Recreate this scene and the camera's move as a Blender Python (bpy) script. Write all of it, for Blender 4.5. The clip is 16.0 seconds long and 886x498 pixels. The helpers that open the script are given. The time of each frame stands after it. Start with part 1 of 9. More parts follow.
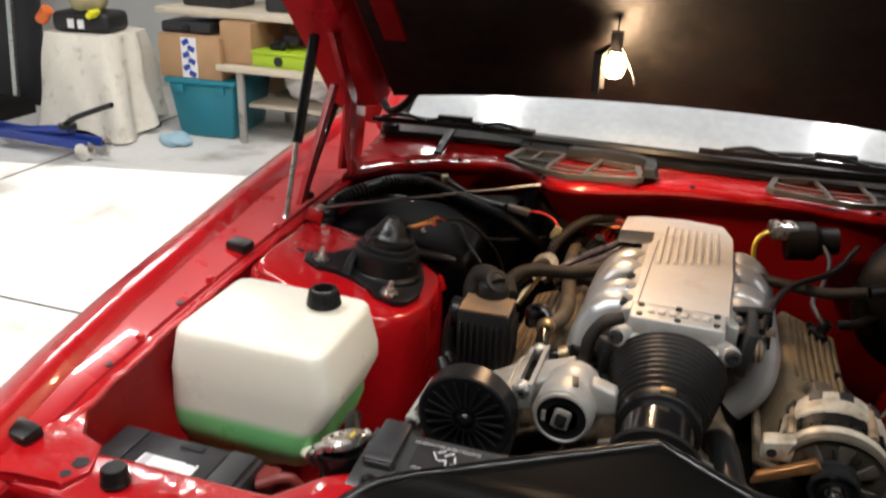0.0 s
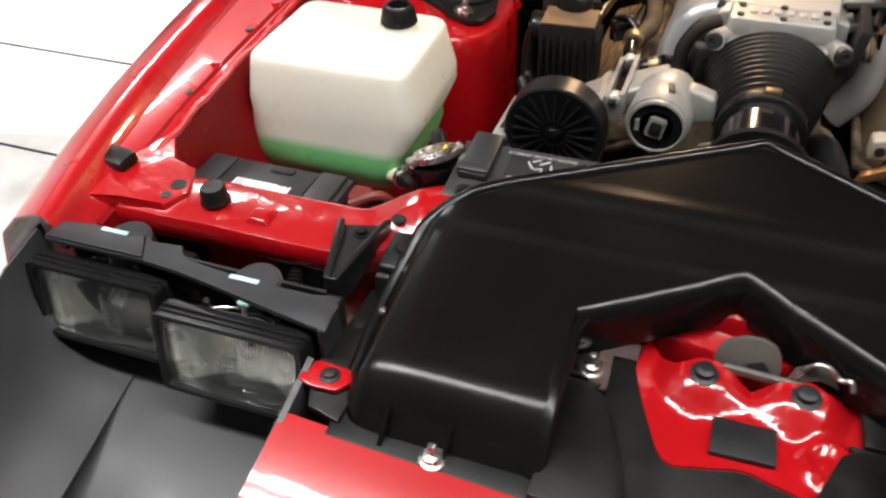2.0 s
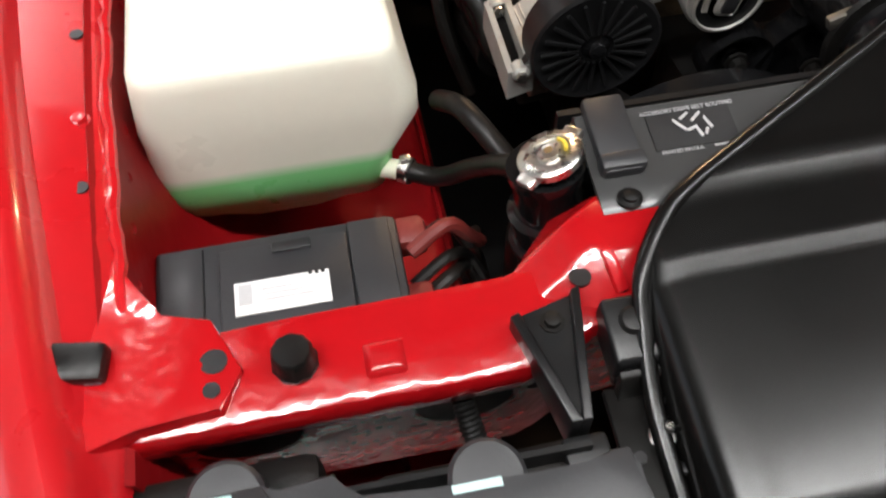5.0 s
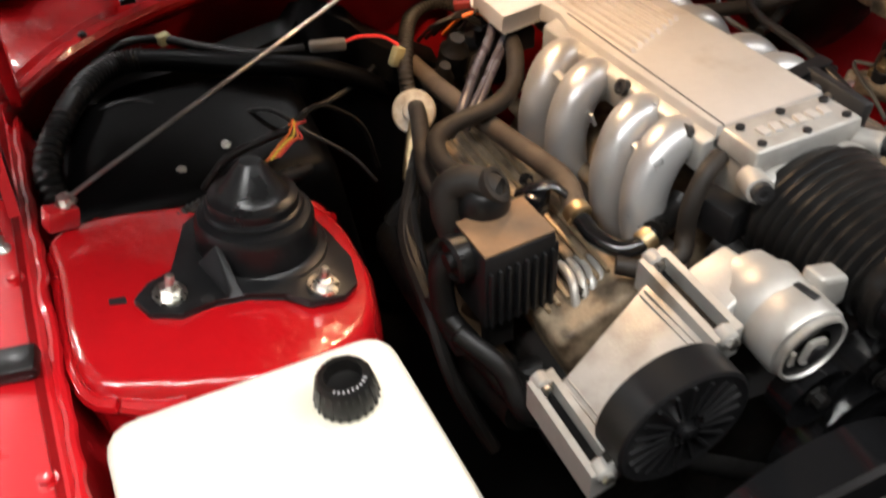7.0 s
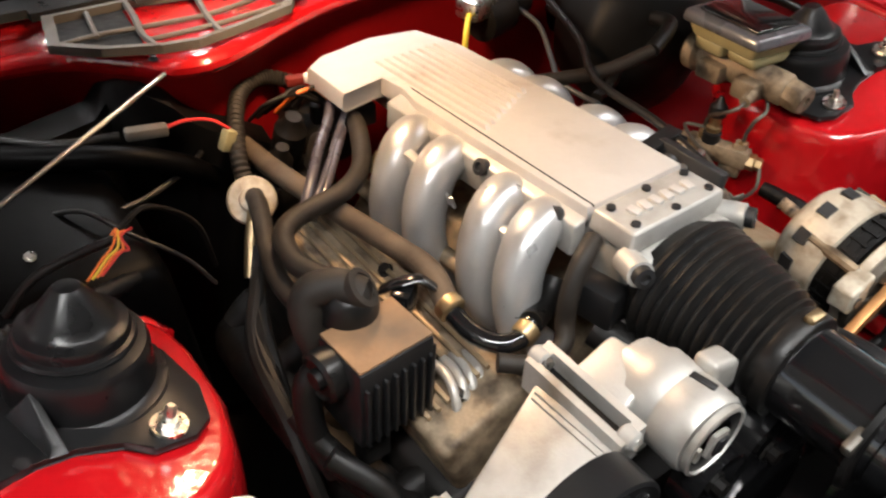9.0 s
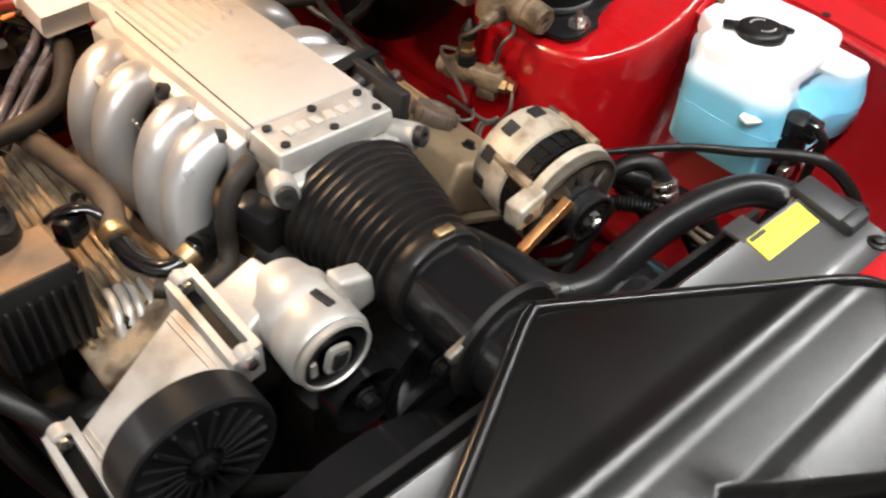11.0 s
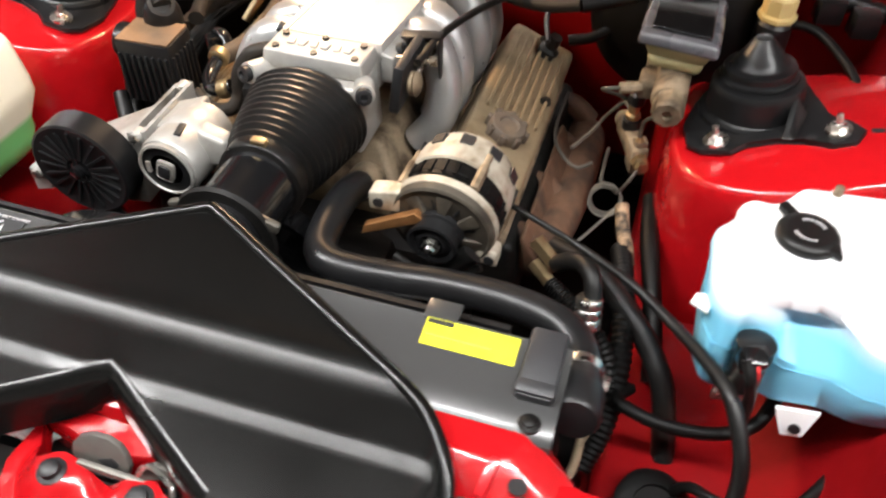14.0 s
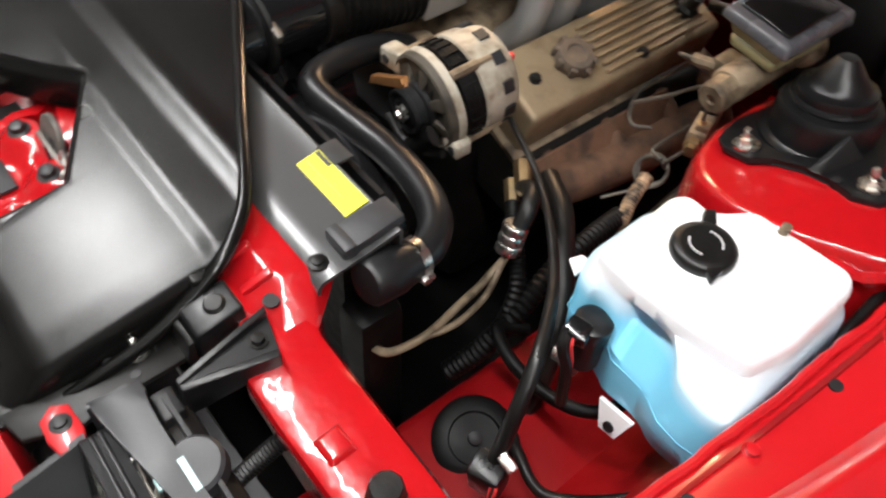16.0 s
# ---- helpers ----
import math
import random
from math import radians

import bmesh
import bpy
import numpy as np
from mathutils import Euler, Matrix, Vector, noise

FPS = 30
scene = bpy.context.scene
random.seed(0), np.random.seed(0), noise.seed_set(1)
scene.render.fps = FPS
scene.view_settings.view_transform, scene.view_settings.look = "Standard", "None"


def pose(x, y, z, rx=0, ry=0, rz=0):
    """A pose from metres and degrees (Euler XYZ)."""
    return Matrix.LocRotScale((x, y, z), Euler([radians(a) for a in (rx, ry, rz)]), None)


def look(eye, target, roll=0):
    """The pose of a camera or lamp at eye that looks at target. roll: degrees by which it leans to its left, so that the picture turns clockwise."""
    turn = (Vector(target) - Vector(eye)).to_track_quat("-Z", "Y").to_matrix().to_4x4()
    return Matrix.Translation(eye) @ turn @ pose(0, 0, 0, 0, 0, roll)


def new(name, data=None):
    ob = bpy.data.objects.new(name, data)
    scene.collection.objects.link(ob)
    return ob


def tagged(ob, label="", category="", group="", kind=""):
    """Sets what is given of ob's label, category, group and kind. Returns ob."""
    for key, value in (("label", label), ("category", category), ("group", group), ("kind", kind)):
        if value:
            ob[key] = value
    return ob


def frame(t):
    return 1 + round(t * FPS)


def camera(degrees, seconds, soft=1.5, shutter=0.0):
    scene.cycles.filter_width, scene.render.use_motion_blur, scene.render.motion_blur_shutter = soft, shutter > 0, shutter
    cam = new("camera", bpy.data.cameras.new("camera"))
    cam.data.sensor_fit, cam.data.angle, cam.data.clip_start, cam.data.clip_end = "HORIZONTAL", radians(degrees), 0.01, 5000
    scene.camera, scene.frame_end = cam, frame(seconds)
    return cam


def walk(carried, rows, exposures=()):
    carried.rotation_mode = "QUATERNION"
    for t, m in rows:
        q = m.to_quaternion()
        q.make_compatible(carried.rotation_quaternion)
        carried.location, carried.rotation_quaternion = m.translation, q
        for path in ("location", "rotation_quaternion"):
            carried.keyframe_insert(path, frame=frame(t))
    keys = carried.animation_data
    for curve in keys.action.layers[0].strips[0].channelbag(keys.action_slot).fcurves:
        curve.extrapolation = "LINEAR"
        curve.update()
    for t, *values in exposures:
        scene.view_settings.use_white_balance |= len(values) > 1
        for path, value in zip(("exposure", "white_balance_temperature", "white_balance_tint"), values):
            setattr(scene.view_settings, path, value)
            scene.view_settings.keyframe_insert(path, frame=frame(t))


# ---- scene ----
cam = camera(56.5, 16.0, soft=2.2, shutter=0.4)
METRES = 2.6
BASE = pose(-0.013, -1.214, 1.377, -22.67, -2.0, 18.5)
ROWS = [
    (0.0, 0.0, 0.0, 0.0, -0.0, 0.0, 0.0),
    (0.5, 0.0002, 0.0007, -0.0106, 0.62, -4.26, -0.11),
    (1.0, -0.0031, -0.0009, -0.0168, 1.97, -8.77, 0.05),
    (1.5, -0.0068, -0.0034, -0.0209, 3.6, -12.92, 0.66),
    (2.0, -0.0172, 0.0096, -0.019, 3.19, -16.96, 2.74),
    (2.5, -0.0605, 0.0466, -0.0088, -2.02, -21.57, 6.22),
    (3.0, -0.0962, 0.0832, -0.0021, -10.05, -26.47, 9.58),
    (5.5, -0.1314, 0.1857, 0.0535, -28.8, -36.79, 14.87),
    (6.0, -0.1223, 0.2093, 0.0669, -31.75, -36.45, 16.51),
    (6.5, -0.1281, 0.2336, 0.0812, -35.36, -30.5, 18.27),
    (7.0, -0.1308, 0.2606, 0.0958, -39.7, -26.85, 19.18),
    (7.5, -0.132, 0.281, 0.1104, -41.01, -23.77, 18.62),
    (8.0, -0.1285, 0.2931, 0.1135, -43.43, -22.78, 17.64),
    (8.5, -0.1199, 0.294, 0.1135, -48.69, -24.48, 17.55),
    (9.0, -0.1148, 0.297, 0.1042, -53.64, -28.01, 17.47),
    (9.5, -0.1111, 0.2882, 0.1012, -57.55, -30.44, 17.33),
    (10.0, -0.1015, 0.2722, 0.0931, -62.15, -32.43, 18.23),
    (12.5, 0.0352, 0.1233, 0.0332, -33.31, -30.91, 10.36),
    (13.0, 0.0782, 0.0986, 0.0271, -20.6, -29.09, 6.79),
    (13.5, 0.1184, 0.0803, 0.0259, -9.44, -27.02, 5.24),
    (14.0, 0.1765, 0.0434, 0.0185, -0.3, -21.96, 1.66),
    (14.5, 0.2241, 0.023, 0.0145, 4.63, -18.71, -0.47),
    (15.0, 0.2631, 0.024, 0.0099, 10.17, -20.67, -3.17),
    (15.5, 0.3024, 0.0411, 0.0155, 17.83, -25.71, -8.08),
    (16.0, 0.3336, 0.057, 0.0209, 30.51, -29.7, -12.98),
]
walk(cam, [(t, BASE @ pose(METRES * x, METRES * y, METRES * z, 90 + pitch, roll, yaw)) for t, x, y, z, yaw, pitch, roll in ROWS],
     exposures=[(0.0, 0.08), (0.5, -0.05), (1.5, 0.2), (3.0, 0.40), (5.5, 0.32), (7.5, 0.54), (10.0, 0.80), (12.5, 0.86), (13.5, 1.04), (14.0, 1.12), (14.5, 1.03), (15.5, 0.85), (16.0, 0.72)])

# ---- world, sun, lamps ----
world = bpy.data.worlds.new("world")
scene.world = world
world.use_nodes = True
wn = world.node_tree
sky = wn.nodes.new("ShaderNodeTexSky")
sky.sky_type, sky.sun_disc = "NISHITA", False
SUN_EL, SUN_AZ = radians(32), radians(256)
sky.sun_elevation, sky.sun_rotation = SUN_EL, SUN_AZ
wn.links.new(sky.outputs[0], wn.nodes["Background"].inputs[0])
wn.nodes["Background"].inputs[1].default_value = 0.10


def lamp(name, kind, m, energy, color=(1, 1, 1), **kw):
    d = bpy.data.lights.new(name, kind)
    d.energy, d.color = energy, color
    if "size" in kw:
        d.shape, d.size, d.size_y = "RECTANGLE", kw["size"][0], kw["size"][1]
    if "angle" in kw:
        d.angle = kw["angle"]
    if "radius" in kw:
        d.shadow_soft_size = kw["radius"]
    ob = new(name, d)
    ob.matrix_world = m
    return ob


sun_from = Vector((math.sin(SUN_AZ) * math.cos(SUN_EL), math.cos(SUN_AZ) * math.cos(SUN_EL), math.sin(SUN_EL)))
lamp("sun", "SUN", look(sun_from * 20, (0, 0, 0)), 5.0, (1, 0.95, 0.88), angle=radians(0.5))
LAMP_AT = Vector((-0.17, 0.16, 1.145))
lamp("work_lamp_light", "POINT", Matrix.Translation(LAMP_AT), 6.4, (1.0, 0.66, 0.40), radius=0.025)
ZC = 2.9
TUBES = ((-1.55, -0.93, 90), (-1.55, -1.13, 90), (-0.45, -0.98, 90), (0.85, -0.98, 90), (2.2, -0.98, 90), (-1.1, 1.5, 0), (0.6, 1.5, 0), (-3.0, 2.3, 90))
for tx, ty, tr in TUBES:
    lamp("tube_light", "AREA", pose(tx, ty, ZC - 0.08, 0, 0, tr), 15.0 if tx == -1.55 else 22.0 if ty < 0 else 30.0, (0.98, 0.97, 0.955), size=(0.12, 1.2))

# ---- materials ----


def mat(name, color, rough=0.5, metal=0.0, var=0.2, scale=9.0, bump=0.08, bscale=160.0, coat=0.0, dirt=None, dirt_amount=0.5, dscale=14.0, spec=0.5, sub=0.0, rvar=0.12, wave=0.0, wscale=16.0):
    """A worn surface: colour varied at two scales, dirt in patches, uneven gloss and fine relief."""
    m = bpy.data.materials.new(name)
    m.use_nodes = True
    t = m.node_tree
    p = t.nodes["Principled BSDF"]
    co = t.nodes.new("ShaderNodeTexCoord")

    def noise_tex(s, detail=4.0):
        n = t.nodes.new("ShaderNodeTexNoise")
        n.inputs["Scale"].default_value, n.inputs["Detail"].default_value = s, detail
        t.links.new(co.outputs["Object"], n.inputs["Vector"])
        return n.outputs[0]

    def ramp(src, lo, hi, c0, c1):
        r = t.nodes.new("ShaderNodeValToRGB")
        r.color_ramp.elements[0].position, r.color_ramp.elements[1].position = lo, hi
        r.color_ramp.elements[0].color, r.color_ramp.elements[1].color = (*c0, 1), (*c1, 1)
        t.links.new(src, r.inputs[0])
        return r.outputs[0]

    def mix(fac, a, b):
        x = t.nodes.new("ShaderNodeMix")
        x.data_type = "RGBA"
        t.links.new(fac, x.inputs[0])
        t.links.new(a, x.inputs[6])
        t.links.new(b, x.inputs[7])
        return x.outputs[2]

    big = ramp(noise_tex(scale), 0.3, 0.7, [c * (1 - var) for c in color], [min(1, c * (1 + var)) for c in color])
    fine = ramp(noise_tex(scale * 14, 3), 0.25, 0.75, [c * (1 - var * 0.6) for c in color], [min(1, c * (1 + var * 0.6)) for c in color])
    half = t.nodes.new("ShaderNodeValue")
    half.outputs[0].default_value = 0.45
    out = mix(half.outputs[0], big, fine)
    if dirt:
        lo = 0.62 - 0.35 * dirt_amount
        mask = ramp(noise_tex(dscale, 6), lo, lo + 0.22, (0, 0, 0), (1, 1, 1))
        dcol = ramp(noise_tex(60, 3), 0.2, 0.8, [c * 0.7 for c in dirt], dirt)
        out = mix(mask, out, dcol)
    t.links.new(out, p.inputs["Base Color"])
    rr = ramp(noise_tex(scale * 3.1, 5), 0.25, 0.75, [max(0.02, rough - rvar)] * 3, [min(1, rough + rvar)] * 3)
    t.links.new(rr, p.inputs["Roughness"])
    p.inputs["Metallic"].default_value = metal
    p.inputs["Coat Weight"].default_value = coat
    p.inputs["Coat Roughness"].default_value = 0.05
    p.inputs["Specular IOR Level"].default_value = spec
    if sub:
        p.inputs["Subsurface Weight"].default_value = sub
        p.inputs["Subsurface Radius"].default_value = (0.02, 0.02, 0.02)
    if bump:
        b = t.nodes.new("ShaderNodeBump")
        b.inputs["Strength"].default_value, b.inputs["Distance"].default_value = bump, 0.002
        t.links.new(noise_tex(bscale, 3), b.inputs["Height"])
        t.links.new(b.outputs[0], p.inputs["Normal"])
        if wave:
            w = t.nodes.new("ShaderNodeBump")
            w.inputs["Strength"].default_value, w.inputs["Distance"].default_value = wave, 0.01
            t.links.new(noise_tex(wscale, 2), w.inputs["Height"])
            t.links.new(w.outputs[0], b.inputs["Normal"])
            t.links.new(w.outputs[0], p.inputs["Coat Normal"])
    return m


def filled(name, empty, full, level, soft=0.007, rough=0.35):
    """Milky plastic with liquid showing through it up to a level."""
    m = mat(name, empty, rough, var=0.04, scale=6, bump=0.05, bscale=40, sub=0.25)
    t = m.node_tree
    p = t.nodes["Principled BSDF"]
    co = t.nodes.new("ShaderNodeTexCoord")
    sp = t.nodes.new("ShaderNodeSeparateXYZ")
    t.links.new(co.outputs["Object"], sp.inputs[0])
    mr = t.nodes.new("ShaderNodeMapRange")
    mr.inputs[1].default_value, mr.inputs[2].default_value = level - soft, level + soft
    t.links.new(sp.outputs[2], mr.inputs[0])
    x = t.nodes.new("ShaderNodeMix")
    x.data_type = "RGBA"
    t.links.new(mr.outputs[0], x.inputs[0])
    x.inputs[6].default_value = (*full, 1)
    old = p.inputs["Base Color"].links[0].from_socket
    t.links.new(old, x.inputs[7])
    t.links.new(x.outputs[2], p.inputs["Base Color"])
    return m


def glass_mat(name, color=(1, 1, 1), rough=0.02, trans=1.0):
    m = bpy.data.materials.new(name)
    m.use_nodes = True
    p = m.node_tree.nodes["Principled BSDF"]
    p.inputs["Base Color"].default_value = (*color, 1)
    p.inputs["Roughness"].default_value = rough
    p.inputs["Transmission Weight"].default_value = trans
    p.inputs["IOR"].default_value = 1.48
    return m


def glow(name, color, strength):
    m = bpy.data.materials.new(name)
    m.use_nodes = True
    p = m.node_tree.nodes["Principled BSDF"]
    p.inputs["Emission Color"].default_value = (*color, 1)
    p.inputs["Emission Strength"].default_value = strength
    return m


RED = mat("red_paint", (0.45, 0.006, 0.010), 0.30, var=0.10, scale=3, bump=0.02, bscale=90, coat=1.0, rvar=0.06, wave=0.06, wscale=18)
RED_BAY = mat("red_paint_bay", (0.40, 0.005, 0.008), 0.22, var=0.10, scale=4, bump=0.03, bscale=70, coat=1.0, rvar=0.05, wave=0.22, wscale=36)
# same red, darkened so the colour carries the shade inside the bay
RED_SHADED = mat("red_paint_shaded", (0.21, 0.0035, 0.005), 0.42, var=0.14, scale=5, bump=0.05, bscale=60, coat=0.15, wave=0.09, wscale=26, spec=0.12)
BLACK = mat("black_plastic", (0.0085, 0.0085, 0.009), 0.36, var=0.25, scale=6, bump=0.06, bscale=300, spec=0.34)
GLOSS = mat("gloss_black", (0.006, 0.006, 0.0065), 0.16, var=0.2, scale=5, bump=0.015, bscale=60, coat=0.3, rvar=0.05)
DUCT = mat("duct_plastic", (0.0042, 0.0040, 0.0038), 0.235, var=0.2, scale=2, bump=0.02, bscale=420, rvar=0.055, spec=0.34)
RUBBER = mat("rubber", (0.0065, 0.0062, 0.006), 0.38, var=0.3, scale=20, bump=0.12, bscale=200, dirt=(0.018, 0.014, 0.011), dirt_amount=0.25, spec=0.30)
RUBBER_DIRTY = mat("dusty_rubber", (0.015, 0.012, 0.0095), 0.62, var=0.3, scale=20, bump=0.15, bscale=200, dirt=(0.040, 0.030, 0.022), dirt_amount=0.35, spec=0.3)
ALU = mat("cast_aluminium", (0.42, 0.41, 0.385), 0.45, 0.45, var=0.10, scale=14, bump=0.12, bscale=380, dirt=(0.27, 0.235, 0.19), dirt_amount=0.32)
RUNNER = mat("runner_aluminium", (0.42, 0.42, 0.415), 0.37, 0.62, var=0.06, scale=14, bump=0.14, bscale=360, dirt=(0.34, 0.315, 0.285), dirt_amount=0.12)
PLENUM = mat("plenum_aluminium", (0.52, 0.50, 0.475), 0.50, 0.45, var=0.07, scale=10, bump=0.10, bscale=420, dirt=(0.48, 0.43, 0.38), dirt_amount=0.12)
GRIME = mat("grimy_alloy", (0.25, 0.19, 0.125), 0.62, 0.35, var=0.4, scale=20, bump=0.3, bscale=150, dirt=(0.055, 0.036, 0.02), dirt_amount=0.5, dscale=30)
DUSTY = mat("dusty_plastic", (0.21, 0.115, 0.055), 0.75, var=0.25, scale=16, bump=0.15, bscale=220, dirt=(0.12, 0.08, 0.05), dirt_amount=0.3)
STEEL = mat("zinc_steel", (0.66, 0.64, 0.60), 0.30, 1.0, var=0.15, scale=40, bump=0.05, bscale=200)
GREY_STEEL = mat("dull_steel", (0.115, 0.105, 0.09), 0.45, 0.6, var=0.15, scale=20, bump=0.02)
BRASS = mat("brass", (0.46, 0.35, 0.20), 0.42, 1.0, var=0.2, scale=40, bump=0.05)
COPPER = mat("bare_copper", (0.62, 0.30, 0.12), 0.4, 0.9, var=0.25, scale=30, bump=0.1)
# matt black taken almost to zero, so deep-bay shade sits in the colour
SHADE_BLACK = mat("matt_black", (0.0020, 0.0019, 0.0018), 0.50, var=0.3, scale=10, bump=0.15, bscale=150, spec=0.20)
HEATER = mat("dark_moulding", (0.0012, 0.0011, 0.0012), 0.42, var=0.3, scale=8, bump=0.05, bscale=180, spec=0.06, rvar=0.08)
PANEL = mat("sheet_moulding", (0.0085, 0.008, 0.0075), 0.42, var=0.25, scale=9, bump=0.08, bscale=160, spec=0.30, dirt=(0.02, 0.018, 0.015), dirt_amount=0.2)
BOOT = mat("dull_red_boot", (0.16, 0.018, 0.014), 0.55, var=0.2, scale=20, bump=0.1)
CATCH = mat("phosphated_steel", (0.15, 0.14, 0.125), 0.5, 0.5, var=0.2, scale=24, bump=0.1, bscale=180)
IRON = mat("engine_black", (0.005, 0.0046, 0.0042), 0.55, 0.0, var=0.4, scale=16, bump=0.3, bscale=120, dirt=(0.014, 0.010, 0.008), dirt_amount=0.4, spec=0.22)
GREY = mat("grey_plastic", (0.022, 0.0225, 0.025), 0.45, var=0.15, scale=6, bump=0.06, bscale=300)
BUMPER = mat("grey_urethane", (0.054, 0.054, 0.056), 0.42, var=0.15, scale=5, bump=0.05, bscale=260)
COVER = mat("cover_plastic", (0.040, 0.040, 0.040), 0.30, var=0.08, scale=3, bump=0.03, bscale=300, coat=0.2, rvar=0.025)
DUST_GREY = mat("dusty_grey_plastic", (0.085, 0.078, 0.07), 0.6, var=0.25, scale=20, bump=0.1, bscale=200)
WHITE = mat("white_label", (0.80, 0.80, 0.80), 0.4, var=0.04, scale=20, bump=0.0)
YELLOW = mat("yellow_label", (0.80, 0.76, 0.02), 0.4, var=0.05, scale=20, bump=0.0)
INK = mat("ink", (0.010, 0.010, 0.011), 0.5, var=0.1, scale=20, bump=0.0)
INK_GREY = mat("grey_ink", (0.45, 0.45, 0.46), 0.5, var=0.1, scale=20, bump=0.0)
CREAM = mat("cream_plastic", (0.70, 0.55, 0.24), 0.5, var=0.1, scale=20, bump=0.05)
TAN = mat("tan_plastic", (0.33, 0.29, 0.15), 0.45, var=0.2, scale=18, bump=0.08)
ORANGE = mat("orange_wire", (0.75, 0.16, 0.03), 0.5, var=0.1)
YELLOW_WIRE = mat("yellow_wire", (0.72, 0.55, 0.06), 0.5, var=0.1)
RED_WIRE = mat("red_wire", (0.55, 0.03, 0.03), 0.5, var=0.1)
CONCRETE = mat("concrete", (0.70, 0.69, 0.66), 0.6, var=0.14, scale=1.3, bump=0.12, bscale=70, dirt=(0.36, 0.33, 0.29), dirt_amount=0.2, dscale=2.5)
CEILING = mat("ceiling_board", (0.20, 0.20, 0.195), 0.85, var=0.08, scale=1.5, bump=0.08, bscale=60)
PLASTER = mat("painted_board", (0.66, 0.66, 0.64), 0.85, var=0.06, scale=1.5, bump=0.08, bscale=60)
# dark board for walls out of view, chosen to lower bounce and reflections
FILL_CUT = mat("fill_cut_board", (0.26, 0.26, 0.255), 0.85, var=0.10, scale=1.5, bump=0.08, bscale=60)
CARD = mat("cardboard", (0.42, 0.25, 0.13), 0.85, var=0.12, scale=5, bump=0.1, bscale=80)
TEAL = mat("teal_plastic", (0.012, 0.20, 0.27), 0.4, var=0.12, scale=4, bump=0.03)
WOOD = mat("shelf_board", (0.60, 0.52, 0.40), 0.6, var=0.15, scale=4, bump=0.08, bscale=90)
CLOTH = mat("canvas_sheet", (0.78, 0.74, 0.64), 0.95, var=0.14, scale=4, bump=0.3, bscale=120, dirt=(0.52, 0.47, 0.39), dirt_amount=0.12)
BLUE = mat("blue_paint", (0.015, 0.045, 0.30), 0.35, var=0.2, scale=8, bump=0.05)
LIME = mat("lime_card", (0.36, 0.52, 0.02), 0.55, var=0.08, scale=8, bump=0.03)
COOLANT = filled("coolant_plastic", (0.80, 0.775, 0.66), (0.20, 0.56, 0.21), 0.716)
MILKY = filled("milky_plastic", (0.62, 0.62, 0.50), (0.62, 0.62, 0.50), 0.0)
WASHER = filled("washer_plastic", (0.82, 0.84, 0.86), (0.20, 0.58, 0.80), 0.803, soft=0.016)
GLASS = glass_mat("lamp_glass", (0.95, 0.97, 0.94), 0.06)
# pale base paints the garage's bright reflection into the glass, with some dust
SCREEN = mat("dust_and_reflection_screen", (0.42, 0.445, 0.445), 0.12, var=0.25, scale=4, bump=0.0, coat=1.0, rvar=0.05, spec=1.0, dirt=(0.48, 0.50, 0.50), dirt_amount=0.12, dscale=3)
PALE = mat("oxidised_alloy", (0.43, 0.385, 0.31), 0.5, 0.25, var=0.15, scale=20, bump=0.2, bscale=200, dirt=(0.24, 0.19, 0.13), dirt_amount=0.40, dscale=40)
SILVER = mat("reflector", (0.84, 0.83, 0.77), 0.26, 0.75, var=0.03, scale=20, bump=0.0, rvar=0.03)
LAMP_GLOW = glow("lamp_bulb", (1.0, 0.62, 0.28), 60)
TUBE_GLOW = glow("tube_glow", (0.93, 0.97, 1.0), 9)

# ---- mesh helpers ----
PLACE = {}


def thing(name, at, label, category, group="", kind=""):
    ob = new(name)
    ob.location = at
    ob.empty_display_size = 0.03
    PLACE[ob.name] = Matrix.Translation(at)
    return tagged(ob, label, category, group, kind)


def part(name, bm, material, parent=None, label="", sharp=38, kind=""):
    me = bpy.data.meshes.new(name)
    bmesh.ops.recalc_face_normals(bm, faces=bm.faces)
    bm.to_mesh(me)
    bm.free()
    me.shade_smooth()
    me.set_sharp_from_angle(angle=radians(sharp))
    me.materials.append(material)
    ob = new(name, me)
    if parent is not None:
        ob.parent = parent
        ob.matrix_parent_inverse = PLACE.get(parent.name, Matrix()).inverted()
    return tagged(ob, label, kind=kind)


def solo(name, bm, material, label, category, group="", kind="", sharp=38):
    return tagged(part(name, bm, material, None, "", sharp), label, category, group, kind)


def B():
    return bmesh.new()


def box(bm, c, s, rot=(0, 0, 0), bev=0.0, seg=2, m=None):
    mm = (m or Matrix()) @ pose(*c, *rot) @ Matrix.Diagonal((*s, 1))
    vs = bmesh.ops.create_cube(bm, size=1, matrix=mm)["verts"]
    if bev:
        es = list({e for v in vs for e in v.link_edges})
        bmesh.ops.bevel(bm, geom=es, offset=bev, segments=seg, affect="EDGES", profile=0.5)
    return bm


def loft(bm, secs, closed=True, caps=True):
    rows = [[bm.verts.new(p) for p in s] for s in secs]
    n = len(rows[0])
    for a, b in zip(rows, rows[1:]):
        for i in range(n if closed else n - 1):
            j = (i + 1) % n
            bm.faces.new((a[i], a[j], b[j], b[i]))
    if caps and closed:
        bm.faces.new(rows[0][::-1])
        bm.faces.new(rows[-1])
    return bm


def ring(c, r, u, v, n):
    return [Vector(c) + r * (math.cos(2 * math.pi * i / n) * u + math.sin(2 * math.pi * i / n) * v) for i in range(n)]


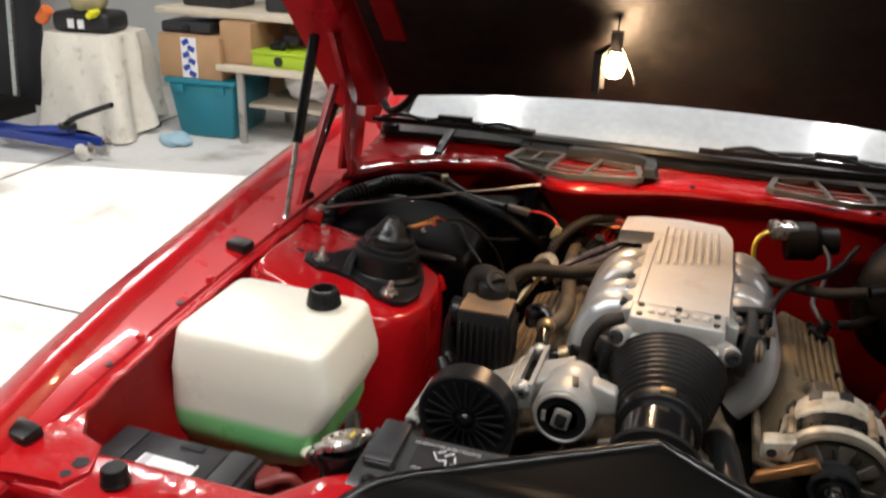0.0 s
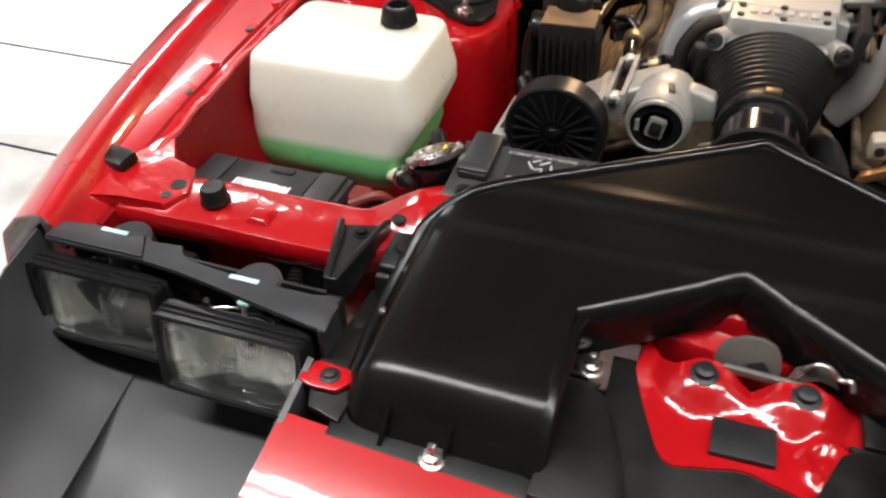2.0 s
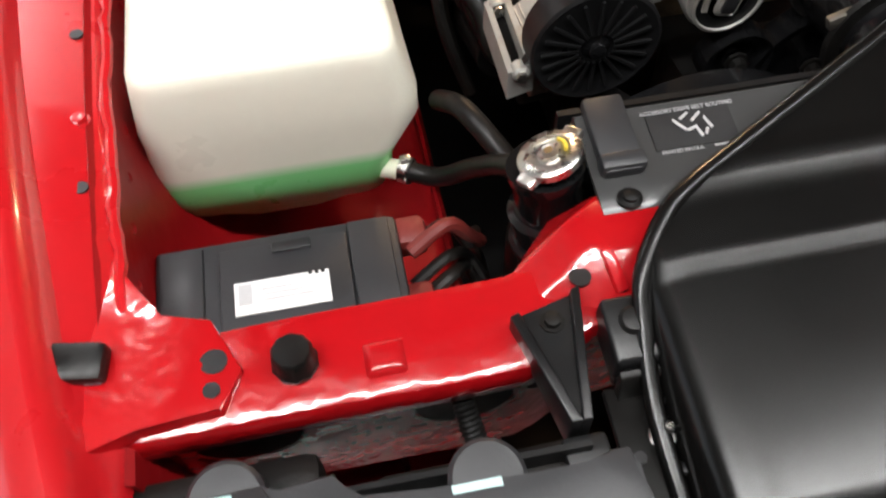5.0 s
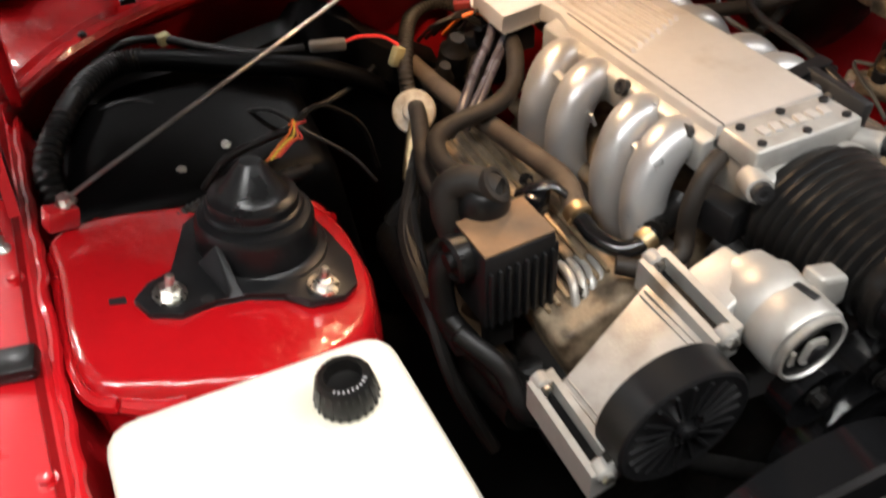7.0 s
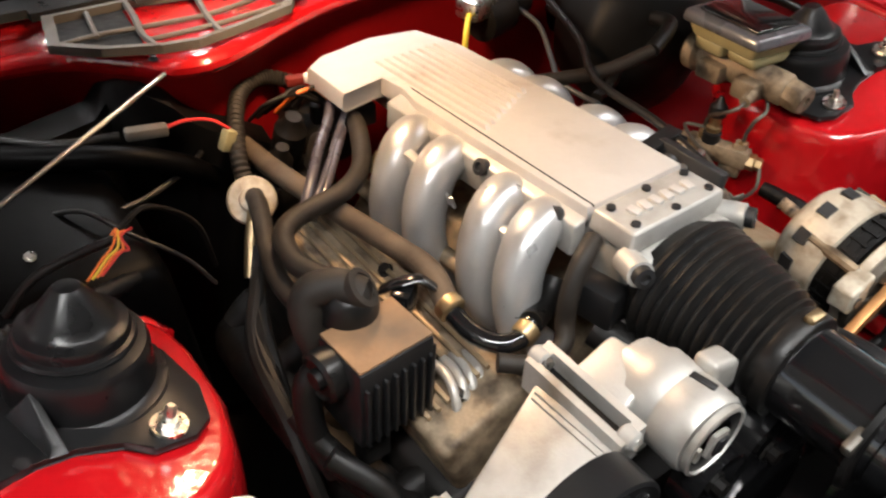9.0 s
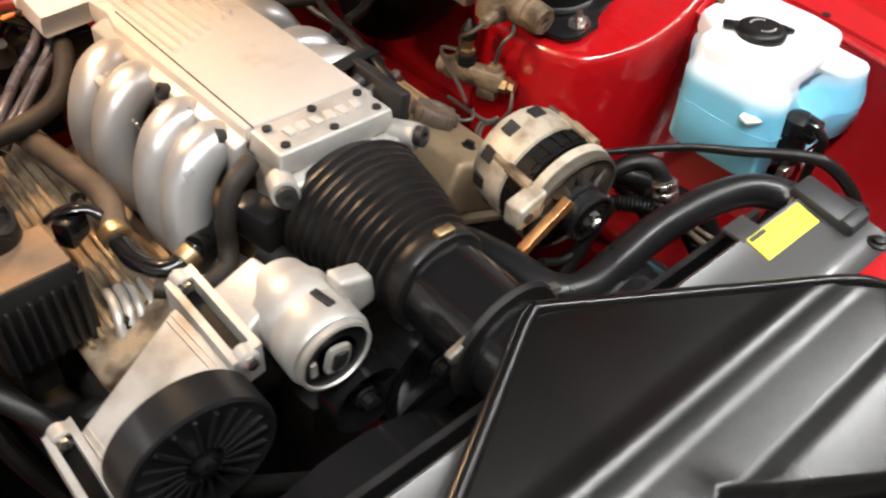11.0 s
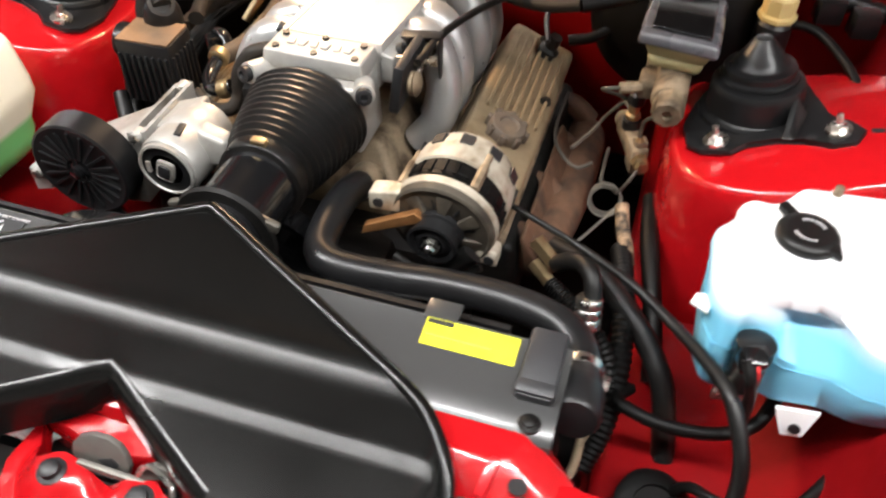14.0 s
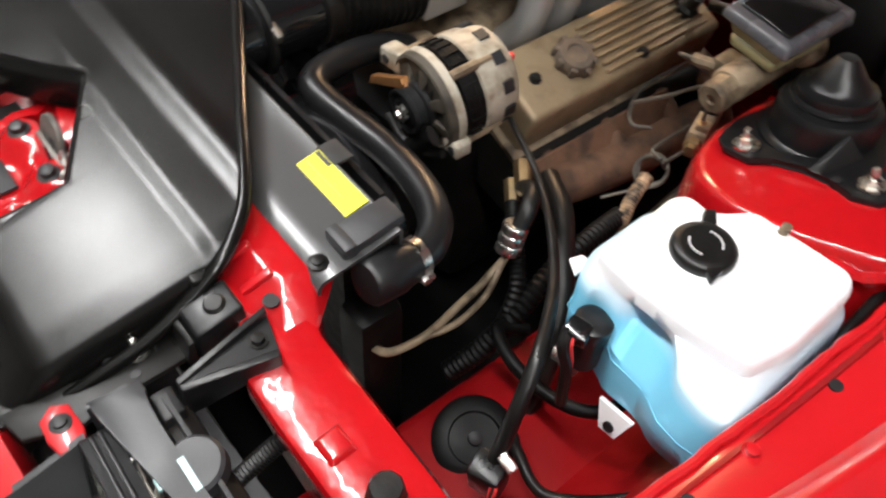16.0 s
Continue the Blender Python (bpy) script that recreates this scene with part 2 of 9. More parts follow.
def axes(d):
    d = Vector(d).normalized()
    u = d.cross(Vector((0, 0, 1)) if abs(d.z) < 0.9 else Vector((1, 0, 0))).normalized()
    return u, d.cross(u).normalized()


def cyl(bm, a, b, r0, r1=None, n=20):
    u, v = axes(Vector(b) - Vector(a))
    return loft(bm, [ring(a, r0, u, v, n), ring(b, r0 if r1 is None else r1, u, v, n)])


def lathe(bm, a, d, prof, n=28):
    """Turned shape: prof holds (radius, way along d) from the point a."""
    d = Vector(d).normalized()
    u, v = axes(d)
    return loft(bm, [ring(Vector(a) + h * d, max(r, 1e-4), u, v, n) for r, h in prof])


def smooth_path(pts, k=6):
    p = [Vector(q) for q in pts]
    p = [2 * p[0] - p[1], *p, 2 * p[-1] - p[-2]]
    out = []
    for i in range(1, len(p) - 2):
        for j in range(k):
            s = j / k
            a, b, c, d = p[i - 1:i + 3]
            out.append(0.5 * (2 * b + (c - a) * s + (2 * a - 5 * b + 4 * c - d) * s * s + (3 * b - a - 3 * c + d) * s ** 3))
    return out + [p[-2]]


def tube(bm, pts, r, n=10, k=6, ribs=0, flat=1.0):
    """A hose or wire along a smooth path; r: a radius, or one at each point; ribs: depth of corrugation."""
    q = smooth_path(pts, k)
    m = len(q)
    d = [(q[min(i + 1, m - 1)] - q[max(i - 1, 0)]).normalized() for i in range(m)]
    u, v = axes(d[0])
    secs = []
    for i in range(m):
        u = (u - d[i] * u.dot(d[i])).normalized()
        v = d[i].cross(u)
        if isinstance(r, (int, float)):
            rad = r
        else:
            s = i / (m - 1) * (len(r) - 1)
            j = min(int(s), len(r) - 2)
            rad = r[j] + (r[j + 1] - r[j]) * (s - j)
        rad += ribs * (i % 2)
        secs.append([q[i] + rad * (math.cos(2 * math.pi * a / n) * u + flat * math.sin(2 * math.pi * a / n) * v) for a in range(n)])
    return loft(bm, secs)


def prism(bm, poly, z0, z1, m=None, bev=0.0, seg=2):
    mm = m or Matrix()
    before = set(bm.verts)
    loft(bm, [[mm @ Vector((x, y, z)) for x, y in poly] for z in (z0, z1)])
    if bev:
        es = list({e for v in bm.verts if v not in before for e in v.link_edges})
        bmesh.ops.bevel(bm, geom=es, offset=bev, segments=seg, affect="EDGES", profile=0.5)
    return bm


def hexa(bm, low, high, bev=0.0, seg=3):
    """A block between two outlines given as 3D corners."""
    before = set(bm.verts)
    loft(bm, [[Vector(p) for p in low], [Vector(p) for p in high]])
    if bev:
        es = list({e for v in bm.verts if v not in before for e in v.link_edges})
        bmesh.ops.bevel(bm, geom=es, offset=bev, segments=seg, affect="EDGES", profile=0.5)
    return bm


def sheet(bm, rows, thick=0.003):
    """An open skin through rows of points, given thickness."""
    v = [[bm.verts.new(p) for p in r] for r in rows]
    fs = [bm.faces.new((a[i], a[i + 1], b[i + 1], b[i])) for a, b in zip(v, v[1:]) for i in range(len(a) - 1)]
    bmesh.ops.recalc_face_normals(bm, faces=fs)
    bmesh.ops.solidify(bm, geom=fs, thickness=thick)
    return bm


def interp(x, table):
    for (a, p), (b, q) in zip(table, table[1:]):
        if x <= b:
            s = max(0.0, (x - a) / (b - a))
            return p + (q - p) * s
    return table[-1][1]


def hexbolt(bm, c, d, r, h):
    return lathe(bm, c, d, [(r * 1.5, 0), (r * 1.5, h * 0.25), (r, h * 0.25), (r, h), (r * 0.7, h * 1.1)], 8)
ALT_FACE = mat("alternator_face", (0.060, 0.050, 0.037), 0.55, 0.2, var=0.3, scale=25, bump=0.25, bscale=180, dirt=(0.035, 0.028, 0.021), dirt_amount=0.4, dscale=40)


def fillet(pts, r, n=4):
    """Closed outline with its corners rounded by r."""
    pts = [Vector(p) for p in pts]
    out = []
    for i, p in enumerate(pts):
        a, c = pts[i - 1], pts[(i + 1) % len(pts)]
        ra, rc = min(r, (a - p).length * 0.45), min(r, (c - p).length * 0.45)
        p0, p1 = p + (a - p).normalized() * ra, p + (c - p).normalized() * rc
        for k in range(n + 1):
            u = k / n
            out.append(p0 * (1 - u) ** 2 + p * 2 * u * (1 - u) + p1 * u * u)
    return out


def bottle(b, sections, r):
    """Moulded bottle from sections (outline, inset); the inset draws the outline towards its middle."""
    rows = []
    for outline, inset in sections:
        q = fillet(outline, r)
        c = sum(q, Vector()) / len(q)
        rows.append([p - Vector((p.x - c.x, p.y - c.y, 0)).normalized() * inset for p in q])
    return loft(b, rows)
ROCKER = mat("rocker_alloy", (0.25, 0.185, 0.112), 0.48, 0.45, var=0.14, scale=22, bump=0.2, bscale=170, dirt=(0.22, 0.15, 0.085), dirt_amount=0.35, dscale=40)
TAN_RUBBER = mat("tan_dusty_rubber", (0.075, 0.056, 0.040), 0.7, var=0.3, scale=24, bump=0.15, bscale=200, dirt=(0.035, 0.026, 0.019), dirt_amount=0.35, spec=0.25)
VIOLET = mat("violet_vinyl", (0.045, 0.040, 0.050), 0.30, var=0.2, scale=12, bump=0.02)
MOTTLED = mat("mottled_braid", (0.30, 0.20, 0.12), 0.7, var=0.4, scale=40, bump=0.3, bscale=140, dirt=(0.02, 0.014, 0.010), dirt_amount=0.6, dscale=60)


def wording(body, m, size, material, parent, label):
    """Raised printed words lying in the plane of matrix m."""
    cu = bpy.data.curves.new("lettering", "FONT")
    cu.body, cu.size, cu.extrude, cu.align_x, cu.align_y = body, size, 0.0003, "CENTER", "CENTER"
    ob = new("lettering", cu)
    me = bpy.data.meshes.new_from_object(ob)
    bpy.data.objects.remove(ob)
    me.transform(m)
    me.materials.clear()
    me.materials.append(material)
    o = new("lettering", me)
    o.parent = parent
    o.matrix_parent_inverse = parent.matrix_world.inverted()
    return o
RUST = mat("rusty_iron", (0.115, 0.058, 0.032), 0.75, 0.1, var=0.35, scale=18, bump=0.3, bscale=150, dirt=(0.05, 0.028, 0.018), dirt_amount=0.5, dscale=24)
LID = mat("lid_plastic", (0.085, 0.085, 0.095), 0.28, var=0.12, scale=8, bump=0.03, bscale=200, coat=0.4)
SATIN = mat("satin_black_rubber", (0.0075, 0.0075, 0.008), 0.33, var=0.25, scale=8, bump=0.05, bscale=200, rvar=0.08, spec=0.36)
ROD = mat("plated_rod", (0.50, 0.48, 0.46), 0.32, 1.0, var=0.05, scale=2, bump=0.0, rvar=0.02)


# ---- garage ----
X0, X1, Y0, Y1 = -5.2, 3.6, -4.6, 4.2
DOOR = (-0.45, 1.75, 2.5)
solo("floor", box(B(), ((X0 + X1) / 2, (Y0 + Y1) / 2 - 0.0, -0.1), (X1 - X0 + 0.4, Y1 - Y0 + 0.4, 0.2)), CONCRETE, "pale grey concrete garage floor with saw-cut joints", "floor", kind="structure")
b = B()
box(b, (X0 - 40.3, 0, -0.12), (80, 120, 0.2))
solo("ground", b, CONCRETE, "pale concrete drive outside the garage door", "ground", kind="structure")
b = B()
for jx in (-1.62, -3.4):
    box(b, (jx, 0, 0.001), (0.008, Y1 - Y0 - 0.02, 0.004))
for jy in (0.30, 0.86):
    box(b, (-3.0, jy, 0.0012), (4.2, 0.008, 0.004))
solo("trim_joint", b, INK, "dark saw-cut joints in the concrete floor", "joint", kind="structure")
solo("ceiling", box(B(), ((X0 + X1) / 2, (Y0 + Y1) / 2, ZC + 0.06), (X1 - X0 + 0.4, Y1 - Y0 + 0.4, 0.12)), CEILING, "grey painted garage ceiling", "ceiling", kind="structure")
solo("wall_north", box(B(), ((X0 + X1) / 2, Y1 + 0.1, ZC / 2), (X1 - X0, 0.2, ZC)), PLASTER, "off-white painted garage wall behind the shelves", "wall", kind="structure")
# south and east walls are unseen; their grey only weakens the fill light
solo("wall_south", box(B(), ((X0 + X1) / 2, Y0 - 0.1, ZC / 2), (X1 - X0, 0.2, ZC)), FILL_CUT, "unseen garage wall, darkened to cut fill light", "wall", kind="structure")
solo("wall_east", box(B(), (X1 + 0.1, (Y0 + Y1) / 2, ZC / 2), (0.2, Y1 - Y0 + 0.4, ZC)), FILL_CUT, "unseen garage wall, darkened to cut fill light", "wall", kind="structure")
b = B()
box(b, (X0 - 0.1, (Y0 - 0.2 + DOOR[0]) / 2, ZC / 2), (0.2, DOOR[0] - Y0 + 0.2, ZC))
box(b, (X0 - 0.1, (Y1 + 0.2 + DOOR[1]) / 2, ZC / 2), (0.2, Y1 + 0.2 - DOOR[1], ZC))
box(b, (X0 - 0.1, (DOOR[0] + DOOR[1]) / 2, (ZC + DOOR[2]) / 2), (0.2, DOOR[1] - DOOR[0], ZC - DOOR[2]))
solo("wall_west", b, PLASTER, "off-white garage wall with an open vehicle doorway", "wall", kind="structure")

for tx, ty, tr in TUBES:
    tm = pose(tx, ty, 0, 0, 0, tr)
    fx = thing("ceiling_light", (tx, ty, ZC), "white ceiling fitting with two bare fluorescent tubes, switched on", "ceiling light", "ceiling tube lights")
    part("housing", box(B(), (0, 0, ZC - 0.02), (0.16, 1.25, 0.04), bev=0.008, m=tm), WHITE, fx)
    for s in (-0.045, 0.045):
        part("tube", cyl(B(), tm @ Vector((s, -0.58, ZC - 0.06)), tm @ Vector((s, 0.58, ZC - 0.06)), 0.013, n=12), TUBE_GLOW, fx, "glowing white tube")


def shelving():
    t = thing("shelf_unit", (-2.2, 3.35, 0), "low storage bench with pale boards on grey metal legs", "shelf")
    for z, n, y in ((0.447, "lower_board", 3.31), (0.735, "upper_board", 3.42)):
        part(n, box(B(), ((-2.80 if z < 0.6 else -3.27) / 2 - 0.3, y, z), (2.2 if z < 0.6 else 2.67, 0.62, 0.035), bev=0.004), WOOD, t, "worn pale shelf board")
    part("bottom_board", box(B(), (-1.7, 3.35, 0.22), (1.9, 0.5, 0.025), bev=0.003), WOOD, t)
    for x in (-2.66, -1.7, -0.75):
        for y in (3.04, 3.6):
            part("leg", box(B(), (x, y, 0.215), (0.04, 0.03, 0.43), bev=0.003), ALU, t, "grey steel leg")
        part("upright", box(B(), (x, 3.60, 0.591), (0.035, 0.03, 0.253), bev=0.003), ALU, t)
    part("back_panel", box(B(), (-1.93, 3.74, 0.45), (2.7, 0.012, 0.6)), CARD, t, "brown fibreboard back")


shelving()


def storage_bin(at, rz):
    t = thing("storage_bin", at, "teal plastic storage bin with cardboard boxes on top", "bin")
    m = pose(*at, 0, 0, rz)
    c = lambda sx, sy, z: [m @ Vector((x * sx, y * sy, z)) for x, y in ((-1, -1), (1, -1), (1, 1), (-1, 1))]
    part("body", hexa(B(), c(0.175, 0.24, 0.0), c(0.215, 0.28, 0.335), bev=0.02), TEAL, t)
    part("rim", box(B(), (0, 0, 0.349), (0.46, 0.59, 0.03), bev=0.01, m=m), TEAL, t)
    for s in (-1, 1):
        part("handle", box(B(), (s * 0.13, -0.285, 0.305), (0.05, 0.03, 0.05), bev=0.006, m=m), TEAL, t)


storage_bin((-2.95, 3.29, 0), 6)


def carton(at, size, rz, label, lid=True, tape=None):
    t = thing("cardboard_box", at, label, "box", "cardboard boxes")
    m = pose(*at, 0, 0, rz)
    part("carton", box(B(), (0, 0, size[2] / 2), size, bev=0.006, m=m), CARD, t)
    for s in (-1, 1):
        part("flap", box(B(), (0, s * size[1] * 0.25, size[2] + 0.002), (size[0] - 0.01, size[1] * 0.48, 0.004), bev=0.001, m=m), CARD, t)
    if tape:
        part("printed_band", box(B(), (0.0, -size[1] / 2 - 0.002, size[2] * 0.5), (0.10, 0.004, size[2] * 0.96), m=m), WHITE, t, "white printed band")
        for i in range(6):
            part("print_mark", box(B(), (0.018 * (-1) ** i, -size[1] / 2 - 0.0055, size[2] * (0.12 + 0.15 * i)), (0.045, 0.003, 0.03), (0, 25 * (-1) ** i, 0), m=m), BLUE, t, "blue printed mark")


carton((-2.99, 3.21, 0.365), (0.41, 0.40, 0.245), 3, "brown cardboard box with a printed band on the bin", tape=True)
carton((-2.695, 3.26, 0.466), (0.205, 0.40, 0.238), 1, "plain brown cardboard box standing on the shelf")


def small_clutter():
    t = thing("flat_case", (-3.04, 3.2, 0.615), "dark grey flat plastic case on a cardboard box", "case")
    part("shell", box(B(), (-3.04, 3.2, 0.649), (0.33, 0.26, 0.064), (0, 0, 3), bev=0.012), GREY, t)
    part("latch", box(B(), (-3.03, 3.066, 0.649), (0.05, 0.012, 0.03), (0, 0, 3), bev=0.003), BLACK, t)
    t = thing("shoe_box", (-2.415, 3.18, 0.465), "lime green card box with a dark round badge", "box")
    part("body", box(B(), (-2.415, 3.18, 0.505), (0.345, 0.24, 0.08), bev=0.005), LIME, t)
    part("lid", box(B(), (-2.415, 3.18, 0.548), (0.355, 0.25, 0.02), bev=0.004), LIME, t)
    part("badge", lathe(B(), (-2.415, 3.058, 0.505), (0, -1, 0), [(0.028, 0), (0.028, 0.004), (0.02, 0.005)], 16), INK, t, "dark round badge")
    t = thing("tool_heap", (-2.4, 3.2, 0.558), "dark jumble of small tools on the green box", "tools")
    rnd = random.Random(4)
    for i in range(9):
        x, y = -2.50 + 0.22 * rnd.random(), 3.10 + 0.2 * rnd.random()
        part("tool", box(B(), (x, y, 0.576 + 0.012 * i % 0.05), (0.09, 0.03, 0.035), (10 * rnd.random(), 8 * rnd.random(), 180 * rnd.random()), bev=0.008), (BLACK, GREY, INK)[i % 3], t)
    t = thing("plastic_bag", (-2.3, 3.35, 0.235), "crumpled pale plastic bag on the bottom board", "bag")
    b = B()
    bmesh.ops.create_icosphere(b, subdivisions=4, radius=1, matrix=pose(-2.3, 3.35, 0.33) @ Matrix.Diagonal((0.22, 0.16, 0.11, 1)))
    for v in b.verts:
        v.co += 0.03 * noise.noise_vector(v.co * 14)
    part("sack", b, WHITE, t, sharp=20)
    t = thing("crate", (-1.75, 3.3, 0.235), "dark slatted crate on the bottom board", "crate")
    for i in range(3):
        part("slat", box(B(), (-1.75, 3.12, 0.265 + 0.055 * i), (0.4, 0.014, 0.045), bev=0.003), IRON, t)
    for i in range(4):
        x, y = (-1.94, -1.56)[i % 2], (3.13, 3.5)[i // 2]
        part("corner_post", box(B(), (x, y, 0.32), (0.03, 0.03, 0.17), bev=0.003), IRON, t)
    part("base", box(B(), (-1.75, 3.32, 0.243), (0.38, 0.4, 0.014)), IRON, t)
    for i, (x, w, h, mt) in enumerate(((-3.0, 0.34, 0.22, GREY), (-1.75, 0.32, 0.2, IRON), (-1.2, 0.36, 0.26, CARD), (-2.35, 0.5, 0.26, GREY))):
        t = thing("parts_tub", (x, 3.4, 0.7525), "dusty storage tub with a lid on the upper board", "tub", "tubs on the shelf")
        part("tub", box(B(), (x, 3.4, 0.7525 + h / 2), (w, 0.3, h), bev=0.02), mt, t)
        part("lid", box(B(), (x, 3.4, 0.758 + h), (w + 0.02, 0.32, 0.02), bev=0.006), BLACK, t)


small_clutter()


def covered_stack():
    """A stack hidden under a canvas sheet that hangs in folds to the floor."""
    t = thing("covered_machine", (-3.58, 2.95, 0), "machine under a stained cream canvas sheet", "machine")
    b = B()
    n = 72
    secs = []
    for k in range(15):
        s = k / 14
        z = 0.58 * (1 - s) + 0.03
        row = []
        for i in range(n):
            a = 2 * math.pi * i / n
            w = (0.24 + 0.05 * s, 0.22 + 0.07 * s)
            ca, sa = math.cos(a), math.sin(a)
            sq = 1 / max(abs(ca), abs(sa)) ** 0.6
            flap = 0.32 * s * math.exp(-((a - 5.6) / 0.22) ** 2)
            fold = 1 + flap + (0.03 + 0.10 * s) * math.sin(6 * a + 2.2 * math.sin(2 * a)) + 0.07 * noise.noise(Vector((2 * ca, 2 * sa, 2.5 * s)))
            row.append(Vector((-3.58 + w[0] * ca * sq * fold, 2.95 + w[1] * sa * sq * fold, z + 0.05 * s * math.sin(3 * a))))
        secs.append(row)
    loft(b, secs)
    for v in b.verts:
        v.co.z = max(v.co.z, 0.015)
    part("sheet", b, CLOTH, t, "cream canvas dust sheet with stains", sharp=60)
    part("base", box(B(), (-3.58, 2.95, 0.012), (0.5, 0.4, 0.02)), IRON, t)
    t = thing("tool_bag", (-3.58, 2.92, 0.615), "dark tool bag with yellow strap and orange grips on the sheet", "bag")
    part("bag", box(B(), (-3.58, 2.92, 0.67), (0.36, 0.26, 0.12), (0, 0, 10), bev=0.04, seg=3), INK, t)
    part("strap", box(B(), (-3.44, 2.78, 0.73), (0.03, 0.10, 0.05), (0, 40, 10), bev=0.006), YELLOW, t, "yellow strap")
    part("hood_panel", box(B(), (-3.56, 2.9, 0.79), (0.2, 0.2, 0.12), (0, 0, 30), bev=0.05, seg=3), TAN, t, "tan canvas top")
    part("grip", cyl(B(), (-3.80, 2.76, 0.67), (-3.74, 2.76, 0.74), 0.035, n=12), ORANGE, t, "orange grip")
    for i in range(2):
        part("tag", box(B(), (-3.58 + 0.07 * i, 2.75, 0.67), (0.035, 0.01, 0.05), (0, 0, 10)), WHITE, t, "white tag")


covered_stack()


def floor_jack():
    t = thing("floor_jack", (-3.7, 2.42, 0), "blue steel trolley jack with a black handle socket", "jack")
    for s in (-1, 1):
        part("side_rail", box(B(), (-3.66, 2.42 + 0.055 * s, 0.085), (0.90, 0.02, 0.055), (0, 0, -3), bev=0.006), BLUE, t)
    for x in (-4.08, -3.24):
        for s in (-1, 1):
            part("wheel", cyl(B(), (x, 2.42 + 0.07 * s - 0.025, 0.052), (x, 2.42 + 0.07 * s + 0.025, 0.052), 0.05, n=20), STEEL, t, "grey steel wheel")
    part("lift_arm", box(B(), (-3.62, 2.42, 0.115), (0.5, 0.08, 0.04), (0, -8, 0), bev=0.01), BLUE, t)
    part("saddle", cyl(B(), (-3.4, 2.42, 0.150), (-3.4, 2.42, 0.175), 0.05, n=16), BLACK, t)
    part("handle", tube(B(), [(-3.45, 2.42, 0.13), (-3.42, 2.41, 0.16), (-3.336, 2.40, 0.215), (-3.20, 2.40, 0.270), (-3.065, 2.40, 0.320)], 0.015, 10), BLACK, t, "black steel handle")
    t = thing("rag", (-3.0, 2.84, 0), "crumpled pale blue rag on the floor", "rag")
    b = B()
    bmesh.ops.create_icosphere(b, subdivisions=4, radius=1, matrix=pose(-3.0, 2.84, 0.03) @ Matrix.Diagonal((0.10, 0.08, 0.035, 1)))
    for v in b.verts:
        v.co += 0.02 * noise.noise_vector(v.co * 18)
        v.co.z = max(v.co.z, 0.002)
    part("cloth", b, mat("blue_rag", (0.35, 0.52, 0.62), 0.9, var=0.1), t, sharp=25)
    t = thing("engine_hoist", (-4.42, 2.75, 0), "dull red steel hoist post on a dark base", "hoist")
    part("base", box(B(), (-4.42, 2.75, 0.05), (0.3, 0.7, 0.1), bev=0.01), IRON, t)
    part("post", box(B(), (-4.42, 2.75, 0.6), (0.13, 0.13, 1.0), bev=0.01), mat("dull_red", (0.22, 0.02, 0.02), 0.5), t)
    part("ram", cyl(B(), (-4.3, 2.68, 0.12), (-4.34, 2.7, 0.8), 0.03, n=14), STEEL, t)
    t = thing("propped_panel", (-4.62, 3.25, 0), "pale grey metal sheet propped against the wall", "panel")
    part("sheet", box(B(), (-4.62, 3.3, 0.75), (0.55, 0.03, 1.5), (-8, 0, 12), bev=0.004), GREY, t)
    part("edge", box(B(), (-4.45, 3.2, 0.75), (0.03, 0.035, 1.48), (-8, 0, 12)), STEEL, t)


floor_jack()

# ---- car body ----
car = thing("car", (0, -0.1, 0), "red coupe with its bonnet up and its nose panels off", "car")
CREST = [(-0.88, 0.655), (-0.75, 0.690), (-0.614, 0.721), (-0.349, 0.766), (0.083, 0.818), (0.30, 0.837), (0.62, 0.85)]
CRESTZ = [(-0.88, 0.800), (-0.72, 0.826), (-0.5, 0.848), (-0.2, 0.862), (0.2, 0.880), (0.62, 0.905)]
INNER = [(-0.88, 0.640), (-0.74, 0.672), (-0.68, 0.664), (-0.6, 0.668), (-0.35, 0.686), (-0.1, 0.695), (0.62, 0.70)]


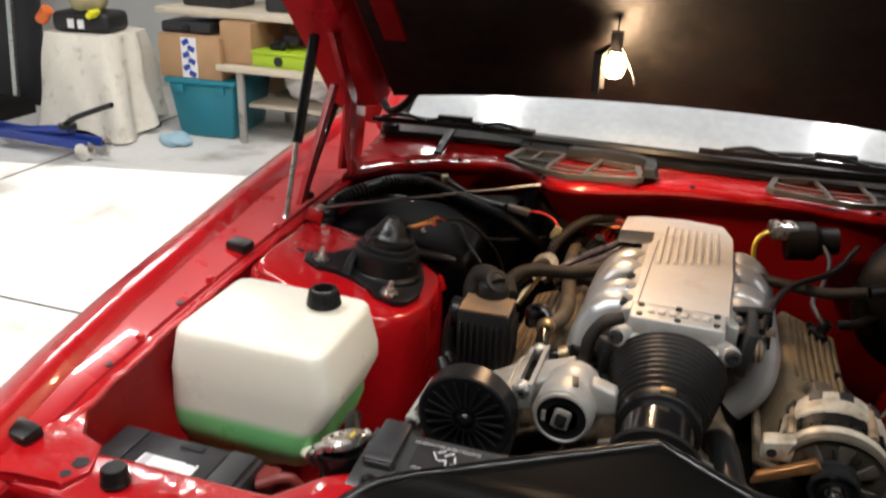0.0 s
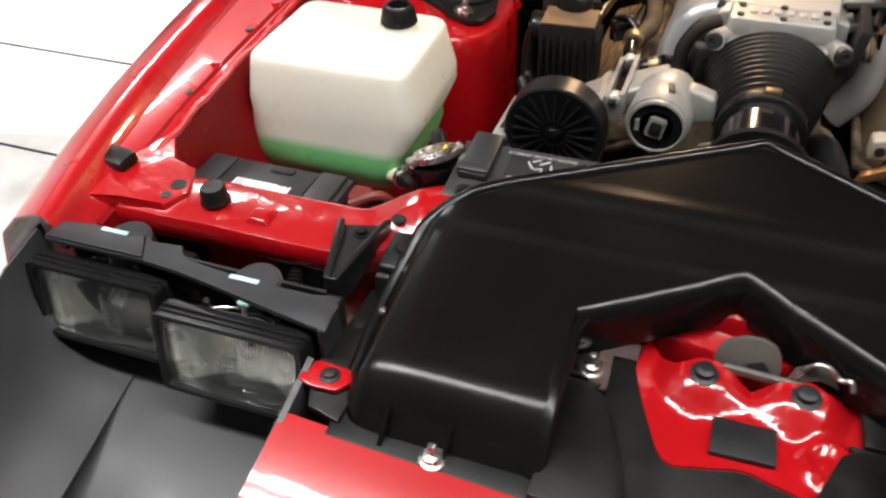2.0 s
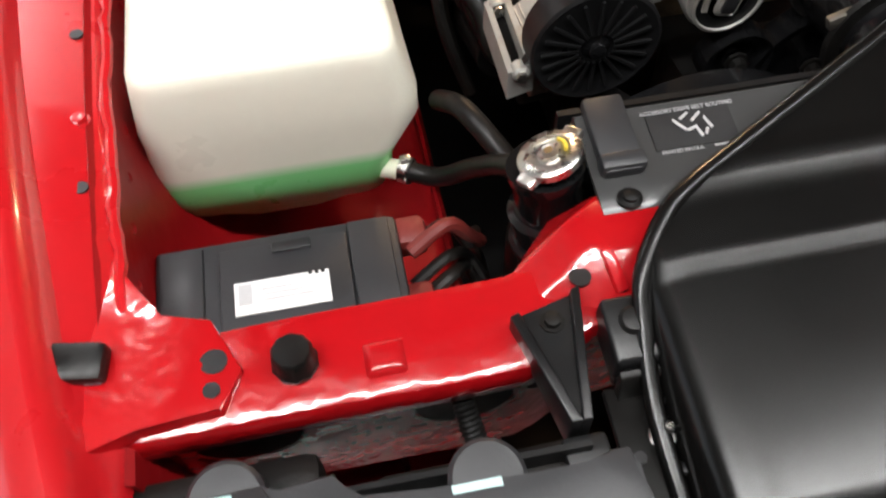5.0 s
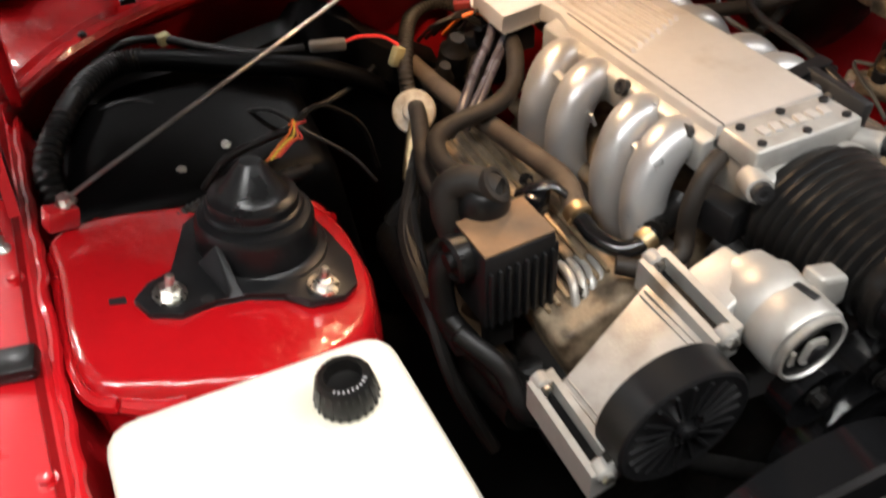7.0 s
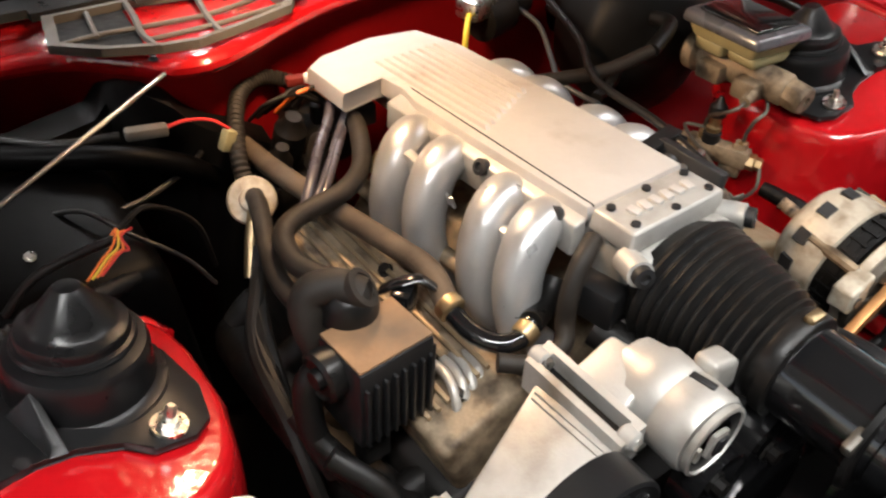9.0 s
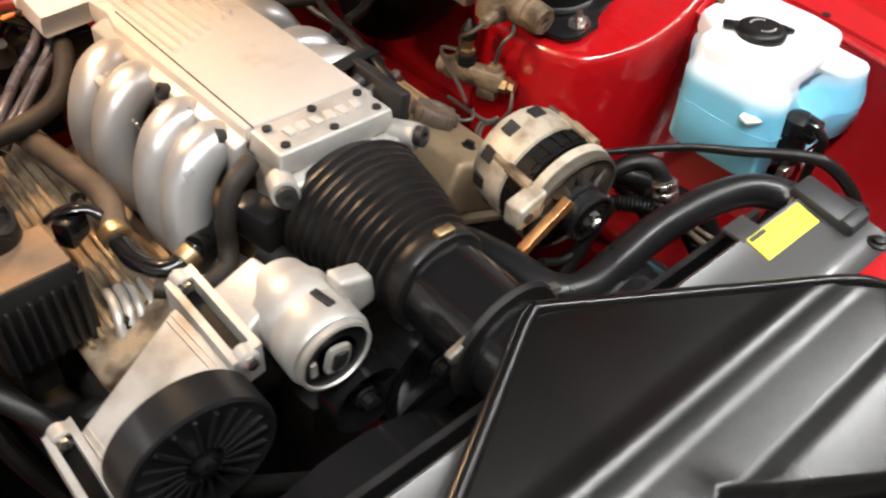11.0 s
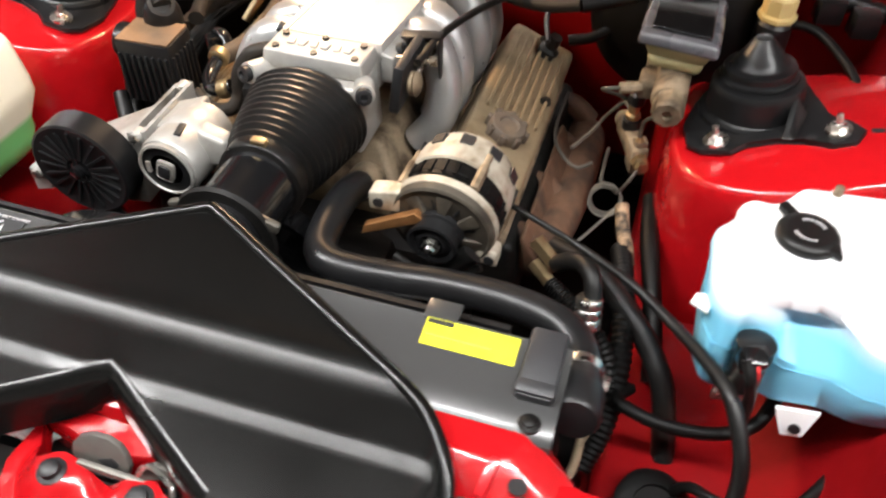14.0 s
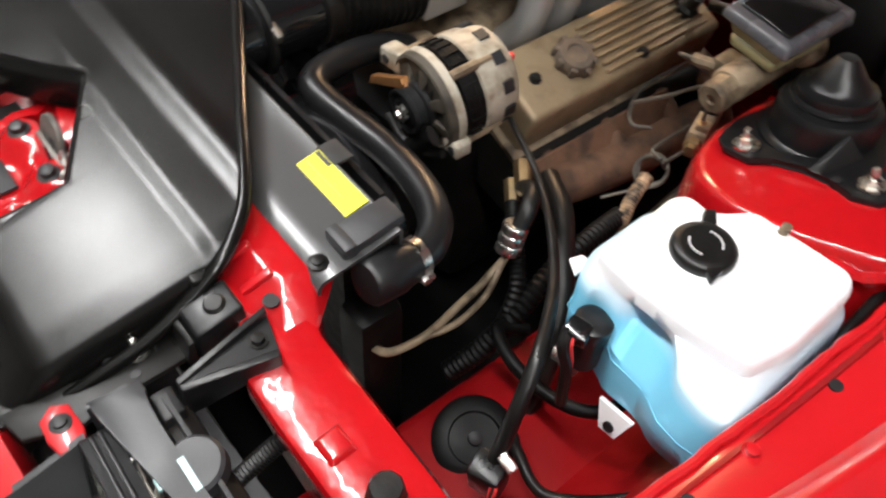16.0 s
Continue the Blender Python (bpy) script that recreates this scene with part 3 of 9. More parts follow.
def fender(s):
    b = B()
    rows = []
    for k in range(31):
        y = -0.745 + 1.365 * k / 30
        xc, zc, xi = interp(y, CREST), interp(y, CRESTZ), interp(y, INNER)
        xi = min(xi, xc - 0.02)
        dr = 0.055 if y > -0.7 else 0.034
        prof = [(xi - 0.002, zc - dr), (xi, zc - 0.041), (xi + 0.004, zc - 0.037), (max(xi + 0.005, xc - 0.022), zc - 0.024), (xc - 0.014, zc - 0.010), (xc - 0.006, zc - 0.002), (xc, zc),
                (xc + 0.010, zc - 0.002), (xc + 0.035, zc - 0.012), (xc + 0.065, zc - 0.04), (xc + 0.085, zc - 0.10), (xc + 0.095, zc - 0.2), (xc + 0.09, zc - 0.3)]
        rows.append([Vector((s * x, y, z)) for x, z in prof])
    sheet(b, rows, 0.003)
    f = part("fender", b, RED, car, "glossy red front fender", sharp=30)
    # rubber hood bumpers and small plugs on the flange
    for y in (-0.62, -0.11):
        x, z = interp(y, INNER) + 0.025, interp(y, CRESTZ) - 0.032
        part("bump_stop", box(B(), (s * x, y, z + 0.008), (0.042, 0.028, 0.017), (8, 0, 10 * s), bev=0.005), RUBBER, f, "black rubber bump stop")
    for y in (-0.47, -0.30):
        part("flange_hole", lathe(B(), (s * (interp(y, INNER) + 0.018), y, interp(y, CRESTZ) - 0.0340), (0, 0, 1), [(0.006, 0), (0.006, 0.002), (0.003, 0.002)], 14), INK, f)
    for y in (-0.40, -0.22, 0.0):
        part("bolt", hexbolt(B(), (s * (interp(y, INNER) + 0.017), y, interp(y, CRESTZ) - 0.035), (0, 0, 1), 0.006, 0.006), RED, f)
    return f


for s in (-1, 1):
    fender(s)


def inner_fender(s):
    b = B()
    rows = []
    for k in range(17):
        y = -0.70 + 1.3 * k / 16
        xi, zc = interp(y, INNER), interp(y, CRESTZ)
        bulge = 0.035 * math.exp(-((y + 0.05) / 0.28) ** 2)
        prof = [(xi + 0.012, zc - 0.033), (xi - 0.006, zc - 0.045), (xi - 0.012, zc - 0.10), (xi - 0.02 - bulge, zc - 0.17), (xi - 0.05 - bulge, zc - 0.24), (xi - 0.12 - bulge, zc - 0.30), (xi - 0.20, zc - 0.35), (xi - 0.22, zc - 0.52)]
        rows.append([Vector((s * x, y, z)) for x, z in prof])
    sheet(b, rows, 0.003)
    w = part("inner_fender", b, RED_SHADED, car, "red inner wing panel with swage lines", sharp=30)
    bead = []
    for k in range(70):
        y = -0.58 + 0.9 * k / 69
        n = noise.noise(Vector((y * 40, s, 0.3)))
        bead.append((s * (interp(y, INNER) - 0.004 + 0.003 * n), y, interp(y, CRESTZ) - 0.040 + 0.002 * n))
    part("seam_bead", tube(B(), bead, [0.0050 + 0.0022 * noise.noise(Vector((k * 0.9, s, 1))) for k in range(70)], 8, k=1), RED, w, "lumpy painted seam sealer")
    for i in range(16):
        y = -0.54 + 0.052 * i
        part("spot_weld", lathe(B(), (s * (interp(y, INNER) - 0.008), y, interp(y, CRESTZ) - 0.068), (-s, 0, 0.25), [(0.005, 0), (0.0045, 0.0012), (0.003, 0.0004)], 10), RED_SHADED, w)


def strut_tower(s):
    """The raised pressed tower that carries the strut mount."""
    b = B()
    secs = []
    outline = [(0.405, -0.06), (0.425, -0.125), (0.47, -0.165), (0.54, -0.18), (0.62, -0.17), (0.675, -0.14), (0.682, 0.0), (0.682, 0.05), (0.64, 0.075), (0.53, 0.082), (0.44, 0.075), (0.408, 0.03)]
    cx, cy = 0.55, -0.045
    pts = smooth_path([(x, y, 0) for x, y in outline + outline[:1]], 4)[:-1]
    for g, z in ((0.90, 0.791), (0.94, 0.790), (0.965, 0.787), (0.984, 0.781), (0.997, 0.771), (1.006, 0.757), (1.010, 0.735), (1.010, 0.66), (1.0, 0.55), (0.98, 0.42)):
        lean = 0.12 + 0.13 * max(0.0, min(1.0, (z - 0.66) / 0.12))
        secs.append([Vector((s * (cx + (p.x - cx) * g), cy + (p.y - cy) * g, z + lean * (p.x - 0.50))) for p in pts])
    loft(b, secs)
    t = part("strut_tower", b, RED_BAY, car, "red strut tower with a rounded top", sharp=40)
    bead = []
    for k in range(64):
        p = pts[int(k * len(pts) / 64)]
        n = noise.noise(Vector((p.x * 60, p.y * 60, s)))
        z = 0.772 + (0.12 + 0.13) * (p.x - 0.50)
        if p.x > 0.60 or p.y > 0.04:
            bead.append((s * (cx + (p.x - cx) * (1.004 + 0.006 * n)), cy + (p.y - cy) * 1.004, z + 0.008 * n))
    part("sealer_bead", tube(B(), bead, [0.007 + 0.0035 * noise.noise(Vector((k * 0.83, s, 4))) for k in range(len(bead))], 8, k=2), RED_BAY, t, "lumpy painted sealer round the tower")
    part("stamped_slot", box(B(), (s * 0.635, -0.06, 0.826), (0.014, 0.008, 0.004), (0, -14 * s, 0)), INK, t)
    for k, (x, y) in enumerate(((0.645, -0.10),)):
        part("drain_hole", lathe(B(), (s * x, y, 0.7895 + 0.25 * (x - 0.5)), (-0.24 * s, 0, 1), [(0.006, 0), (0.006, 0.0015), (0.003, 0.0015)], 12), INK, t)


for s in (-1, 1):
    inner_fender(s)
    strut_tower(s)


def radiator_support():
    t = part("radiator_support", B(), RED_BAY, car, "red pressed-steel radiator support bar")
    me = t.data
    b = B()
    rows = []
    top = [(-0.67, -0.604, -0.676, 0.797), (-0.60, -0.603, -0.676, 0.798), (-0.55, -0.602, -0.676, 0.800), (-0.45, -0.600, -0.676, 0.799), (-0.395, -0.598, -0.674, 0.798), (-0.375, -0.592, -0.668, 0.799),
           (-0.342, -0.572, -0.652, 0.799), (-0.30, -0.556, -0.648, 0.800), (-0.2, -0.552, -0.646, 0.800)]
    line = top + [(-x, a, c, z) for x, a, c, z in top[::-1]]
    for x, yr, yf, z in line:
        rows.append([Vector((x, yr + 0.006, z - 0.09)), Vector((x, yr + 0.003, z - 0.012)), Vector((x, yr - 0.002, z - 0.003)), Vector((x, yr - 0.010, z)), Vector((x, yf + 0.030, z - 0.003)), Vector((x, yf + 0.007, z - 0.005)), Vector((x, yf + 0.002, z - 0.007)), Vector((x, yf, z - 0.012)), Vector((x, yf - 0.001, z - 0.030)), Vector((x, yf + 0.001, z - 0.034)), Vector((x, yf + 0.010, z - 0.036)), Vector((x, yf + 0.014, z - 0.040)), Vector((x, yf + 0.016, z - 0.16))])
    sheet(b, rows, 0.003)
    # pressed corner gussets and embossed pads
    for s in (-1, 1):
        lowg = [(0.700, -0.52), (0.672, -0.535), (0.640, -0.588), (0.605, -0.596), (0.585, -0.64), (0.60, -0.668), (0.655, -0.671), (0.702, -0.690), (0.712, -0.60)]
        hexa(b, [(s * x, y, 0.792) for x, y in lowg], [(s * (x * 0.985 + 0.0095), y * 0.985 - 0.009, 0.8012 + 0.09 * max(0, x - 0.63)) for x, y in lowg], bev=0.0014, seg=2)
        wl = [(0.392, -0.600), (0.352, -0.556), (0.20, -0.548), (0.20, -0.642), (0.33, -0.642), (0.382, -0.628)]
        wh = [(0.340, -0.570), (0.308, -0.552), (0.20, -0.550), (0.20, -0.603), (0.318, -0.606), (0.333, -0.598)]
        hexa(b, [(s * x, y, 0.794) for x, y in wl], [(s * x, y, 0.8145) for x, y in wh], bev=0.003, seg=2)
        hexa(b, [(s * 0.505, -0.662, 0.795), (s * 0.475, -0.662, 0.795), (s * 0.475, -0.635, 0.797), (s * 0.505, -0.635, 0.797)], [(s * 0.50, -0.658, 0.801), (s * 0.48, -0.658, 0.801), (s * 0.48, -0.640, 0.803), (s * 0.50, -0.640, 0.803)], bev=0.002, seg=2)
    b.to_mesh(me)
    b.free()
    me.shade_smooth()
    me.set_sharp_from_angle(angle=radians(35))
    for s in (-1, 1):
        part("stop_buffer", lathe(B(), (s * 0.550, -0.642, 0.798), (0, 0, 1), [(0.0155, 0), (0.0165, 0.004), (0.0145, 0.007), (0.0145, 0.018), (0.0125, 0.021), (0.005, 0.021)], 10), RUBBER, t, "black rubber hood stop")
        part("hole", lathe(B(), (s * 0.604, -0.631, 0.8016), (0, 0, 1), [(0.0095, 0), (0.0095, 0.001), (0.005, 0.001)], 16), INK, t)
        part("hole", lathe(B(), (s * 0.606, -0.652, 0.8016), (0, 0, 1), [(0.006, 0), (0.006, 0.001), (0.003, 0.001)], 12), INK, t)
        part("hole", lathe(B(), (s * 0.345, -0.618, 0.8055), (0, 0, 1), [(0.008, 0), (0.008, 0.0015), (0.004, 0.0015)], 12), INK, t)
        for x in (0.34, 0.30):
            part("pressed_rib", box(B(), (s * (x - 0.02), -0.618, 0.8075), (0.010, 0.034, 0.008), (28, 0, -s * 12), bev=0.003), RED, t)
        for x, z, r in ((0.438, 0.738, 0.036), (0.595, 0.742, 0.038)):
            op = part("front_opening", loft(B(), [[Vector((s * x + f * r * 1.05 * math.cos(q), yy, z + f * r * 0.86 * math.sin(q))) for q in [2 * math.pi * k / 28 for k in range(28)]] for f, yy in ((1.12, -0.6605), (1.10, -0.6635), (1.0, -0.6640), (0.99, -0.6610))]), RED_BAY, t, "flanged round lamp opening")
            part("opening_floor", loft(B(), [[Vector((s * x + r * 1.0 * math.cos(q), yy, z + r * 0.82 * math.sin(q))) for q in [2 * math.pi * k / 28 for k in range(28)]] for yy in (-0.6610, -0.6648)]), INK, op, "dark opening")
        part("lamp_conduit", tube(B(), [(s * 0.442, -0.662, 0.757), (s * 0.440, -0.678, 0.752), (s * 0.436, -0.695, 0.738), (s * 0.432, -0.715, 0.72)], 0.0075, 10, 12, ribs=0.0016), RUBBER, t, "black corrugated lamp conduit")
        for x, z in ((0.374, 0.752), (0.385, 0.738), (0.366, 0.735)):
            part("hole", lathe(B(), (s * x, -0.6605, z), (0, -1, 0), [(0.006, 0), (0.006, 0.0012), (0.003, 0.0012)], 12), INK, t)


radiator_support()


LIP = [(-0.72, 0.22, 0.853), (-0.665, 0.295, 0.866), (-0.576, 0.367, 0.870), (-0.457, 0.412, 0.873), (-0.405, 0.408, 0.875), (-0.367, 0.390, 0.878), (-0.325, 0.335, 0.886), (-0.291, 0.286, 0.892), (-0.241, 0.271, 0.893), (-0.18, 0.290, 0.893),
       (-0.114, 0.319, 0.893), (-0.019, 0.345, 0.893), (0.165, 0.352, 0.893), (0.25, 0.336, 0.893), (0.30, 0.328, 0.893), (0.38, 0.338, 0.888), (0.46, 0.352, 0.880), (0.60, 0.325, 0.870), (0.72, 0.22, 0.855)]
LIP_CURVE = smooth_path(LIP, 6)


def lip(x):
    """Front edge of the cowl at x: its y and its height."""
    for p, q in zip(LIP_CURVE, LIP_CURVE[1:]):
        if x <= q.x:
            f = max(0.0, min(1.0, (x - p.x) / max(1e-6, q.x - p.x)))
            return p.y + (q.y - p.y) * f, p.z + (q.z - p.z) * f
    return LIP_CURVE[-1].y, LIP_CURVE[-1].z


def bay_floor():
    b = B()
    box(b, (0, -0.1, 0.30), (1.30, 1.1, 0.02))
    part("floor_pan", b, SHADE_BLACK, car, "dark splash pan under the engine")
    for s in (-1, 1):
        part("frame_rail", box(B(), (s * 0.44, -0.12, 0.47), (0.10, 1.16, 0.12), bev=0.02), RED_SHADED, car, "red frame rail along the bay floor")
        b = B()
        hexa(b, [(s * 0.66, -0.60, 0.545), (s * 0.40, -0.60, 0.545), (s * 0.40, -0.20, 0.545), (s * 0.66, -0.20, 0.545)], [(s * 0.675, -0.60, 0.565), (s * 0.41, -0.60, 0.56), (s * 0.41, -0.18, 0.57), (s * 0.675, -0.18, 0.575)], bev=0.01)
        part("tray", b, RED_SHADED, car, "red battery and tank tray")
    b = B()
    rows = []
    for k in range(57):
        x = -0.70 + 1.4 * k / 56
        y, z = lip(x)
        y += 0.020
        n = 0.006 * noise.noise(Vector((x * 13, 1.7, 0)))
        rows.append([Vector((x, y, z - 0.019)), Vector((x, y + 0.012 + n, z - 0.04)), Vector((x, y + 0.018 - n, z - 0.08)), Vector((x, y + 0.02, z - 0.16)), Vector((x, y + 0.02, 0.55)), Vector((x, 0.47, 0.3))])
    sheet(b, rows, 0.004)
    part("firewall", b, RED_SHADED, car, "red bulkhead with dark sound padding below")
    b = B()
    rows = []
    for k in range(31):
        x = -0.69 + 0.52 * k / 30
        w = 0.006 * noise.noise(Vector((x * 9, 2, 0)))
        y = min(lip(x)[0] - 0.004, 0.355) + w
        top = interp(x, [(-0.69, 0.80), (-0.56, 0.815), (-0.45, 0.812), (-0.36, 0.825), (-0.325, 0.862), (-0.30, 0.866), (-0.27, 0.83), (-0.22, 0.80), (-0.17, 0.76)])
        rows.append([Vector((x, y + 0.03, top)), Vector((x, y, top - 0.012)), Vector((x, y - 0.01, 0.70)), Vector((x, y, 0.5)), Vector((x, y, 0.34))])
    sheet(b, rows, 0.01)
    part("sound_pad", b, SHADE_BLACK, car, "black bulkhead padding")


bay_floor()

def cowl():
    b = B()
    rows = []
    for k in range(113):
        x = -0.70 + 1.4 * k / 112
        y, z = lip(x)
        n = 0.0035 * noise.noise(Vector((x * 21, 3.1, 0)))
        back = max(y + 0.055, 0.445)
        rows.append([Vector((x, y + 0.022, z - 0.020)), Vector((x, y + 0.004, z - 0.017)), Vector((x, y - 0.002, z - 0.010)), Vector((x, y - 0.002, z - 0.003)), Vector((x, y + 0.003, z + 0.003)), Vector((x, y + 0.012, z + 0.006)),
                     Vector((x, y + 0.018, z + 0.005 + n)), Vector((x, y + 0.026, z + 0.011 + n)), Vector((x, y + 0.040, z + 0.013 - n)), Vector((x, back, 0.902 + n)), Vector((x, back + 0.03, 0.904)), Vector((x, 0.56, 0.895))])
    sheet(b, rows, 0.003)
    c = part("cowl_panel", b, RED_BAY, car, "glossy red cowl panel below the windscreen", sharp=32)
    for x in (-0.60, -0.50, -0.296, -0.02, 0.30, 0.55):
        y, z = lip(x)
        part("cowl_bolt", hexbolt(B(), (x, y + 0.010, z + 0.005), (0, 0, 1), 0.004, 0.004), INK, c)
    return c


cowl()


def vent_grille(s):
    """Grey cowl vent: a rim and a few bent bars over the red opening."""
    t = part("cowl_vent", B(), DUST_GREY, car, "dusty grey plastic cowl vent with open cells")
    dy = 0.0 if s < 0 else 0.04
    z = 0.912
    X = lambda x: -s * x
    out = [(-0.372, 0.426), (-0.388, 0.350), (-0.345, 0.313), (-0.288, 0.287), (-0.250, 0.279), (-0.180, 0.293), (-0.122, 0.308), (-0.110, 0.322), (-0.123, 0.393), (-0.261, 0.423)]
    c = Vector((-0.245, 0.352))
    bm = B()
    n = len(out)
    inn = [(c + (Vector(p) - c) * 0.91) for p in out]
    for i in range(n):
        j = (i + 1) % n
        quad = [Vector(out[i]), Vector(out[j]), inn[j], inn[i]]
        loft(bm, [[Vector((X(p.x), p.y + dy, z + h)) for p in quad] for h in (-0.006, 0.004)])
    bm.to_mesh(t.data)
    bm.free()
    bars = (((-0.326, 0.416), (-0.333, 0.372), (-0.337, 0.348)), ((-0.279, 0.420), (-0.286, 0.370), (-0.294, 0.330), (-0.292, 0.290)), ((-0.384, 0.349), (-0.335, 0.353), (-0.297, 0.348), (-0.215, 0.340), (-0.150, 0.352), (-0.122, 0.368)),
            ((-0.199, 0.408), (-0.208, 0.370), (-0.216, 0.330), (-0.220, 0.288)), ((-0.294, 0.312), (-0.219, 0.311), (-0.160, 0.316), (-0.118, 0.320)))
    for k, bar in enumerate(bars):
        w = 0.0042 if k in (1, 3) else 0.0030
        part("bar", tube(B(), [(X(x), y + dy, z + 0.001) for x, y in bar], w, 6, 3), DUST_GREY, t)
    part("mesh_floor", prism(B(), [(X(x), y + dy) for x, y in ((-0.376, 0.415), (-0.378, 0.352), (-0.300, 0.305), (-0.294, 0.345), (-0.286, 0.415))][::(1 if s < 0 else -1)], z - 0.0052, z - 0.004), IRON, t, "dark mesh behind the bars")


for s in (-1, 1):
    vent_grille(s)


def windscreen():
    b = B()
    rows = []
    for k in range(25):
        x = -0.70 + 1.4 * k / 24
        bow = 0.06 * (x / 0.7) ** 2
        rows.append([Vector((x * (1 - 0.10 * q), 0.475 + bow + 0.66 * q - 0.07 * q * q, 0.912 + 0.37 * q)) for q in (0, 0.2, 0.4, 0.6, 0.8, 1.0)])
    sheet(b, rows, 0.005)
    w = part("windscreen", b, SCREEN, car, "raked dusty windscreen, its pale base colour standing in for garage reflections", sharp=60)
    for s in (-1, 1):
        pts = [(s * 0.715, 0.53, 0.895), (s * 0.705, 0.66, 0.99), (s * 0.66, 1.06, 1.235), (s * 0.62, 1.15, 1.27)]
        part("pillar", tube(B(), pts, 0.028, 10), RED, car, "red windscreen pillar")
        part("seal", tube(B(), [(x - s * 0.03, y - 0.004, z + 0.006) for x, y, z in pts[:3]], 0.010, 8), RUBBER, car)
    part("seal", tube(B(), [(-0.69, 0.535, 0.918), (-0.35, 0.490, 0.922), (0, 0.475, 0.924), (0.35, 0.490, 0.922), (0.69, 0.535, 0.918)], 0.012, 8), RUBBER, car, "black windscreen seal")
    part("roof", hexa(B(), [(-0.62, 1.08, 1.23), (0.62, 1.08, 1.23), (0.60, 2.0, 1.22), (-0.60, 2.0, 1.22)], [(-0.58, 1.12, 1.275), (0.58, 1.12, 1.275), (0.55, 1.9, 1.265), (-0.55, 1.9, 1.265)], bev=0.02), RED, car)
    for s in (-1, 1):
        part("door_skin", box(B(), (s * 0.85, 1.4, 0.62), (0.06, 1.5, 0.62), bev=0.03), RED, car)
        part("rear_quarter", box(B(), (s * 0.82, 2.5, 0.62), (0.12, 0.9, 0.6), bev=0.04), RED, car)
    part("tail", box(B(), (0, 2.75, 0.66), (1.6, 0.5, 0.5), bev=0.06), RED, car)
    part("cabin_floor", box(B(), (0, 1.5, 0.32), (1.6, 2.2, 0.04)), IRON, car)
    # black tray, wiper arms and blades below the glass
    part("wiper_tray", loft(B(), [[Vector((x, lip(x)[0] * 0.15 + 0.385 + d, zz)) for d, zz in ((0.0, 0.908), (0.004, 0.917), (0.10, 0.926), (0.10, 0.900))] for x in (-0.69, -0.6, -0.5, -0.42, -0.38)]), BLACK, car, "black plastic tray below the glass")
    part("wiper_tray", loft(B(), [[Vector((x, 0.440 + d, zz)) for d, zz in ((0.0, 0.905), (0.002, 0.914), (0.06, 0.918), (0.06, 0.900))] for x in (-0.379, 0.0, 0.40, 0.69)]), BLACK, car)
    for x0, x1, y0, y1 in ((-0.70, -0.35, 0.408, 0.432), (-0.02, 0.46, 0.455, 0.462)):
        t = part("wiper", tube(B(), [(x0, y0 + 0.030, 0.935), (x0 + 0.15, y0 + 0.034, 0.947), ((x0 + x1) / 2, y0 + 0.036, 0.950), (x1, y1 + 0.022, 0.944)], 0.0055, 8), BLACK, car, "black wiper arm and blade")
        L = x1 - x0
        part("blade", box(B(), ((x0 + x1) / 2, (y0 + y1) / 2, 0.946), (L, 0.006, 0.011), (0, 0, math.degrees(math.atan2(y1 - y0, L))), bev=0.001), RUBBER, t, "rubber wiper blade")
        for f, w in ((0.20, 0.10), (0.52, 0.12), (0.80, 0.09)):
            px, py = x0 + L * f, y0 + (y1 - y0) * f
            part("yoke", tube(B(), [(px - w / 2, py, 0.951), (px - w / 4, py, 0.957), (px, py + 0.003, 0.960), (px + w / 4, py, 0.957), (px + w / 2, py, 0.951)], 0.0042, 8, 3), BLACK, t)
        part("joint", box(B(), (x0 + L * 0.52, (y0 + y1) / 2 + 0.004, 0.962), (0.075, 0.018, 0.011), (0, 0, 4), bev=0.004), BLACK, t)
        part("pivot", lathe(B(), (x0 + 0.03, y0 + 0.03, 0.915), (0, 0, 1), [(0.02, 0), (0.02, 0.015), (0.013, 0.022)], 16), BLACK, t)
    part("arm_cover", loft(B(), [[Vector((x, y + dy, z)) for dy, z in ((-0.012, 0.914), (-0.008, 0.930), (0.008, 0.932), (0.014, 0.914))] for x, y in ((-0.27, 0.418), (-0.20, 0.424), (-0.14, 0.418), (-0.112, 0.400))]), GREY, car, "dark grey wiper arm cover")
    part("arm_cover", loft(B(), [[Vector((x + dx, y, z)) for dx, z in ((-0.014, 0.914), (-0.010, 0.930), (0.008, 0.930), (0.014, 0.914))] for x, y in ((-0.108, 0.412), (-0.102, 0.38), (-0.100, 0.345), (-0.102, 0.326))]), GREY, car)
    for s in (-1, 1):
        part("nozzle", loft(B(), [[Vector((s * 0.538 + dx, y, z + h)) for dx, h in ((-0.009, 0), (-0.008, 0.006), (0.008, 0.006), (0.009, 0))] for y, z in ((0.47, 0.921), (0.43, 0.914), (0.40, 0.902), (0.372, 0.894))]), BLACK, car, "black washer nozzle strap")
    part("hose_loop", tube(B(), [(-0.66, 0.36, 1.0), (-0.63, 0.335, 0.985), (-0.60, 0.33, 1.0), (-0.575, 0.34, 1.03)], 0.008, 8), RUBBER, car, "black washer hose under the bonnet hinge")
    return w


windscreen()


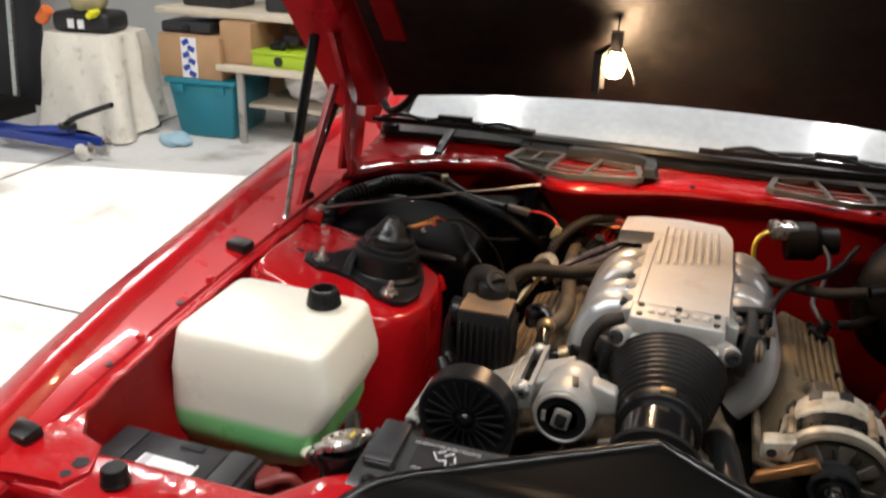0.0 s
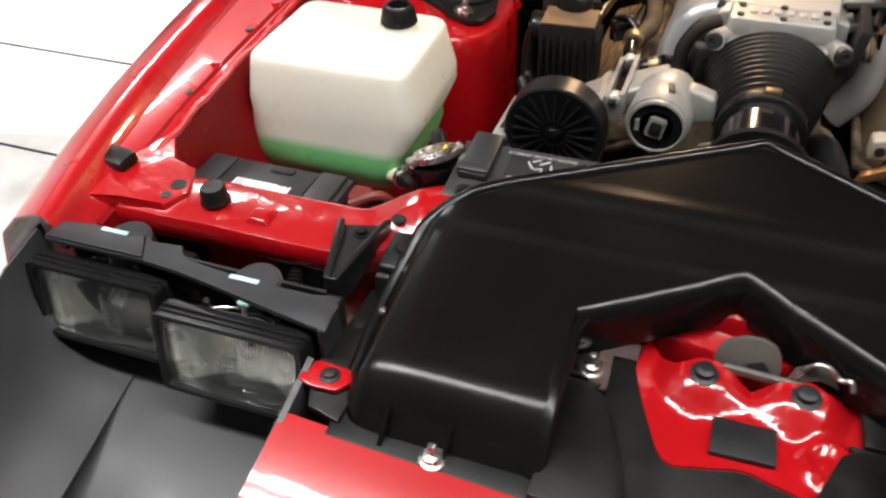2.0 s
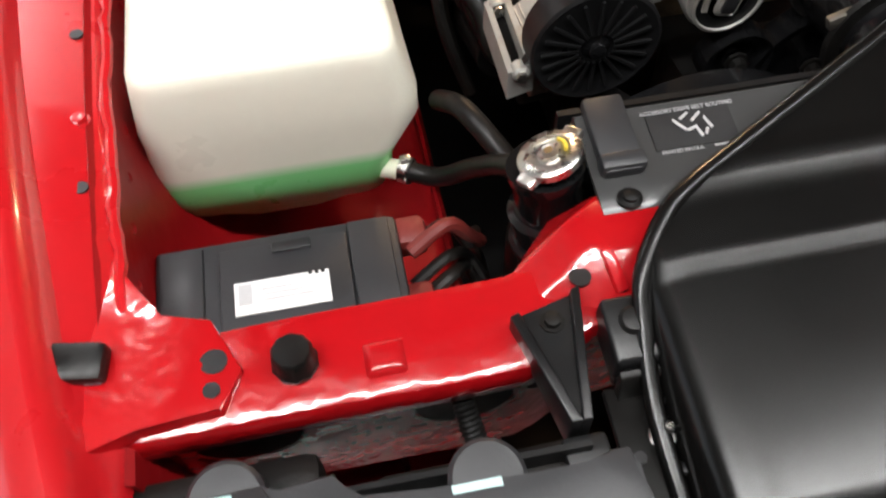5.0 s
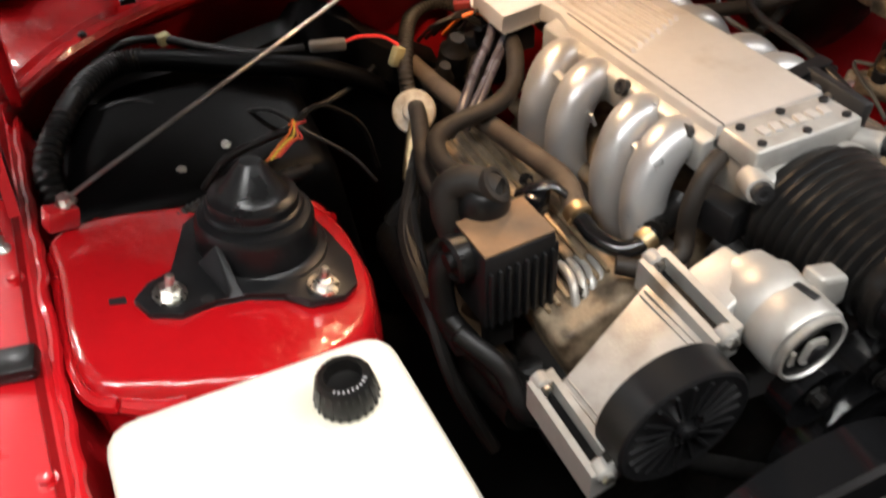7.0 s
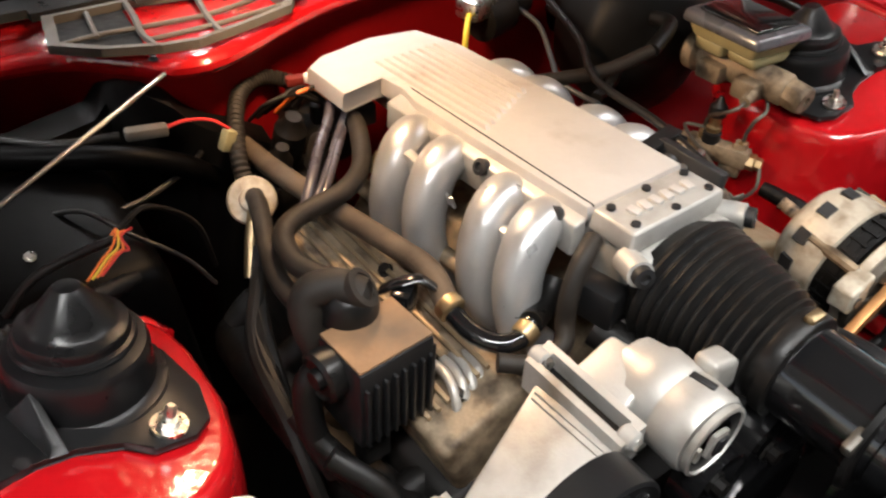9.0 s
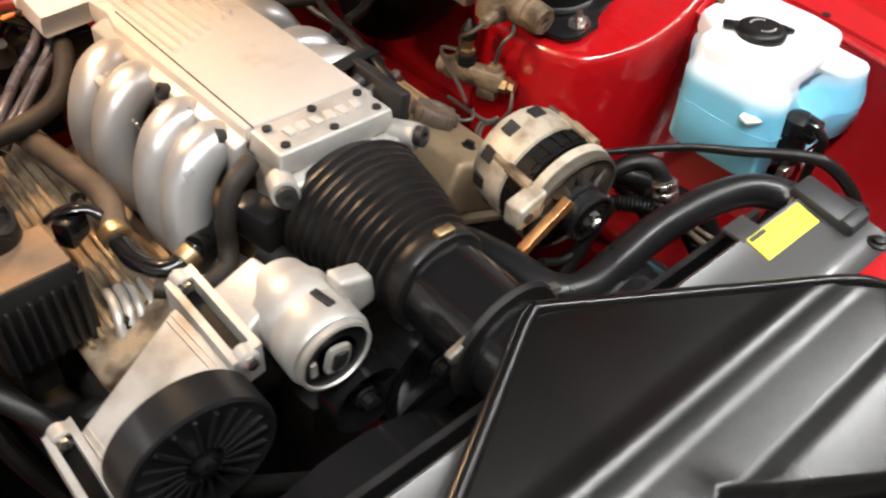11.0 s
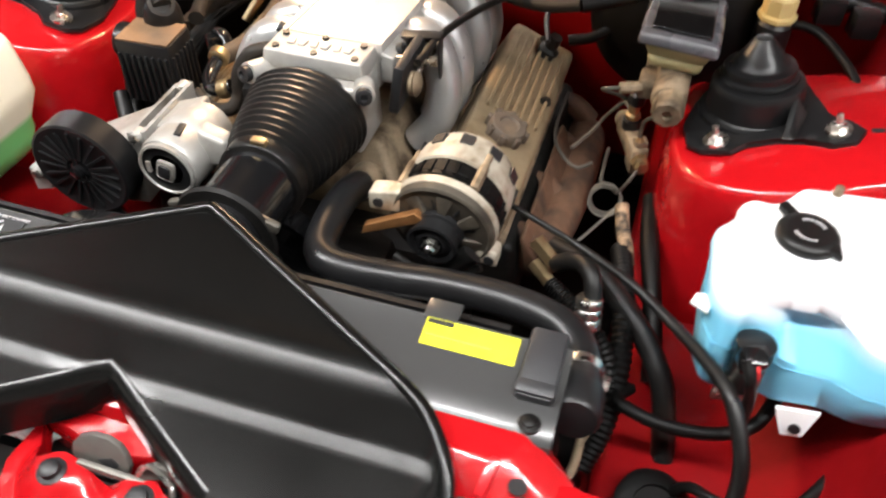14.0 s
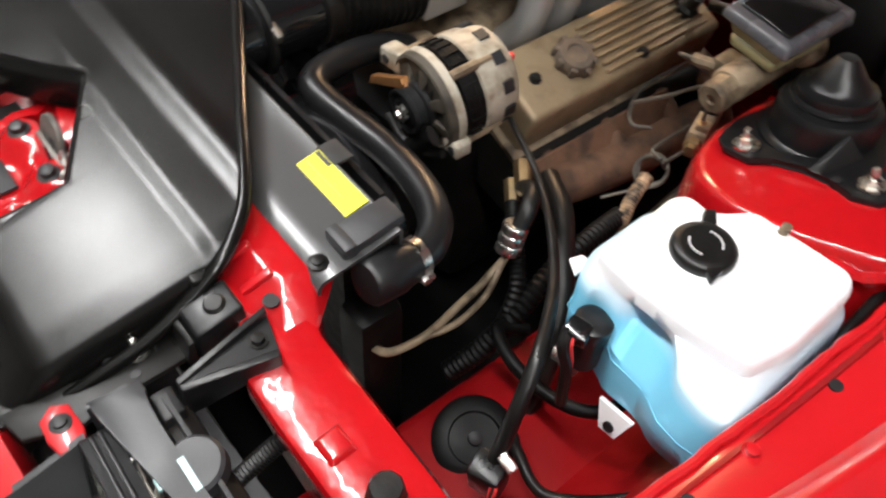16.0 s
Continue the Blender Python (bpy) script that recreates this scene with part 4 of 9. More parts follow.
def hood():
    """The raised bonnet: red skin with a black padded inside."""
    a = radians(47)
    o = Vector((0, 0.33, 1.062))
    fw, up = Vector((0, -math.cos(a), math.sin(a))), Vector((0, math.sin(a), math.cos(a)))
    P = lambda x, d, h: o + Vector((x, 0, 0)) + fw * d + up * (h - 0.03 * (x / 0.76) ** 2)

    def rear(x):
        return -0.05 * (x / 0.76) ** 2

    def slab(w, d0, d1, h0, h1):
        b = B()
        rows = []
        for k in range(21):
            x = -w + 2 * w * k / 20
            r = rear(x)
            f = d1 - 0.06 * (x / w) ** 2
            rows.append([P(x, r + d0, h0), P(x, f, h0), P(x, f, h1), P(x, r + d0, h1)])
        return loft(b, rows)

    h = part("hood", slab(0.77, 0.0, 1.42, 0.012, 0.03), RED, car, "red bonnet raised on its struts")
    part("insulation", slab(0.62, 0.004, 1.33, -0.012, 0.010), IRON, h, "black padded bonnet liner")
    for s in (-1, 1):
        part("edge_rail", loft(B(), [[P(s * x, d, z) for x, z in ((0.765, 0.011), (0.64, 0.011), (0.655, -0.022), (0.74, -0.035))] for d in (-0.05, 0.3, 0.7, 1.34)]), RED, h, "red folded bonnet edge")
        part("edge_rib", loft(B(), [[P(s * x, d, z) for x, z in ((0.60, 0.009), (0.54, 0.009), (0.55, -0.018), (0.59, -0.018))] for d in (0.15, 0.5, 1.2)]), RED_SHADED, h)
        # hinge and gas strut
        hz = part("hinge", box(B(), (s * 0.70, 0.30, 0.93), (0.012, 0.10, 0.13), (-14, 0, 0), bev=0.004), RED, car, "red hood hinge arm")
        part("hinge_arm", loft(B(), [[Vector(q) + Vector((dx, dy, 0)) for dx, dy in ((-0.006, -0.014), (0.006, -0.014), (0.006, 0.014), (-0.006, 0.014))] for q in ((s * 0.685, 0.27, 0.86), (s * 0.675, 0.235, 0.94), (s * 0.67, 0.23, 1.03), (s * 0.672, 0.16, 1.16))]), RED, hz, "red hinge arm")
        part("hinge_arm", loft(B(), [[Vector(q) + Vector((dx, dy, 0)) for dx, dy in ((-0.005, -0.012), (0.005, -0.012), (0.005, 0.012), (-0.005, 0.012))] for q in ((s * 0.70, 0.07, 0.86), (s * 0.695, 0.11, 0.93), (s * 0.685, 0.19, 1.06))]), RED, hz)
        g = part("gas_strut", cyl(B(), (s * 0.72, 0.10, 0.965), (s * 0.715, 0.19, 1.19), 0.010, n=14), GLOSS, car, "black gas strut with a steel rod")
        part("strut_rod", cyl(B(), (s * 0.72, 0.045, 0.83), (s * 0.72, 0.10, 0.965), 0.005, n=12), STEEL, g, "bright steel rod")
        part("ball_end", lathe(B(), (s * 0.72, 0.042, 0.822), (0, 0.4, 1), [(0.004, 0), (0.010, 0.004), (0.010, 0.014), (0.006, 0.02)], 12), STEEL, g)
        part("seal_strip", tube(B(), [(s * 0.712, 0.13, 0.855), (s * 0.708, 0.10, 0.87), (s * 0.70, 0.14, 0.94), (s * 0.69, 0.2, 1.02)], 0.009, 8), RUBBER, car)


hood()


def nose():
    """Black bumper skin, red nose panel and the fender front returns."""
    b = B()
    rows = []
    for k in range(33):
        x = -0.80 + 1.6 * k / 32
        sw = 0.10 * (abs(x) / 0.8) ** 2.2
        rows.append([Vector((x, -0.70 + sw * 0.3, 0.655)), Vector((x, -0.80 + sw, 0.660)), Vector((x, -0.87 + sw, 0.655)), Vector((x, -0.97 + sw, 0.640)), Vector((x, -1.04 + sw, 0.605)), Vector((x, -1.07 + sw, 0.53)), Vector((x, -1.05 + sw, 0.36))])
    sheet(b, rows, 0.005)
    part("bumper_cover", b, BUMPER, car, "black urethane bumper cover below the headlamps", sharp=50)
    b = B()
    rows = []
    for k in range(25):
        x = -0.357 + 0.714 * k / 24
        sag = 0.02 * (x / 0.357) ** 2
        rows.append([Vector((x, -0.845, 0.70)), Vector((x, -0.850, 0.758)), Vector((x, -0.862 + sag * 0.5, 0.768)), Vector((x, -0.90 + sag, 0.764)), Vector((x, -0.97 + sag, 0.748)), Vector((x, -1.03 + sag, 0.715)), Vector((x, -1.06 + sag, 0.66)), Vector((x, -1.062 + sag, 0.615))])
    sheet(b, rows, 0.004)
    n = part("nose_panel", b, RED, car, "red nose panel between the headlamps", sharp=40)
    for s in (-1, 1):
        part("side_return", hexa(B(), [(s * 0.352, -0.80, 0.665), (s * 0.358, -0.80, 0.665), (s * 0.358, -1.0, 0.665), (s * 0.352, -1.0, 0.665)], [(s * 0.352, -0.80, 0.782), (s * 0.358, -0.80, 0.782), (s * 0.358, -0.95, 0.745), (s * 0.352, -0.95, 0.745)]), BUMPER, n)
        part("mount_tab", prism(B(), [(s * x, y) for x, y in ((0.357, -0.822), (0.342, -0.826), (0.320, -0.825), (0.310, -0.812), (0.317, -0.799), (0.344, -0.797), (0.357, -0.800))], 0.7735, 0.7785, bev=0.001), RED, n)
        part("tab_bolt", lathe(B(), (s * 0.331, -0.811, 0.7785), (0, 0, 1), [(0.0095, 0), (0.0095, 0.001), (0.006, 0.002), (0.006, 0.005), (0.003, 0.006)], 12), INK, n)
        part("header_support", box(B(), (s * 0.52, -0.745, 0.70), (0.34, 0.02, 0.09), bev=0.004), IRON, car, "dark lamp mounting panel")
        rows = [[Vector((s * (x0 + dx), y, z)) for dx, z in ((-0.10, 0.659), (-0.05, 0.664), (-0.022, 0.682), (-0.008, 0.715), (0.0, 0.755), (0.004, zt))] for y, x0, zt in ((-0.735, 0.700, 0.800), (-0.80, 0.692, 0.792), (-0.87, 0.678, 0.775), (-0.95, 0.662, 0.735), (-1.0, 0.655, 0.69))]
        part("lamp_well", sheet(B(), rows, 0.003), BUMPER, car, "grey curved well beside the headlamps", sharp=60)


nose()

# ---- things in the engine bay ----


def strut_mount(s):
    t = thing("strut_mount", (s * 0.53, -0.06, 0.79), "black stepped strut mount with a pointed rubber dust cap", "strut mount", "strut mounts")
    tilt = Matrix.Translation((s * 0.5, 0, 0.7915)) @ pose(0, 0, 0, 0, -14 * s, 0)
    Z = lambda x, y, z: tilt @ Vector((s * (x - 0.5), y, z))
    N = tilt.to_3x3() @ Vector((0, 0, 1))
    b = B()
    outl = [(0.445, -0.104), (0.480, -0.106), (0.497, -0.088), (0.530, -0.080), (0.560, -0.082), (0.590, -0.095), (0.617, -0.088), (0.627, -0.066), (0.612, -0.046), (0.588, -0.036), (0.577, 0.0), (0.566, 0.034), (0.540, 0.060), (0.50, 0.068), (0.455, 0.055), (0.430, 0.0), (0.420, -0.05), (0.428, -0.09)]
    prism(b, [(s * (x - 0.5), y) for x, y in outl], 0, 0.008, tilt, bev=0.002)
    part("plate", b, BLACK, t, "black flat mounting plate")
    part("raised_web", hexa(B(), [Z(0.535, -0.085, 0.008), Z(0.55, -0.085, 0.008), Z(0.565, -0.03, 0.008), Z(0.555, -0.02, 0.008)], [Z(0.537, -0.078, 0.012), Z(0.543, -0.077, 0.012), Z(0.552, -0.042, 0.036), Z(0.547, -0.038, 0.036)], bev=0.001), BLACK, t)
    part("cup", lathe(B(), (s * 0.502, -0.008, 0.788), (-s * 0.12, 0.03, 1), [(0.068, 0), (0.067, 0.009), (0.061, 0.0105), (0.0585, 0.013), (0.0565, 0.040), (0.0560, 0.045), (0.0535, 0.0495), (0.044, 0.052)], 40), SATIN, t, "black steel cup")
    part("dust_cap", lathe(B(), (s * 0.4955, -0.004, 0.838), (-s * 0.14, 0.05, 1), [(0.046, 0), (0.0475, 0.003), (0.046, 0.006), (0.0428, 0.0072), (0.0425, 0.011), (0.0432, 0.0135), (0.0420, 0.0165), (0.0355, 0.0185), (0.0325, 0.0205), (0.0285, 0.027), (0.0125, 0.0490), (0.0100, 0.0515), (0.003, 0.0522)], 32), SATIN, t, "pointed black rubber cap")
    for x, y in ((0.597, -0.069), (0.462, -0.088)):
        part("washer", lathe(B(), Z(x, y, 0.009), N, [(0.0150, 0), (0.0150, 0.003), (0.010, 0.003)], 20), STEEL, t)
        part("bolt", lathe(B(), Z(x, y, 0.012), N, [(0.0092, 0), (0.0092, 0.007), (0.0045, 0.008), (0.0043, 0.018), (0.003, 0.0195)], 6), STEEL, t, "zinc-plated nut and stud")
    part("plate_hole", lathe(B(), Z(0.567, -0.082, 0.0085), N, [(0.006, 0), (0.006, 0.0012), (0.003, 0.0012)], 12), INK, t)


for s in (-1, 1):
    strut_mount(s)


def coolant_tank():
    t = thing("coolant_tank", (-0.55, -0.3, 0.57), "milky white coolant bottle with green coolant and a black cap", "coolant tank")
    Q = lambda pts, z: [(x, y, z) for x, y in pts]
    top = [(-0.664, -0.388), (-0.433, -0.388), (-0.438, -0.198), (-0.668, -0.194)]
    wide = [(-0.670, -0.394), (-0.420, -0.393), (-0.426, -0.200), (-0.670, -0.200)]
    low = [(-0.673, -0.397), (-0.450, -0.397), (-0.446, -0.205), (-0.672, -0.205)]
    foot = [(-0.664, -0.393), (-0.455, -0.394), (-0.452, -0.210), (-0.660, -0.210)]
    b = B()
    bottle(b, [(Q(foot, 0.652), 0.022), (Q(foot, 0.655), 0.010), (Q(foot, 0.664), 0.002), (Q(low, 0.690), 0), (Q(low, 0.705), 0), (Q(wide, 0.752), 0), (Q(wide, 0.775), 0), (Q(top, 0.816), 0), (Q(top, 0.826), 0.002), (Q(top, 0.832), 0.006), (Q(top, 0.835), 0.013)], 0.026)
    body = part("bottle", b, COOLANT, t, "milky bottle, green coolant in the bottom", sharp=50)
    part("keel", hexa(B(), [(-0.590, -0.380, 0.637), (-0.530, -0.380, 0.637), (-0.53, -0.23, 0.637), (-0.59, -0.23, 0.637)], [(-0.645, -0.389, 0.662), (-0.475, -0.389, 0.662), (-0.475, -0.22, 0.662), (-0.645, -0.22, 0.662)], bev=0.006), COOLANT, body)
    part("neck", lathe(B(), (-0.492, -0.260, 0.828), (0, 0, 1), [(0.030, 0.004), (0.024, 0.009), (0.0225, 0.012), (0.0225, 0.020)], 28), COOLANT, body)
    c = part("cap", lathe(B(), (-0.492, -0.260, 0.844), (0, 0, 1), [(0.0235, 0), (0.0245, 0.002), (0.024, 0.010), (0.0205, 0.024), (0.0185, 0.026), (0.0145, 0.026), (0.0135, 0.014), (0.004, 0.014)], 12), RUBBER, t, "black faceted screw cap")
    for i in range(24):
        a = 2 * math.pi * i / 24
        part("rib", hexa(B(), [(-0.492 + r * math.cos(a + d), -0.260 + r * math.sin(a + d), 0.846) for r, d in ((0.0225, -0.05), (0.0252, -0.05), (0.0252, 0.05), (0.0225, 0.05))], [(-0.492 + r * math.cos(a + d), -0.260 + r * math.sin(a + d), 0.867) for r, d in ((0.0185, -0.05), (0.0210, -0.05), (0.0210, 0.05), (0.0185, 0.05))]), RUBBER, c)
    for i in range(9):
        a = -2.3 + 0.21 * i
        part("print_mark", box(B(), (-0.492 + 0.0165 * math.cos(a), -0.260 + 0.0165 * math.sin(a), 0.8703), (0.0022, 0.0012, 0.0008), (0, 0, math.degrees(a))), INK_GREY, c, "pale moulded mark")
    part("nipple", cyl(B(), (-0.470, -0.380, 0.684), (-0.436, -0.402, 0.693), 0.010, n=14), MILKY, t)
    cl = part("hose_clamp", lathe(B(), (-0.444, -0.396, 0.692), (0.8, -0.6, 0.1), [(0.012, 0), (0.013, 0.001), (0.013, 0.010), (0.012, 0.011)], 16), STEEL, t, "steel hose clip")
    part("clamp_screw", box(B(), (-0.440, -0.398, 0.706), (0.010, 0.008, 0.008), bev=0.001), STEEL, cl)
    solo("overflow_hose", tube(B(), [(-0.437, -0.402, 0.693), (-0.41, -0.42, 0.70), (-0.385, -0.445, 0.735), (-0.368, -0.475, 0.770), (-0.356, -0.505, 0.795), (-0.350, -0.515, 0.80)], 0.0095, 12), RUBBER, "black rubber overflow hose to the radiator neck", "hose")
    solo("return_hose", tube(B(), [(-0.400, -0.36, 0.74), (-0.385, -0.40, 0.765), (-0.36, -0.45, 0.755), (-0.345, -0.49, 0.745), (-0.335, -0.51, 0.73)], 0.010, 12), RUBBER, "black rubber return hose beside the coolant tank", "hose")


coolant_tank()


def battery():
    t = thing("battery", (-0.56, -0.53, 0.565), "black car battery with a white printed label on its lid", "battery")
    part("case", box(B(), (-0.562, -0.546, 0.645), (0.195, 0.112, 0.16), bev=0.006), BLACK, t)
    part("lid", box(B(), (-0.562, -0.546, 0.732), (0.20, 0.116, 0.026), bev=0.005), GREY, t, "dark grey lid with raised panels")
    part("raised_panel", box(B(), (-0.557, -0.548, 0.747), (0.105, 0.094, 0.006), bev=0.002), GREY, t)
    part("raised_panel", box(B(), (-0.486, -0.546, 0.747), (0.034, 0.106, 0.008), bev=0.002), GREY, t)
    part("raised_panel", box(B(), (-0.640, -0.546, 0.746), (0.036, 0.106, 0.005), bev=0.002), GREY, t)
    part("grip_slot", box(B(), (-0.550, -0.507, 0.7505), (0.032, 0.010, 0.003), bev=0.001), INK, t)
    l = part("label", box(B(), (-0.560, -0.552, 0.7512), (0.075, 0.030, 0.001), (0, 0, 0)), WHITE, t, "white sticker with grey print")
    part("print_block", box(B(), (-0.589, -0.5485, 0.752), (0.011, 0.019, 0.0007)), INK_GREY, l)
    for i in range(3):
        part("print_bar", box(B(), (-0.556 - 0.004 * i, -0.556 + 0.005 * i, 0.752), (0.040 - 0.008 * i, 0.0016, 0.0007)), INK_GREY, l)
    for i in range(3):
        part("print_mark", box(B(), (-0.537 + 0.005 * i, -0.538, 0.752), (0.003, 0.003, 0.0007)), INK, l)
    part("terminal_cover", box(B(), (-0.452, -0.50, 0.725), (0.03, 0.03, 0.025), bev=0.007), BOOT, t, "dull red terminal boot")
    part("terminal_cover", box(B(), (-0.452, -0.55, 0.70), (0.026, 0.03, 0.02), bev=0.006), BOOT, t)
    for i, (dz, c) in enumerate(((0, RUBBER), (0.012, BOOT), (-0.02, RUBBER), (-0.035, RUBBER))):
        solo("battery_cable", tube(B(), [(-0.455, -0.51 - 0.012 * i, 0.72 + dz), (-0.42, -0.495 - 0.01 * i, 0.728 + dz), (-0.40, -0.50, 0.70 + dz), (-0.385, -0.46 - 0.02 * i, 0.66 + dz), (-0.38, -0.42, 0.60)], 0.0055 + 0.001 * (i % 2), 9), c, "insulated battery cable beside the battery", "cable", "battery cables")


battery()


def radiator():
    t = thing("radiator", (0, -0.5, 0.42), "radiator with a grey plastic top cover between end tanks", "radiator")
    part("core", box(B(), (0, -0.50, 0.60), (0.62, 0.045, 0.36)), IRON, t, "dark finned core")
    for s in (-1, 1):
        part("end_tank", box(B(), (s * 0.340, -0.510, 0.565), (0.05, 0.06, 0.29), bev=0.015), SHADE_BLACK, t, "black plastic end tank")
    b = B()
    prof = [(-0.582, 0.798), (-0.580, 0.810), (-0.574, 0.8155), (-0.550, 0.8185), (-0.520, 0.8225), (-0.505, 0.8250), (-0.494, 0.8275), (-0.489, 0.8290), (-0.486, 0.8265), (-0.485, 0.795)]
    rows = [[Vector((x, y, z)) for y, z in prof] for x in (-0.315, -0.2, 0.0, 0.2, 0.362)]
    sheet(b, rows, 0.004)
    cv = part("top_cover", b, COVER, t, "dark grey moulded radiator cover")
    for s, x in ((-1, -0.293), (1, 0.341)):
        part("cover_bolt", lathe(B(), (x, -0.566, 0.8165), (0, 0, 1), [(0.010, 0), (0.010, 0.002), (0.006, 0.003), (0.006, 0.006), (0.003, 0.007)], 10), RUBBER, cv)
        part("end_clip", box(B(), (x - s * 0.002, -0.512, 0.8270), (0.033, 0.070, 0.013), (8, 0, 0), bev=0.004), GREY, cv, "grey end clip")
        part("clip_foot", box(B(), (x - s * 0.002, -0.538, 0.8245), (0.035, 0.014, 0.017), (9, 0, 0), bev=0.003), GREY, cv)
    part("tab", box(B(), (0.240, -0.480, 0.8275), (0.032, 0.024, 0.004), bev=0.001), COVER, cv)
    lb = part("caution_label", box(B(), (0.272, -0.5045, 0.8262), (0.086, 0.027, 0.0012), (12, 0, 0)), YELLOW, t, "yellow caution sticker with a short dark line")
    part("print_bar", box(B(), (0.2425, -0.4945, 0.8291), (0.024, 0.0045, 0.0012), (12, 0, 0)), INK, lb)
    part("print_bar", box(B(), (0.262, -0.5080, 0.8262), (0.060, 0.0016, 0.0012), (12, 0, 0)), YELLOW_WIRE, lb)
    em = part("belt_decal", box(B(), (-0.227, -0.5135, 0.8247), (0.067, 0.034, 0.0012), (9.5, 0, 0)), INK, t, "black decal with a pale belt drawing between lines of print")
    wording("ACCESSORY DRIVE BELT ROUTING", pose(-0.227, -0.4970, 0.8284, 12, 0, 0), 0.0048, INK_GREY, em, "line of pale capitals")
    wording("PRINTED IN U.S.A.", pose(-0.240, -0.5325, 0.8217, 8, 0, 0), 0.0042, INK_GREY, em, "line of pale capitals")
    part("print_bar", box(B(), (-0.206, -0.5325, 0.8218), (0.018, 0.0014, 0.0008), (8, 0, 0)), INK_GREY, em, "line of small pale print")
    for x, y, l, a in ((-0.237, -0.512, 0.016, -58), (-0.231, -0.505, 0.010, 35), (-0.222, -0.507, 0.012, 40), (-0.214, -0.513, 0.013, -75), (-0.223, -0.520, 0.012, -80), (-0.228, -0.517, 0.008, 20), (-0.217, -0.521, 0.007, 60)):
        part("drawing_stroke", box(B(), (x, y + 0.0015, 0.8257 + 0.167 * (y + 0.515)), (l, 0.0022, 0.0010), (9.5, 0, a)), INK_GREY, em)
    # filler neck and cap
    part("filler_neck", lathe(B(), (-0.330, -0.532, 0.700), (-0.12, 0.12, 0.98), [(0.034, 0), (0.034, 0.03), (0.037, 0.031), (0.037, 0.036), (0.033, 0.037), (0.032, 0.062), (0.035, 0.063), (0.035, 0.068), (0.029, 0.070), (0.028, 0.100), (0.031, 0.108), (0.031, 0.116)], 28), GLOSS, t, "black ringed filler neck")
    rc = part("filler_cap", lathe(B(), (-0.340, -0.521, 0.820), (-0.30, 0.20, 0.93), [(0.024, 0), (0.026, 0.002), (0.026, 0.008), (0.024, 0.010), (0.017, 0.011), (0.016, 0.008), (0.007, 0.008)], 30), STEEL, t, "bright pressed radiator cap")
    for s in (-1, 1):
        part("cap_ear", box(B(), (-0.3415 + s * 0.019, -0.520 + s * 0.014, 0.8235 + 0.003 * s), (0.018, 0.016, 0.009), (-12, -17, 40), bev=0.003), STEEL, rc)
    part("cap_boss", lathe(B(), (-0.3424, -0.5194, 0.8275), (-0.30, 0.20, 0.93), [(0.010, 0), (0.0095, 0.0035), (0.006, 0.004), (0.005, 0.003), (0.001, 0.003)], 20), STEEL, rc)
    part("cap_print", lathe(B(), (-0.3434, -0.5186, 0.8308), (-0.30, 0.20, 0.93), [(0.0035, 0), (0.0035, 0.0010), (0.001, 0.0010)], 14), BRASS, rc, "small brass rivet")
    part("cap_print", tube(B(), [Vector((-0.3432, -0.5188, 0.8300)) + 0.0135 * (math.cos(q) * Vector((0.95, 0.06, 0.30)) + math.sin(q) * Vector((0, 0.977, -0.21))) for q in (-0.5, -0.2, 0.1, 0.4, 0.7)], 0.0018, 8, k=2), YELLOW_WIRE, rc, "short worn yellow arc")


radiator()


def fan_shroud():
    t = thing("fan_shroud", (-0.02, -0.43, 0.45), "black plastic fan shroud behind the radiator", "shroud")
    b = B()
    prism(b, [(-0.32, -0.19), (0.30, -0.19), (0.30, 0.19), (-0.32, 0.19)], 0, 0.006, pose(0, -0.462, 0.62, 90, 0, 0))
    part("shroud_panel", b, BLACK, t)
    for x in (-0.16, 0.14):
        part("fan_ring", lathe(B(), (x, -0.46, 0.63), (0, 1, 0), [(0.145, 0), (0.145, 0.05), (0.138, 0.05), (0.138, 0.0)], 40), GLOSS, t, "round fan ring")
        part("motor", lathe(B(), (x, -0.45, 0.63), (0, 1, 0), [(0.045, 0), (0.045, 0.06), (0.035, 0.065), (0.01, 0.065)], 24), IRON, t)
        for i in range(5):
            a = i * 1.2566
            part("blade", box(B(), (x + 0.09 * math.cos(a), -0.435, 0.63 + 0.09 * math.sin(a)), (0.085, 0.006, 0.04), (25, -math.degrees(a), 0), bev=0.002), BLACK, t)


fan_shroud()


